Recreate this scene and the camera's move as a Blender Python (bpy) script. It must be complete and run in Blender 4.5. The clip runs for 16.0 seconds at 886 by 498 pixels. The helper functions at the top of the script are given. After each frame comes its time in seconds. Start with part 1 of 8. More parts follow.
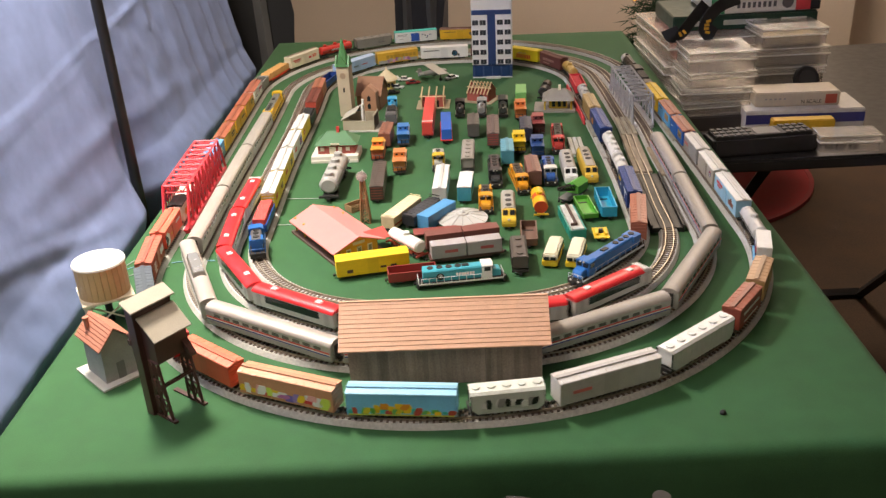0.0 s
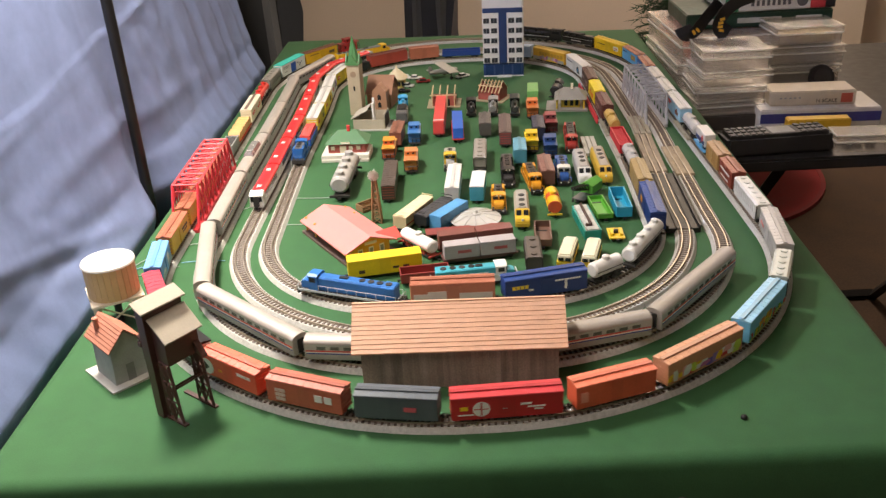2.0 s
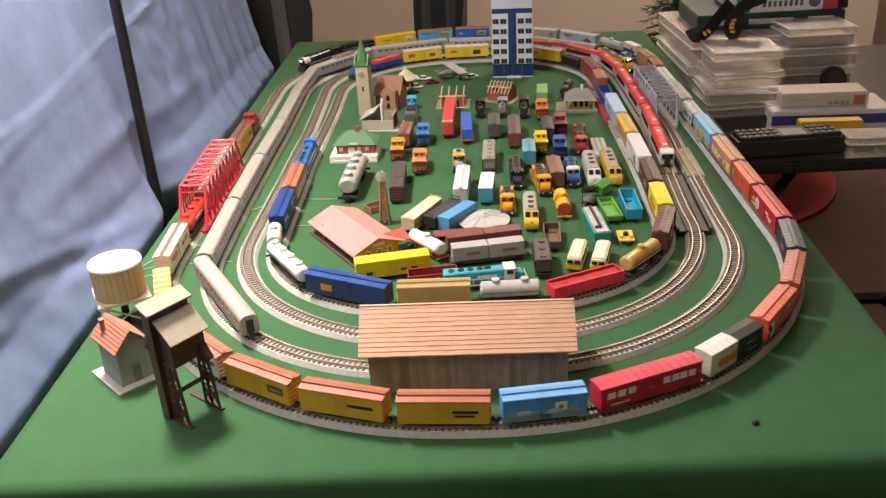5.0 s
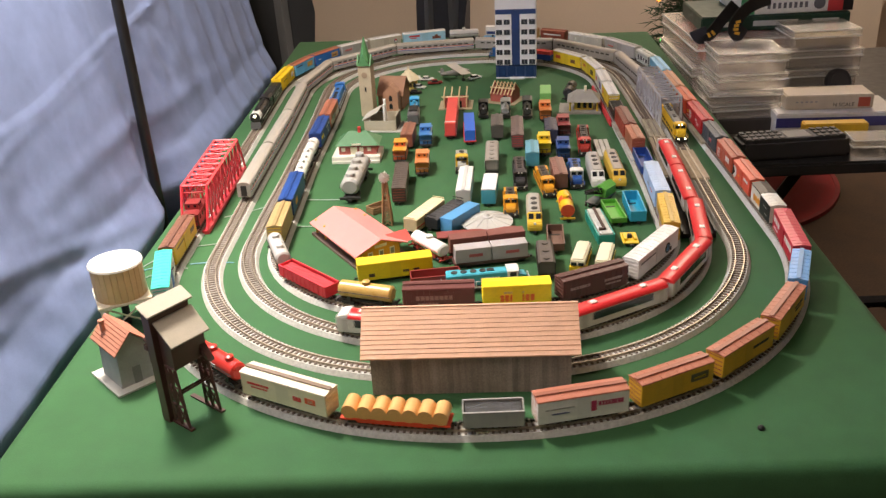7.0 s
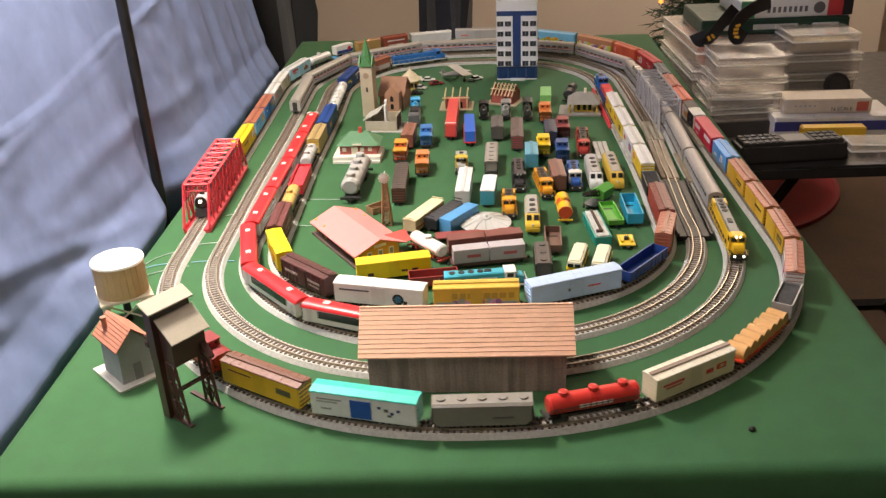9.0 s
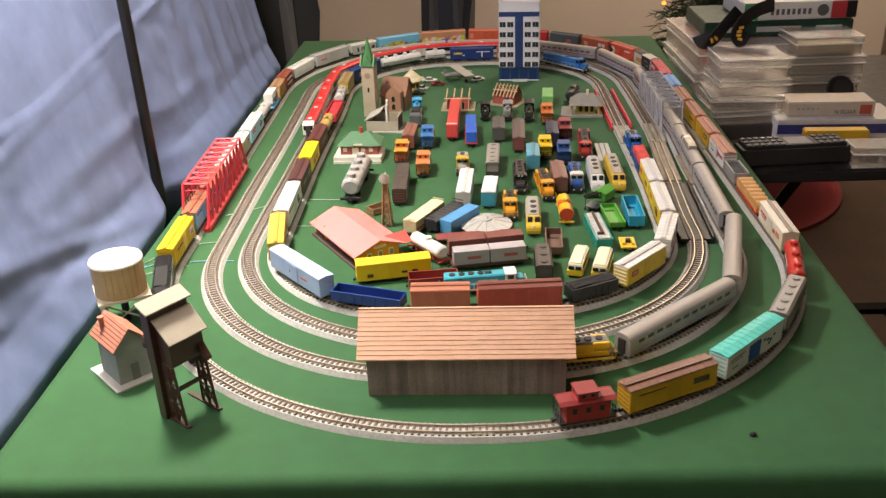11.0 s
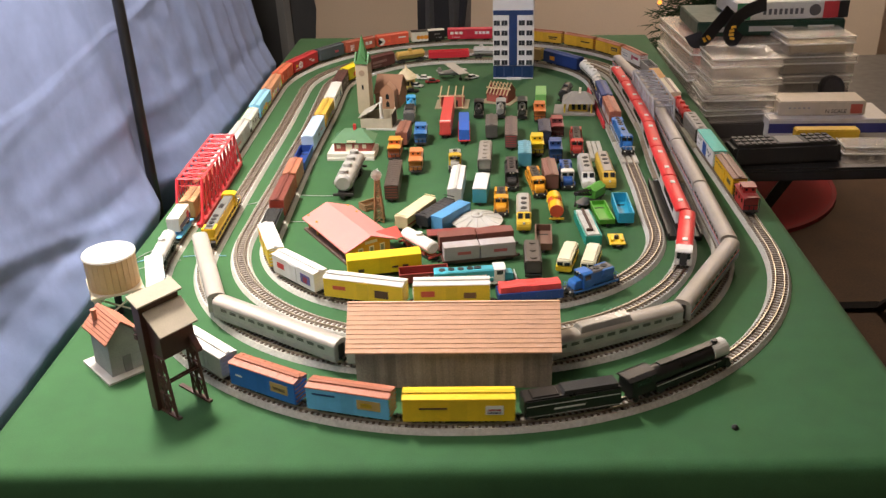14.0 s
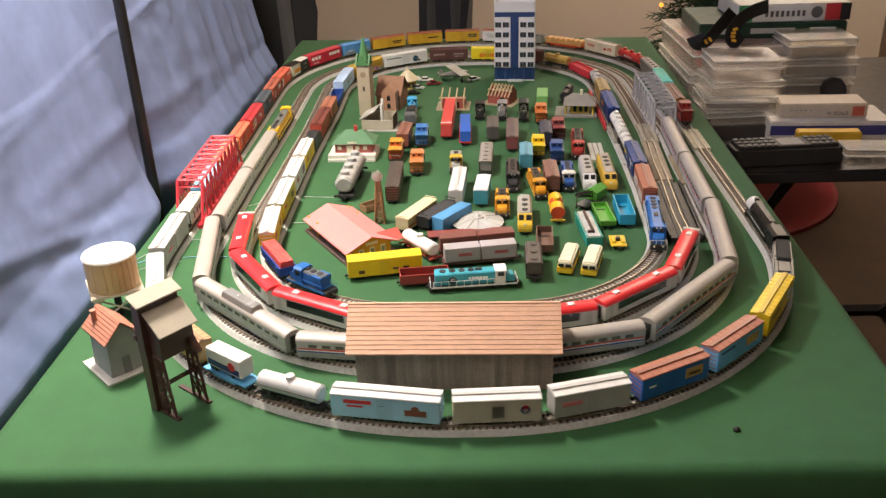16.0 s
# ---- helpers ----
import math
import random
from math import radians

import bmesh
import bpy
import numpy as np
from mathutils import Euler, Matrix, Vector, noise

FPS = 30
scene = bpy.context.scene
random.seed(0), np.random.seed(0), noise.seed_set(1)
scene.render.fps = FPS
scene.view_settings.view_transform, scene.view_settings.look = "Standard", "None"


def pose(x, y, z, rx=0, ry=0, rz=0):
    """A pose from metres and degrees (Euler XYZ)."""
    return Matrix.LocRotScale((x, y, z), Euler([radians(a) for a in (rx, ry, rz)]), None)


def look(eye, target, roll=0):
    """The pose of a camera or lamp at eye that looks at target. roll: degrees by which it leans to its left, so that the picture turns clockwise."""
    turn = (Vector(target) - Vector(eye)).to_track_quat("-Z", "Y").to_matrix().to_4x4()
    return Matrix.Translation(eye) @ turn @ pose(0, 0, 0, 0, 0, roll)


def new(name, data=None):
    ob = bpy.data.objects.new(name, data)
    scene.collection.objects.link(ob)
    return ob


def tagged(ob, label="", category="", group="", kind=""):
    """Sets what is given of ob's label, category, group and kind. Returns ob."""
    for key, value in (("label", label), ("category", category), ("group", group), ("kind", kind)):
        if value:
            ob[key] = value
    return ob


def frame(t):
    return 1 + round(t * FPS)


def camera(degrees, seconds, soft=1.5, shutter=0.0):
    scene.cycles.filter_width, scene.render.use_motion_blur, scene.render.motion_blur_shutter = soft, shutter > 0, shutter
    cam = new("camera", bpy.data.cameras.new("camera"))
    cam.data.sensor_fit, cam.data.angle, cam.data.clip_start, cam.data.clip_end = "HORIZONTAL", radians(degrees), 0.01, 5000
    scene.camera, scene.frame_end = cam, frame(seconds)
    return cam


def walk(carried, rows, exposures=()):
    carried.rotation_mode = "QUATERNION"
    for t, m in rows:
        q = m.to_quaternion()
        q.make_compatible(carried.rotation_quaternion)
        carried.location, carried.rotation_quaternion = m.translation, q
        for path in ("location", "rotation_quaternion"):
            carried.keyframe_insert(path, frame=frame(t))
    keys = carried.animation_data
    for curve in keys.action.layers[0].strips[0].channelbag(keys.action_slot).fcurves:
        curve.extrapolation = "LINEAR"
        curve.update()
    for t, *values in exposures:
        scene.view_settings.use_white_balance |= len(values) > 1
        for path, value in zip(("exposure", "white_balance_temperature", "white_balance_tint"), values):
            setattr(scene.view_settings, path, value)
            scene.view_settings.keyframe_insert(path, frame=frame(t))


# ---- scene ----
cam = camera(52.16, 16.0, soft=1.4, shutter=0.25)
PATH = [
    (0, 0.0010, -0.9990, 0.4844, 64.167, 2.824, -0.673),
    (0.5, 0.0013, -0.9978, 0.4845, 64.169, 2.831, -0.684),
    (1, -0.0016, -0.9933, 0.4824, 64.176, 2.945, -0.452),
    (1.5, -0.0054, -0.9853, 0.4797, 64.091, 2.947, -0.281),
    (2, -0.0070, -0.9853, 0.4794, 64.154, 2.897, -0.265),
    (2.5, -0.0058, -0.9890, 0.4802, 64.176, 2.945, -0.087),
    (3, -0.0041, -0.9883, 0.4793, 64.042, 2.976, -0.067),
    (3.5, -0.0065, -0.9840, 0.4793, 64.161, 2.908, -0.020),
    (4, -0.0052, -0.9826, 0.4792, 64.179, 2.960, 0.157),
    (6.5, -0.0098, -0.9718, 0.4749, 64.320, 2.873, 0.445),
    (7, -0.0085, -0.9717, 0.4752, 64.302, 2.748, 0.502),
    (7.5, -0.0080, -0.9712, 0.4757, 64.282, 2.644, 0.700),
    (8, -0.0070, -0.9757, 0.4768, 64.390, 2.537, 0.723),
    (8.5, -0.0046, -0.9794, 0.4809, 64.348, 2.456, 0.763),
    (9, -0.0044, -0.9810, 0.4819, 64.230, 2.340, 0.812),
    (11.5, -0.0029, -0.9744, 0.4788, 64.276, 1.973, 1.034),
    (12, -0.0028, -0.9741, 0.4772, 64.124, 1.900, 0.970),
    (12.5, -0.0022, -0.9753, 0.4784, 64.235, 1.859, 1.003),
    (13, 0.0005, -0.9794, 0.4798, 64.177, 1.833, 0.975),
    (13.5, 0.0045, -0.9863, 0.4819, 64.261, 1.763, 1.086),
    (14, 0.0066, -0.9868, 0.4819, 64.174, 1.783, 1.077),
    (14.5, 0.0059, -0.9862, 0.4814, 64.122, 1.752, 1.091),
    (15, 0.0053, -0.9855, 0.4800, 64.094, 1.777, 1.176),
    (15.5, 0.0074, -0.9857, 0.4810, 64.281, 1.768, 1.281),
    (16, 0.0071, -0.9850, 0.4790, 64.363, 1.742, 1.190),
]
walk(cam, [(r[0], pose(*r[1:])) for r in PATH])

# ---- world and lamps ----
world = bpy.data.worlds.new("room_air")
scene.world = world
world.use_nodes = True
world.node_tree.nodes["Background"].inputs[0].default_value = (0.9, 0.85, 0.8, 1)
world.node_tree.nodes["Background"].inputs[1].default_value = 0.05
scene.view_settings.exposure = 0.0


def area_lamp(name, eye, target, size, watts, colour):
    data = bpy.data.lights.new(name, "AREA")
    data.shape, data.size, data.energy, data.color = "DISK", size, watts, colour
    ob = new(name, data)
    ob.matrix_world = look(eye, target)
    return ob


area_lamp("ceiling_lamp_light", (-0.46, 0.09, 0.94), (-1.18, -0.15, 0.0), 0.24, 36, (1.0, 0.885, 0.75))
# unseen fill lamp, added to brighten the sides that face the camera
area_lamp("front_fill_light", (-0.6, -0.7, 1.32), (-1.05, -0.65, 0.0), 0.8, 14.0, (1.0, 0.85, 0.7))
# another added lamp, out of view, that lifts the far wall and side table
area_lamp("far_wall_fill", (1.0, 2.2, 1.6), (1.0, 2.45, 0.0), 0.5, 46, (1.0, 0.8, 0.62))

# ---- materials ----
MATS = {}


def mat(name, colour, rough=0.45, metal=0.0, vary=0.12, scale=60.0, bump=0.05, fine=900.0, glow=0.0, spec=0.5):
    """A painted or moulded surface: colour with blotches at two scales, fine relief and uneven gloss."""
    key = (name, colour, rough, metal)
    if key in MATS:
        return MATS[key]
    m = bpy.data.materials.new(name)
    m.use_nodes = True
    nt = m.node_tree
    b = nt.nodes["Principled BSDF"]
    tc = nt.nodes.new("ShaderNodeTexCoord")
    n1 = nt.nodes.new("ShaderNodeTexNoise")
    n1.inputs["Scale"].default_value, n1.inputs["Detail"].default_value = scale, 5
    n2 = nt.nodes.new("ShaderNodeTexNoise")
    n2.inputs["Scale"].default_value, n2.inputs["Detail"].default_value = fine, 3
    nt.links.new(tc.outputs["Object"], n1.inputs["Vector"])
    nt.links.new(tc.outputs["Object"], n2.inputs["Vector"])
    add = nt.nodes.new("ShaderNodeMath")
    add.operation = "ADD"
    nt.links.new(n1.outputs["Fac"], add.inputs[0])
    nt.links.new(n2.outputs["Fac"], add.inputs[1])
    mr = nt.nodes.new("ShaderNodeMapRange")
    mr.inputs["From Min"].default_value, mr.inputs["From Max"].default_value = 0.6, 1.4
    mr.inputs["To Min"].default_value, mr.inputs["To Max"].default_value = 1 - vary, 1 + vary
    nt.links.new(add.outputs[0], mr.inputs["Value"])
    mix = nt.nodes.new("ShaderNodeMix")
    mix.data_type, mix.blend_type = "RGBA", "MULTIPLY"
    mix.inputs["Factor"].default_value = 1.0
    mix.inputs["A"].default_value = (*colour, 1)
    nt.links.new(mr.outputs[0], mix.inputs["B"])
    nt.links.new(mix.outputs["Result"], b.inputs["Base Color"])
    rr = nt.nodes.new("ShaderNodeMapRange")
    rr.inputs["To Min"].default_value, rr.inputs["To Max"].default_value = max(rough - 0.1, 0.03), min(rough + 0.12, 1)
    nt.links.new(n1.outputs["Fac"], rr.inputs["Value"])
    nt.links.new(rr.outputs[0], b.inputs["Roughness"])
    b.inputs["Metallic"].default_value = metal
    b.inputs["Specular IOR Level"].default_value = spec
    if bump:
        bp = nt.nodes.new("ShaderNodeBump")
        bp.inputs["Strength"].default_value, bp.inputs["Distance"].default_value = bump, 0.0005
        nt.links.new(n2.outputs["Fac"], bp.inputs["Height"])
        nt.links.new(bp.outputs[0], b.inputs["Normal"])
    if glow:
        b.inputs["Emission Color"].default_value = (*colour, 1)
        b.inputs["Emission Strength"].default_value = glow
    MATS[key] = m
    return m


def clear_plastic(name, tint=(0.9, 0.87, 0.83)):
    m = bpy.data.materials.new(name)
    m.use_nodes = True
    nt = m.node_tree
    b = nt.nodes["Principled BSDF"]
    b.inputs["Base Color"].default_value = (*tint, 1)
    b.inputs["Roughness"].default_value = 0.12
    b.inputs["Transmission Weight"].default_value = 0.82
    b.inputs["IOR"].default_value = 1.2
    n = nt.nodes.new("ShaderNodeTexNoise")
    n.inputs["Scale"].default_value = 35
    bp = nt.nodes.new("ShaderNodeBump")
    bp.inputs["Strength"].default_value, bp.inputs["Distance"].default_value = 0.3, 0.002
    nt.links.new(n.outputs["Fac"], bp.inputs["Height"])
    nt.links.new(bp.outputs[0], b.inputs["Normal"])
    return m


def paint(c, rough=0.42):
    return mat("model_paint", c, rough)


RED, DRED, ORED = (0.62, 0.035, 0.04), (0.26, 0.03, 0.03), (0.72, 0.10, 0.05)
BROWN, DBROWN, RUST = (0.22, 0.075, 0.05), (0.085, 0.035, 0.03), (0.42, 0.15, 0.09)
BLUE, NAVY, LBLUE, PBLUE = (0.02, 0.14, 0.5), (0.012, 0.035, 0.17), (0.14, 0.45, 0.78), (0.45, 0.6, 0.85)
YEL, ORANGE, TAN, CREAM = (0.85, 0.58, 0.02), (0.75, 0.3, 0.02), (0.5, 0.32, 0.12), (0.78, 0.7, 0.5)
WHITE, GREY, DGREY, BLACK = (0.8, 0.79, 0.76), (0.33, 0.32, 0.31), (0.11, 0.11, 0.115), (0.013, 0.012, 0.012)
GREEN, TEAL, CYAN = (0.12, 0.42, 0.06), (0.05, 0.5, 0.45), (0.04, 0.36, 0.48)
SILVER = (0.62, 0.61, 0.6)
M_BLACK = mat("black_plastic", BLACK, 0.5)
M_DARK = mat("dark_underframe", (0.03, 0.028, 0.027), 0.6)
M_STEEL = mat("nickel_rail", (0.46, 0.4, 0.32), 0.42, 0.8, bump=0)
M_SILVER = mat("silver_paint", (0.55, 0.54, 0.53), 0.32, 0.45)
M_GLASS = mat("dark_window", (0.02, 0.022, 0.026), 0.12, bump=0)
M_LIGHT = mat("headlamp_glow", (1.0, 0.9, 0.6), 0.3, glow=6.0)
M_BALLAST = mat("grey_roadbed", (0.5, 0.49, 0.46), 0.8, vary=0.3, scale=300, fine=2500, bump=0.5)
M_TIE = mat("brown_sleeper", (0.175, 0.135, 0.11), 0.7)


def plank_wood(name, colour):
    """Weathered boards: each board has its own tone, with pale streaks that run down the grain."""
    m = mat(name, colour, 0.8, vary=0.3, scale=45, fine=600, bump=0.4)
    nt = m.node_tree
    b = nt.nodes["Principled BSDF"]
    tc = nt.nodes.new("ShaderNodeTexCoord")
    mp = nt.nodes.new("ShaderNodeMapping")
    mp.inputs["Scale"].default_value = (160, 160, 14)
    nz = nt.nodes.new("ShaderNodeTexNoise")
    nz.inputs["Scale"].default_value, nz.inputs["Detail"].default_value = 1.0, 4
    nt.links.new(tc.outputs["Object"], mp.inputs["Vector"])
    nt.links.new(mp.outputs["Vector"], nz.inputs["Vector"])
    info = nt.nodes.new("ShaderNodeObjectInfo")
    add = nt.nodes.new("ShaderNodeMath")
    add.operation = "MULTIPLY_ADD"
    add.inputs[1].default_value = 0.35
    nt.links.new(info.outputs["Random"], add.inputs[0])
    nt.links.new(nz.outputs["Fac"], add.inputs[2])
    mr = nt.nodes.new("ShaderNodeMapRange")
    mr.inputs["From Min"].default_value, mr.inputs["From Max"].default_value = 0.35, 1.0
    mr.inputs["To Min"].default_value, mr.inputs["To Max"].default_value = 0.72, 1.5
    nt.links.new(add.outputs[0], mr.inputs["Value"])
    mix = nt.nodes.new("ShaderNodeMix")
    mix.data_type, mix.blend_type = "RGBA", "MULTIPLY"
    mix.inputs["Factor"].default_value = 1.0
    nt.links.new(b.inputs["Base Color"].links[0].from_socket, mix.inputs["A"])
    nt.links.new(mr.outputs[0], mix.inputs["B"])
    nt.links.new(mix.outputs["Result"], b.inputs["Base Color"])
    return m


# ---- mesh helpers ----
def bx(bm, x0, x1, y0, y1, z0, z1, taper=0.0):
    """A box in bm; taper draws its top in."""
    t = taper
    vs = [bm.verts.new(p) for p in ((x0, y0, z0), (x1, y0, z0), (x1, y1, z0), (x0, y1, z0),
                                    (x0 + t, y0 + t, z1), (x1 - t, y0 + t, z1), (x1 - t, y1 - t, z1), (x0 + t, y1 - t, z1))]
    for f in ((3, 2, 1, 0), (4, 5, 6, 7), (0, 1, 5, 4), (1, 2, 6, 5), (2, 3, 7, 6), (3, 0, 4, 7)):
        bm.faces.new([vs[i] for i in f])
    return vs


def cyl(bm, p, axis, r, length, n=16, r2=None):
    """A closed cylinder or cone that starts at p and runs along axis (x, y or z)."""
    r2 = r if r2 is None else r2
    rings = []
    for k, rad in ((0, r), (length, r2)):
        ring = []
        for i in range(n):
            a = 2 * math.pi * i / n
            u, v = rad * math.cos(a), rad * math.sin(a)
            o = {"x": (k, u, v), "y": (v, k, u), "z": (u, v, k)}[axis]
            ring.append(bm.verts.new((p[0] + o[0], p[1] + o[1], p[2] + o[2])))
        rings.append(ring)
    for i in range(n):
        bm.faces.new((rings[0][i], rings[0][(i + 1) % n], rings[1][(i + 1) % n], rings[1][i]))
    bm.faces.new(rings[0][::-1])
    bm.faces.new(rings[1])


def bar(bm, a, b, r=0.0007):
    """A thin square strut from a to b."""
    a, b = Vector(a), Vector(b)
    d = (b - a).normalized()
    s = d.orthogonal().normalized() * r
    w = d.cross(s).normalized() * r
    v = [bm.verts.new(p + q) for p in (a, b) for q in (s + w, s - w, -s - w, -s + w)]
    for i in range(4):
        bm.faces.new((v[i], v[(i + 1) % 4], v[4 + (i + 1) % 4], v[4 + i]))
    bm.faces.new(v[3::-1])
    bm.faces.new(v[4:])


def prism(bm, outline, y0, y1):
    """An outline of (x, z) points pushed from y0 to y1."""
    a = [bm.verts.new((x, y0, z)) for x, z in outline]
    b = [bm.verts.new((x, y1, z)) for x, z in outline]
    n = len(a)
    for i in range(n):
        bm.faces.new((a[i], a[(i + 1) % n], b[(i + 1) % n], b[i]))
    bm.faces.new(a[::-1])
    bm.faces.new(b)


def prism_x(bm, outline, x0, x1):
    """An outline of (y, z) points pushed from x0 to x1."""
    a = [bm.verts.new((x0, y, z)) for y, z in outline]
    b = [bm.verts.new((x1, y, z)) for y, z in outline]
    n = len(a)
    for i in range(n):
        bm.faces.new((a[i], a[(i + 1) % n], b[(i + 1) % n], b[i]))
    bm.faces.new(a[::-1])
    bm.faces.new(b)


def mesh_of(bm, material, bevel=0.0, smooth=False):
    bmesh.ops.recalc_face_normals(bm, faces=bm.faces)
    if bevel:
        bmesh.ops.bevel(bm, geom=list(bm.edges), offset=bevel, segments=2, affect="EDGES", clamp_overlap=True)
    me = bpy.data.meshes.new("mesh")
    bm.to_mesh(me)
    bm.free()
    me.materials.append(material)
    if smooth:
        for p in me.polygons:
            p.use_smooth = True
        me.set_sharp_from_angle(angle=radians(40))
    return me


def part(name, bm, material, parent, label="", bevel=0.0, smooth=False):
    ob = new(name, mesh_of(bm, material, bevel, smooth))
    ob.parent = parent
    if label:
        ob["label"] = label
    return ob


def shared(name, me, parent, m=None, label=""):
    ob = new(name, me)
    ob.parent = parent
    if m is not None:
        ob.matrix_basis = m
    if label:
        ob["label"] = label
    return ob


def thing(name, label, category, group="", m=None, kind=""):
    ob = new(name)
    ob.empty_display_size = 0.01
    tagged(ob, label, category, group, kind)
    if m is not None:
        ob.matrix_world = m
    return ob


def solo(name, bm, material, label="", category="", kind="", bevel=0.0, smooth=False, m=None):
    ob = new(name, mesh_of(bm, material, bevel, smooth))
    tagged(ob, label, category, "", kind)
    if m is not None:
        ob.matrix_world = m
    return ob

# ---- the room and the table ----
FLOOR = -0.74
M_WALL = mat("beige_wall_paint", (0.63, 0.55, 0.46), 0.75, vary=0.05, scale=3, fine=150, bump=0.15)
M_CARPET = mat("brown_carpet", (0.045, 0.025, 0.013), 0.95, vary=0.45, scale=9, fine=220, bump=0.9)
M_CLOTH = mat("green_table_felt", (0.04, 0.118, 0.046), 0.78, vary=0.16, scale=38, fine=900, bump=0.3, spec=0.18)
M_CLOTH.node_tree.nodes["Principled BSDF"].inputs["Sheen Weight"].default_value = 0.05
M_BACK = mat("blue_grey_fabric", (0.185, 0.24, 0.44), 0.8, vary=0.26, scale=26, fine=1500, bump=0.3)


def box_structure(name, x0, x1, y0, y1, z0, z1, material):
    bm = bmesh.new()
    bx(bm, x0, x1, y0, y1, z0, z1)
    return solo(name, bm, material, kind="structure")


box_structure("floor", -2.2, 3.0, -2.2, 3.2, FLOOR - 0.05, FLOOR, M_CARPET)
box_structure("ceiling", -2.2, 3.0, -2.2, 3.2, 1.7, 1.75, mat("white_ceiling", (0.75, 0.73, 0.7), 0.8, vary=0.04))
box_structure("wall_north", -2.2, 1.76, 2.9, 2.98, FLOOR, 1.7, M_WALL)
box_structure("wall_return", 1.68, 1.76, 2.98, 3.12, FLOOR, 1.7, M_WALL)
box_structure("wall_far", 1.68, 2.92, 3.12, 3.2, FLOOR, 1.7, M_WALL)
box_structure("wall_east", 2.92, 3.0, -2.2, 3.12, FLOOR, 1.7, M_WALL)
box_structure("wall_west", -2.2, -2.12, -2.2, 2.9, FLOOR, 1.7, M_WALL)
box_structure("wall_south", -2.12, 2.92, -2.2, -2.12, FLOOR, 1.7, M_WALL)


def table():
    """A table top under a green cloth that rolls over the edges and hangs down."""
    t = thing("table", "long folding table under a green felt cloth", "table")
    fl, fr, br, bl = (-0.407, -0.392), (0.384, -0.392), (0.415, 1.13), (-0.387, 1.185)
    bm = bmesh.new()
    drops = [(0.0, 0.0), (-0.0012, 0.006), (-0.005, 0.0105), (-0.011, 0.013), (-0.03, 0.0145), (-0.09, 0.016), (-0.18, 0.018), (-0.3, 0.02)]
    corners = [fl, fr, br, bl]
    outs = []
    n = 44
    cx = sum(c[0] for c in corners) / 4
    cy = sum(c[1] for c in corners) / 4
    for i in range(4):
        a, b = corners[i], corners[(i + 1) % 4]
        nx, ny = b[1] - a[1], a[0] - b[0]
        l = math.hypot(nx, ny)
        for k in range(n):
            u = k / n
            cn = 0.0
            outs.append((a[0] + (b[0] - a[0]) * u, a[1] + (b[1] - a[1]) * u, nx / l, ny / l, i, u))
    rings = []
    for z, o in drops:
        ring = []
        for x, y, nx, ny, i, u in outs:
            if u == 0:
                px = outs[(outs.index((x, y, nx, ny, i, u)) - 1) % len(outs)]
                nx, ny = nx + px[2], ny + px[3]
            w = 0.0
            if z < -0.05:
                w = 0.006 * min(1, -z * 5) * math.sin(u * 19 + i * 2.0 + 0.7 * math.sin(u * 7))
            ring.append(bm.verts.new((x + nx * (o + w), y + ny * (o + w), z)))
        rings.append(ring)
    for a, b in zip(rings[:-1], rings[1:]):
        for k in range(len(a)):
            bm.faces.new((a[k], b[k], b[(k + 1) % len(a)], a[(k + 1) % len(a)]))
    grid = [[None] * (n + 1) for _ in range(n + 1)]
    for k in range(n + 1):
        grid[k][0] = rings[0][k]
        grid[n][k] = rings[0][n + k]
        grid[n - k][n] = rings[0][2 * n + k]
        grid[0][n - k] = rings[0][(3 * n + k) % (4 * n)]
    for i in range(1, n):
        for k in range(1, n):
            w = i / n
            p = grid[0][k].co.lerp(grid[n][k].co, w)
            grid[i][k] = bm.verts.new((p.x, p.y, 0.0))
    for i in range(n):
        for k in range(n):
            bm.faces.new((grid[i][k], grid[i + 1][k], grid[i + 1][k + 1], grid[i][k + 1]))
    cloth = part("tablecloth", bm, M_CLOTH, t, "green felt cloth hanging over the edge", smooth=True)
    bm = bmesh.new()
    v = [bm.verts.new((x, y, z)) for z in (-0.035, -0.004) for x, y in corners]
    for f in ((3, 2, 1, 0), (4, 5, 6, 7), (0, 1, 5, 4), (1, 2, 6, 5), (2, 3, 7, 6), (3, 0, 4, 7)):
        bm.faces.new([v[i] for i in f])
    part("tabletop", bm, mat("board", (0.4, 0.3, 0.2), 0.6), t)
    for x in (-0.34, 0.33):
        for y in (-0.3, 1.02):
            bm = bmesh.new()
            cyl(bm, (x, y, FLOOR), "z", 0.014, -0.035 - FLOOR, 12)
            part("leg", bm, M_DARK, t)


table()


# ---- the four ovals of track ----
# centre x, front arc centre y, front radius, half front straight, back arc centre y, back radius
OVALS = {
    "A": (0.0, 0.0045, 0.3513, 0.0104, 0.7300, 0.3615),
    "B": (-0.0069, 0.0144, 0.2713, 0.0357, 0.7241, 0.2713),
    "C": (-0.0037, 0.0515, 0.2551, 0.0229, 0.7252, 0.2568),
    "D": (-0.0076, 0.0465, 0.1872, 0.0492, 0.7087, 0.2111),
}
RAIL = 0.0078
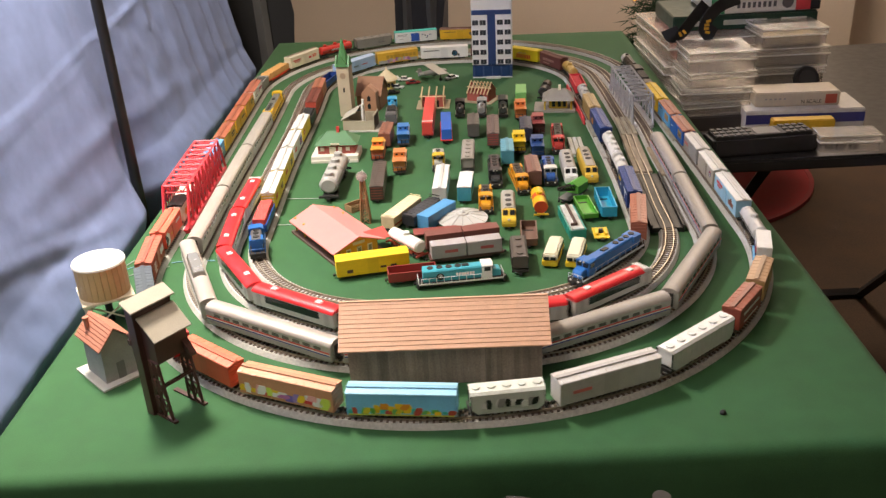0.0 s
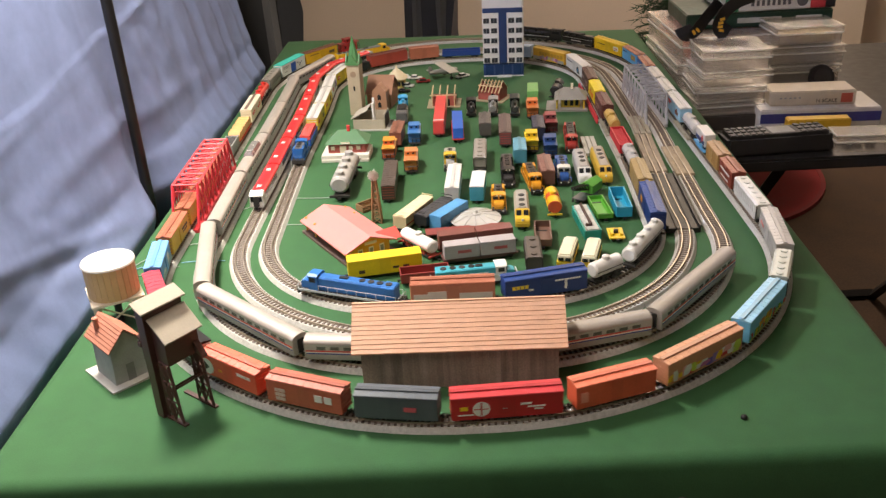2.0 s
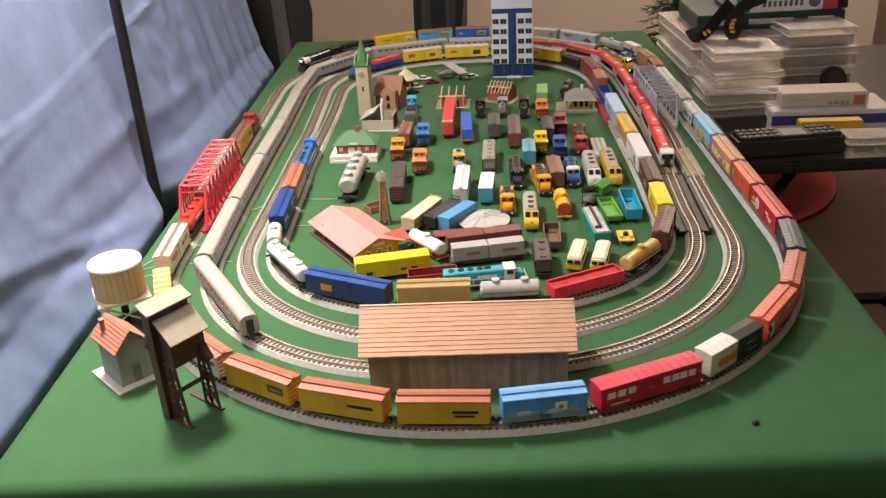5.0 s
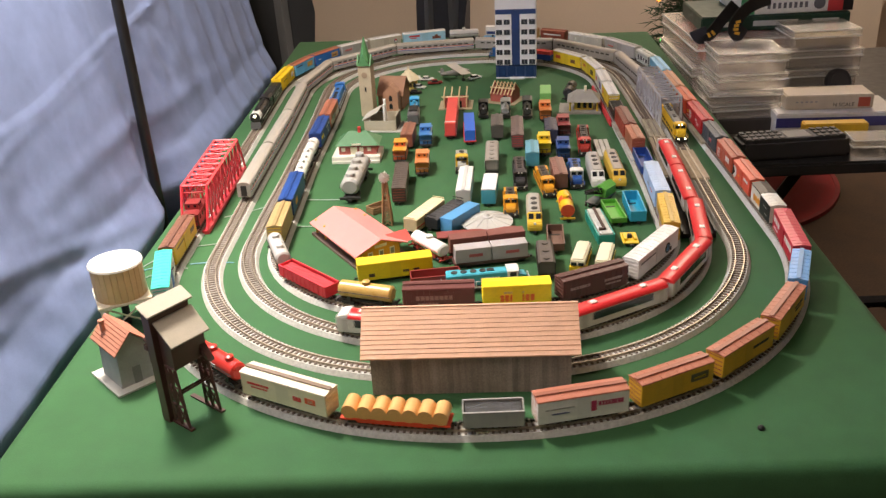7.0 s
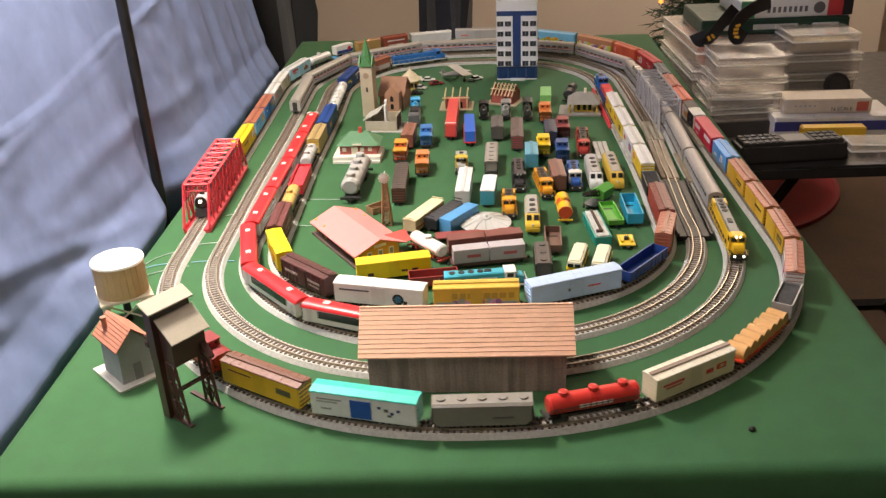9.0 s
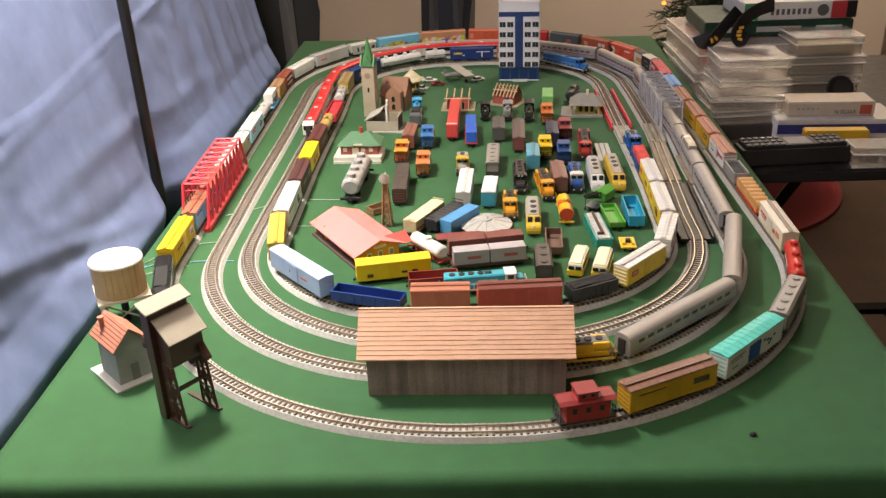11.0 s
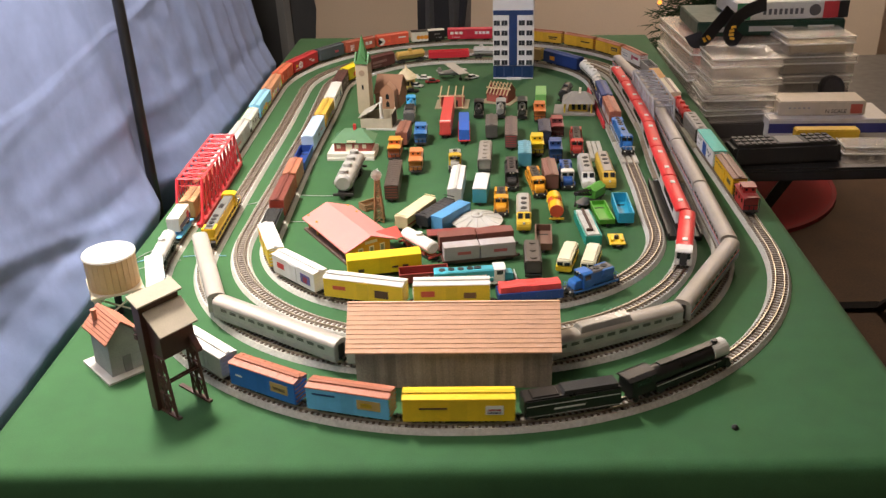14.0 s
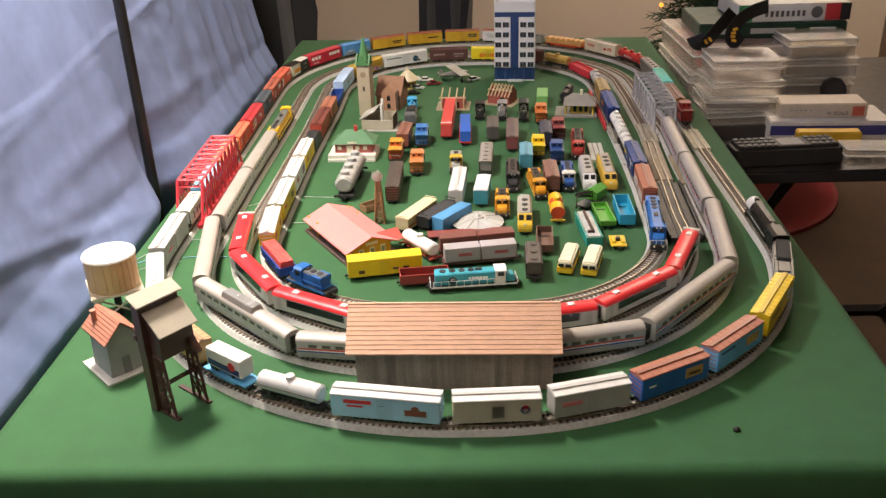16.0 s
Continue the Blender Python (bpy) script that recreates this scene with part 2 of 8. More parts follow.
# the inner ovals are laid by hand and lean: (y, shift in x) along their left and right sides
LEAN = {
    "A": ([(0, 0.0)], [(-0.1, 0.0), (0.2, 0.0015), (0.8, 0.0015)]),
    "B": ([(0.2, 0.0), (0.5, 0.005), (0.8, 0.005)], [(-0.2, 0.0), (0.03, 0.0072), (0.26, 0.0155), (0.42, 0.0225), (0.62, 0.0205), (0.8, 0.016), (1.0, 0.01)]),
    "C": ([(-0.1, 0.0), (0.09, 0.005), (0.3, 0.011), (0.5, 0.016), (0.8, 0.014)], [(-0.15, 0.0), (0.0, -0.003), (0.07, -0.003), (0.25, 0.0075), (0.44, 0.02), (0.62, 0.02), (1.0, 0.01)]),
    "D": ([(0.3, 0.0), (0.6, 0.008), (0.8, 0.008)], [(-0.14, 0.0), (0.047, 0.0078), (0.2, 0.0148), (0.29, 0.0165), (0.44, 0.0168), (0.67, 0.0185), (0.95, 0.011)]),
}


def shift_at(rows, y):
    """The shift at y: eased from row to row, level beyond the ends."""
    if y <= rows[0][0]:
        return rows[0][1]
    for (a, p), (b, q) in zip(rows[:-1], rows[1:]):
        if y <= b:
            f = (y - a) / (b - a)
            return p + (q - p) * (0.5 * f + 0.5 * f * f * (3 - 2 * f))
    return rows[-1][1]


def right_side(c, y):
    """Where the right-hand straight of an oval lies at y, and its turn in degrees."""
    xc, yc, R, h, yb, Rb = OVALS[c]
    x = lambda v: xc + R + h + shift_at(LEAN[c][1], v)
    return x(y), -math.degrees(math.atan2(x(y + 0.05) - x(y - 0.05), 0.1))


def oval_length(c):
    xc, yc, R, h, yb, Rb = OVALS[c]
    hb = R + h - Rb
    return 2 * (yb - yc) + 2 * h + 2 * hb + math.pi * (R + Rb)


def oval_point(c, s):
    """The point s metres along an oval, counterclockwise from the middle of its front."""
    xc, yc, R, h, yb, Rb = OVALS[c]
    hb = R + h - Rb
    q, qb, st = math.pi * R / 2, math.pi * Rb / 2, yb - yc
    s %= oval_length(c)
    for k, l in enumerate((h, q, st, qb, 2 * hb, qb, st, q, h)):
        if s <= l:
            break
        s -= l
    a, b = s / R, s / Rb
    x, y = ((s, yc - R), (h + R * math.sin(a), yc - R * math.cos(a)), (h + R, yc + s), (hb + Rb * math.cos(b), yb + Rb * math.sin(b)),
            (hb - s, yb + Rb), (-hb - Rb * math.sin(b), yb + Rb * math.cos(b)), (-h - R, yb - s), (-h - R * math.cos(a), yc - R * math.sin(a)), (s - h, yc - R))[k]
    left, right = LEAN[c]
    u = min(max(x / (R + h), -1.0), 1.0)
    return Vector((x + xc + (0.5 + 0.5 * u) * shift_at(right, y) + (0.5 - 0.5 * u) * shift_at(left, y), y, 0))


def oval_frame(c, s):
    p = oval_point(c, s)
    d = (oval_point(c, s + 0.001) - oval_point(c, s - 0.001)).normalized()
    return p, d, Vector((d.y, -d.x, 0))


def sweep(c, outline, n):
    """An outline of (across, z) swept once round an oval."""
    bm = bmesh.new()
    L = oval_length(c)
    rings = []
    for i in range(n):
        p, d, o = oval_frame(c, L * i / n)
        rings.append([bm.verts.new(p + o * u + Vector((0, 0, z))) for u, z in outline])
    m = len(outline)
    for i in range(n):
        a, b = rings[i], rings[(i + 1) % n]
        for k in range(m):
            bm.faces.new((a[k], a[(k + 1) % m], b[(k + 1) % m], b[k]))
    return bm


def track(c, number):
    t = thing("railway_track", "oval model railway track on a grey ballast roadbed", "track", "ovals of track", kind="structure")
    part("roadbed", sweep(c, [(-0.0125, 0.0002), (-0.0095, 0.005), (0.0095, 0.005), (0.0125, 0.0002)], 260), M_BALLAST, t)
    for side in (-1, 1):
        o = side * 0.0047
        part("rail", sweep(c, [(o - 0.0006, 0.005), (o - 0.0006, RAIL), (o + 0.0006, RAIL), (o + 0.0006, 0.005)], 260), M_STEEL, t, "bright nickel rail")
    L = oval_length(c)
    bm = bmesh.new()
    n = int(L / 0.0057)
    for i in range(n):
        p, d, o = oval_frame(c, L * i / n)
        q = []
        for z in (0.005, 0.0062):
            for u, w in ((-0.0082, -0.0011), (0.0082, -0.0011), (0.0082, 0.0011), (-0.0082, 0.0011)):
                q.append(bm.verts.new(p + o * u + d * w + Vector((0, 0, z))))
        for f in ((4, 5, 6, 7), (0, 1, 5, 4), (1, 2, 6, 5), (2, 3, 7, 6), (3, 0, 4, 7)):
            bm.faces.new([q[k] for k in f])
    tagged(part("sleepers", bm, M_TIE, t, "dark brown sleepers"), kind="stuff")


for i, c in enumerate("ABCD"):
    track(c, i)


def rail_joint():
    t = thing("rail_joiner", "bright metal rail joiners on the outer track", "track joint")
    for s0, o in ((0.002, -0.0047), (0.006, 0.0047), (-0.003, 0.0068)):
        p, d, n = oval_frame("A", s0)
        bm = bmesh.new()
        bx(bm, -0.0055, 0.0055, -0.0013, 0.0013, 0.005, 0.0068)
        m = pose(p.x + n.x * o, p.y + n.y * o, 0, 0, 0, math.degrees(math.atan2(d.y, d.x)))
        bmesh.ops.transform(bm, matrix=m, verts=list(bm.verts))
        part("joiner", bm, mat("bright_joiner", (0.8, 0.74, 0.6), 0.2, 0.8, bump=0), t, bevel=0.0003)


rail_joint()


# ---- rolling stock: local x runs forward, z = 0 is the top of the rail ----
CW = 0.0095  # half width of a car


def make_truck_mesh():
    bm = bmesh.new()
    bx(bm, -0.007, 0.007, -0.0068, -0.0052, 0.0022, 0.0052)
    bx(bm, -0.007, 0.007, 0.0052, 0.0068, 0.0022, 0.0052)
    bx(bm, -0.0015, 0.0015, -0.006, 0.006, 0.0035, 0.0062)
    for x in (-0.0048, 0.0048):
        for y in (-0.0051, 0.0039):
            cyl(bm, (x, y, 0.0026), "y", 0.0026, 0.0012, 12)
    return mesh_of(bm, M_DARK)


def make_coupler_mesh():
    bm = bmesh.new()
    bx(bm, -0.004, 0.003, -0.0007, 0.0007, 0.0035, 0.005)
    bx(bm, 0.0015, 0.0036, -0.0018, 0.0018, 0.0028, 0.0055)
    return mesh_of(bm, M_BLACK)


TRUCK, COUPLER = make_truck_mesh(), make_coupler_mesh()


def running_gear(t, L, inset=0.014):
    for s in (1, -1):
        shared("truck", TRUCK, t, pose(s * (L / 2 - inset), 0, 0))
        shared("coupler", COUPLER, t, pose(s * (L / 2 + 0.0005), 0, 0, 0, 0, 0 if s > 0 else 180))


def flat_print(t, L, z0, z1, y, polygons, colour, name="lettering", lift=0.0004):
    """Thin printed shapes on both sides, each an outline of (u, v) points in shares of the side's length and height."""
    for s in (1, -1):
        bm = bmesh.new()
        for pts in polygons:
            rim = [(-s * (u - 0.5) * L, z0 + v * (z1 - z0)) for u, v in pts]
            prism(bm, rim, s * (y - 0.0001), s * (y + lift))
        part(name, bm, paint(colour), t)


def print_blocks(u0, u1, v0, v1, n, seed):
    """Outlines of n plain blocks of uneven width: one line of print."""
    rnd = random.Random(seed)
    out, w = [], (u1 - u0) / n
    for i in range(n):
        a, b = u0 + i * w + w * rnd.uniform(0.06, 0.16), u0 + (i + 1) * w - w * rnd.uniform(0.06, 0.16)
        out.append([(a, v0), (b, v0), (b, v1), (a, v1)])
    return out


def spray_shapes(u0, u1, v0, v1, n, seed):
    """Outlines of n slanted, overlapping sprayed shapes."""
    rnd = random.Random(seed)
    out = []
    for i in range(n):
        c = u0 + (u1 - u0) * (i + 0.5 + rnd.uniform(-0.4, 0.4)) / n
        w = (u1 - u0) / n * rnd.uniform(0.9, 1.6)
        top, bot = v0 + (v1 - v0) * rnd.uniform(0.55, 1.0), v0 + (v1 - v0) * rnd.uniform(0.0, 0.3)
        k = rnd.uniform(-0.03, 0.03)
        mid = (top + bot) / 2
        out.append([(c - w * 0.5, bot), (c + w * 0.3, bot), (c + w * 0.55 + k * 0.5, mid), (c + w * 0.4 + k, top), (c - w * 0.35 + k, top), (c - w * 0.55 + k * 0.5, mid)])
    return out


def marks(t, rows, L, z0, z1, y=CW):
    """Print on both sides, in shares of the side's length and height: (u0, u1, v0, v1, colour) is a plain bar, with a number after it a line
    of that many plain blocks, with a list of colours in place of one a patch of sprayed shapes."""
    for k, row in enumerate(rows):
        u0, u1, v0, v1, col = row[:5]
        if isinstance(col, list):
            shapes = spray_shapes(u0, u1, v0, v1, row[5], k + 3)
            for i, pts in enumerate(shapes):
                flat_print(t, L, z0, z1, y, [pts], col[i % len(col)], "graffiti", 0.0003 + 0.00004 * (i % 5))
        elif len(row) == 6:
            flat_print(t, L, z0, z1, y, print_blocks(u0, u1, v0, v1, row[5], k + int(u0 * 100)), col)
        else:
            flat_print(t, L, z0, z1, y, [[(u0, v0), (u1, v0), (u1, v1), (u0, v1)]], col)


def discs(t, rows, L, z0, z1, y=CW):
    """Round printed marks on both sides: (u, v, radius in metres, colour)."""
    for u, v, r, col in rows:
        for s in (1, -1):
            bm = bmesh.new()
            cyl(bm, ((u - 0.5) * L * -s, s * y - (0.0 if s > 0 else 0.00035), z0 + v * (z1 - z0)), "y", r, 0.00035, 20)
            part("emblem", bm, paint(col), t)


def boxcar(t, L, body, roof=None, top=0.0285, door=True, mk=(), dc=(), ribs=False, walk_way=True, end=None, walk_colour=None):
    z0 = 0.0045
    bm = bmesh.new()
    bx(bm, -L / 2, L / 2, -CW, CW, z0, top - 0.002)
    part("body", bm, paint(body), t, bevel=0.0004)
    bm = bmesh.new()
    prism_x(bm, [(-CW - 0.0004, top - 0.0021), (CW + 0.0004, top - 0.0021), (CW, top - 0.0012), (0, top), (-CW, top - 0.0012)], -L / 2 - 0.0003, L / 2 + 0.0003)
    n = max(6, int(L / 0.008))
    for i in range(n):
        x = -L / 2 + (i + 0.5) * L / n
        prism_x(bm, [(-CW, top - 0.0014), (CW, top - 0.0014), (CW, top - 0.0009), (0, top + 0.0003), (-CW, top - 0.0009)], x - 0.0004, x + 0.0004)
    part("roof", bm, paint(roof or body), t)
    if walk_way:
        bm = bmesh.new()
        bx(bm, -L / 2, L / 2, -0.0022, 0.0022, top + 0.0004, top + 0.0011)
        part("roof_walk", bm, paint(walk_colour or tuple(c * 0.75 for c in (roof or body))), t)
    if door:
        for s in (1, -1):
            bm = bmesh.new()
            w = L * 0.075
            bx(bm, -w, w, s * CW - 0.0002, s * CW + s * 0.0006 + 0.0002, z0 + 0.0008, top - 0.0035)
            bx(bm, -w * 1.8, w * 1.8, s * CW - 0.0001, s * CW + s * 0.0005 + 0.0001, top - 0.0034, top - 0.0028)
            part("door", bm, paint(tuple(c * 0.9 for c in body)), t, bevel=0.0002)
    if ribs:
        bm = bmesh.new()
        n = int(L / 0.006)
        for i in range(n):
            x = -L / 2 + (i + 0.5) * L / n
            if abs(x) < L * 0.09 and door:
                continue
            for s in (1, -1):
                bx(bm, x - 0.0004, x + 0.0004, s * CW - 0.0002, s * (CW + 0.0005) + 0.0002, z0, top - 0.0025)
        part("side_ribs", bm, paint(body), t)
    for s in (1, -1):
        bm = bmesh.new()
        for k in range(5):
            z = z0 + 0.003 + k * 0.0042
            bx(bm, s * L / 2 - 0.0002, s * (L / 2 + 0.0005) + 0.0002, -CW * 0.85, CW * 0.85, z, z + 0.001)
        part("end_ribs", bm, paint(end or body), t)
    bm = bmesh.new()
    bx(bm, -L / 2 + 0.003, L / 2 - 0.003, -0.004, 0.004, 0.003, z0 + 0.0001)
    bx(bm, -L * 0.12, L * 0.12, -0.008, 0.008, 0.0022, z0 + 0.0001)
    part("underframe", bm, M_DARK, t)
    marks(t, mk, L, z0, top - 0.002, CW + 0.0006 if ribs else CW)
    discs(t, dc, L, z0, top - 0.002, CW + 0.0006 if ribs else CW)
    running_gear(t, L)


def hopper(t, L, body, top=0.0275, mk=(), hatch=5):
    z0 = 0.0048
    bm = bmesh.new()
    prism(bm, [(-L / 2 + 0.007, z0), (L / 2 - 0.007, z0), (L / 2 - 0.002, 0.0095), (L / 2 - 0.002, top - 0.003), (-L / 2 + 0.002, top - 0.003), (-L / 2 + 0.002, 0.0095)], -CW, CW)
    part("body", bm, paint(body), t, bevel=0.0003)
    bm = bmesh.new()
    prism_x(bm, [(-CW, top - 0.0031), (CW, top - 0.0031), (CW * 0.75, top - 0.001), (-CW * 0.75, top - 0.001)], -L / 2 + 0.001, L / 2 - 0.001)
    part("roof", bm, paint(tuple(min(1, c * 1.1) for c in body)), t)
    for i in range(hatch):
        bm = bmesh.new()
        cyl(bm, (-L / 2 + (i + 0.5) * L / hatch, 0, top - 0.0012), "z", 0.0038, 0.0016, 14)
        part("roof_hatch", bm, paint(body), t)
    bm = bmesh.new()
    for i in range(int(L / 0.0075)):
        x = -L / 2 + 0.006 + i * 0.0075
        for s in (1, -1):
            bx(bm, x - 0.0004, x + 0.0004, s * CW - 0.0002, s * (CW + 0.0006) + 0.0002, 0.012, top - 0.0035)
    part("side_ribs", bm, paint(body), t)
    bm = bmesh.new()
    bx(bm, -L / 2, L / 2, -0.003, 0.003, 0.0032, z0 + 0.001)
    for s in (1, -1):
        bx(bm, s * L / 2 - 0.001, s * L / 2 + 0.001, -CW, CW, 0.005, 0.008)
        bx(bm, s * (L / 2 - 0.0015) - 0.0004, s * (L / 2 - 0.0015) + 0.0004, -CW, -CW + 0.001, 0.007, top - 0.003)
        bx(bm, s * (L / 2 - 0.0015) - 0.0004, s * (L / 2 - 0.0015) + 0.0004, CW - 0.001, CW, 0.007, top - 0.003)
    part("underframe", bm, M_DARK, t)
    marks(t, mk, L, z0, top - 0.003, CW + 0.0005)
    running_gear(t, L, 0.012)


def gondola(t, L, body, top=0.017, load=None, load_top=None):
    z0 = 0.0048
    bm = bmesh.new()
    bx(bm, -L / 2, L / 2, -CW, CW, z0, z0 + 0.001)
    for s in (1, -1):
        bx(bm, -L / 2, L / 2, s * CW - 0.0005, s * CW + 0.0005, z0 + 0.0005, top)
        bx(bm, -L / 2, L / 2, s * CW - 0.0008, s * CW + 0.0008, top - 0.0008, top + 0.0004)
        bx(bm, s * L / 2 - 0.0005, s * L / 2 + 0.0005, -CW, CW, z0 + 0.0005, top)
    for i in range(int(L / 0.008)):
        x = -L / 2 + 0.004 + i * 0.008
        for s in (1, -1):
            bx(bm, x - 0.0005, x + 0.0005, s * CW - 0.0003, s * (CW + 0.0008) + 0.0003, z0, top - 0.0008)
    part("body", bm, paint(body), t)
    if load:
        bm = bmesh.new()
        lz = load_top or top - 0.003
        bx(bm, -L / 2 + 0.001, L / 2 - 0.001, -CW + 0.001, CW - 0.001, z0 + 0.001, lz, 0.0008)
        bmesh.ops.subdivide_edges(bm, edges=list(bm.edges), cuts=5, use_grid_fill=True)
        for v in bm.verts:
            if v.co.z > lz - 0.0002:
                v.co.z += 0.0016 * noise.noise(v.co * 260)
        part("load", bm, mat("load", load, 0.9, vary=0.4, fine=1500, bump=0.6), t)
    running_gear(t, L, 0.012)


def tank_car(t, L, body, domes=1, frame=None, band=None, mk=()):
    r, zc = 0.0088, 0.0165
    bm = bmesh.new()
    cyl(bm, (-L / 2 + 0.004, 0, zc), "x", r, L - 0.008, 24)
    for s in (1, -1):
        cyl(bm, (s * (L / 2 - 0.004), 0, zc), "x", r, s * 0.002, 24, r * 0.75)
    part("tank", bm, paint(body, 0.3), t, smooth=True)
    for i in range(domes):
        x = (i - (domes - 1) / 2) * L / max(domes + 0.2, 2)
        bm = bmesh.new()
        cyl(bm, (x, 0, zc + r - 0.0012), "z", 0.0042, 0.0042, 16)
        cyl(bm, (x, 0, zc + r + 0.003), "z", 0.0042, 0.001, 16, 0.002)
        part("dome", bm, paint(body, 0.3), t, smooth=True)
    bm = bmesh.new()
    bx(bm, -L / 2, L / 2, -0.0045, 0.0045, 0.0045, 0.0068)
    for s in (1, -1):
        bx(bm, s * (L / 2 - 0.014) - 0.002, s * (L / 2 - 0.014) + 0.002, -0.007, 0.007, 0.0045, 0.0105)
        bx(bm, s * L / 2 - 0.001, s * L / 2 + 0.001, -CW, CW, 0.0045, 0.0068)
        bar(bm, (-L / 2 + 0.002, s * 0.0092, zc), (L / 2 - 0.002, s * 0.0092, zc), 0.0003)
    part("frame", bm, paint(frame) if frame else M_DARK, t)
    if band:
        for col, a, b in band:
            bm = bmesh.new()
            cyl(bm, (a * L, 0, zc), "x", r + 0.0002, (b - a) * L, 24)
            part("painted_band", bm, paint(col, 0.3), t, smooth=True)
    marks(t, mk, L, zc - 0.004, zc + 0.004, r - 0.0001)
    running_gear(t, L, 0.012)


def flat_car(t, L, body):
    bm = bmesh.new()
    bx(bm, -L / 2, L / 2, -CW, CW, 0.0062, 0.0078)
    bx(bm, -L / 2 + 0.015, L / 2 - 0.015, -CW, CW, 0.004, 0.0063)
    for i in range(int(L / 0.01)):
        x = -L / 2 + 0.005 + i * 0.01
        for s in (1, -1):
            bx(bm, x - 0.0005, x + 0.0005, s * CW - 0.0002, s * (CW + 0.0006) + 0.0002, 0.0055, 0.0082)
    part("deck", bm, paint(body), t, bevel=0.0002)
    running_gear(t, L, 0.012)


def barrel_car(t, L):
    flat_car(t, L, (0.7, 0.06, 0.02))
    tan = paint((0.7, 0.38, 0.13), 0.5)
    bm = bmesh.new()
    bx(bm, -L / 2 + 0.003, L / 2 - 0.003, -CW + 0.0006, CW - 0.0006, 0.0078, 0.0135)
    part("cradle", bm, tan, t, bevel=0.0004)
    step = (L - 0.016) / 6
    for i in range(7):
        bm = bmesh.new()
        cyl(bm, (-L / 2 + 0.008 + i * step, -CW + 0.0002, 0.0142), "y", step * 0.5, 2 * CW - 0.0004, 22)
        part("barrel", bm, tan, t, smooth=True)


def trailer_car(t, L):
    flat_car(t, L, LBLUE)
    l = L * 0.8
    bm = bmesh.new()
    bx(bm, -l / 2, l / 2, -0.008, 0.008, 0.0128, 0.031)
    body = part("trailer", bm, paint(WHITE), t, "white road trailer", bevel=0.0005)
    bm = bmesh.new()
    for s in (1, -1):
        bx(bm, -l / 2 + 0.002, l / 2 - 0.002, s * 0.008 - 0.0002, s * 0.0082 + 0.0002, 0.0145, 0.0205)
    part("blue_panel", bm, paint(NAVY), t)
    discs(t, [(0.7, 0.5, 0.0045, RED)], L, 0.013, 0.031, 0.0083)
    bm = bmesh.new()
    for x in (-l / 2 + 0.005, -l / 2 + 0.011):
        for s in (1, -1):
            cyl(bm, (x, s * 0.006 - 0.001, 0.0105), "y", 0.0026, 0.002, 12)
    bx(bm, l / 2 - 0.016, l / 2 - 0.014, -0.006, 0.006, 0.0078, 0.0129)
    part("trailer_wheels", bm, M_BLACK, t)


def caboose(t, L, body, roof=None, cupola=True):
    z0, top = 0.0048, 0.0235
    bm = bmesh.new()
    bx(bm, -L / 2 + 0.006, L / 2 - 0.006, -CW, CW, z0, top)
    part("body", bm, paint(body), t, bevel=0.0003)
    bm = bmesh.new()
    prism_x(bm, [(-CW - 0.0008, top - 0.0004), (CW + 0.0008, top - 0.0004), (CW * 0.6, top + 0.0014), (-CW * 0.6, top + 0.0014)], -L / 2, L / 2)
    part("roof", bm, paint(roof or body), t)
    if cupola:
        bm = bmesh.new()
        bx(bm, -0.009, 0.009, -CW * 0.85, CW * 0.85, top + 0.001, top + 0.0085)
        cb = part("cupola", bm, paint(body), t, bevel=0.0003)
        bm = bmesh.new()
        bx(bm, -0.01, 0.01, -CW * 0.95, CW * 0.95, top + 0.0084, top + 0.0094)
        part("cupola_roof", bm, paint(roof or body), t)
        bm = bmesh.new()
        for s in (1, -1):
            for x in (-0.004, 0.004):
                bx(bm, s * 0.009 - 0.0002, s * 0.0092 + 0.0002, x - 0.0016, x + 0.0016, top + 0.004, top + 0.007)
                bx(bm, x - 0.0016, x + 0.0016, s * CW * 0.85 - 0.0002, s * CW * 0.87 + 0.0002, top + 0.004, top + 0.007)
        part("cupola_windows", bm, M_GLASS, t)
    for s in (1, -1):
        for x in (-0.3, 0.0, 0.3):
            bm = bmesh.new()
            bx(bm, x * L * 0.8 - 0.002, x * L * 0.8 + 0.002, s * CW - 0.0002, s * (CW + 0.0002) + 0.0002, 0.0135, 0.0185)
            part("window", bm, M_GLASS, t)
        bm = bmesh.new()
        for y in (-CW, -0.003, 0.003, CW):
            bar(bm, (s * (L / 2 - 0.0008), y, 0.006), (s * (L / 2 - 0.0008), y, top if abs(y) > 0.005 else 0.0135), 0.0004)
        bar(bm, (s * (L / 2 - 0.0008), -CW, 0.0135), (s * (L / 2 - 0.0008), CW, 0.0135), 0.0004)
        part("end_railing", bm, M_BLACK, t)
    bm = bmesh.new()
    bx(bm, -L / 2, L / 2, -CW, CW, 0.0042, 0.0055)
    part("underframe", bm, M_DARK, t)
    running_gear(t, L, 0.01)


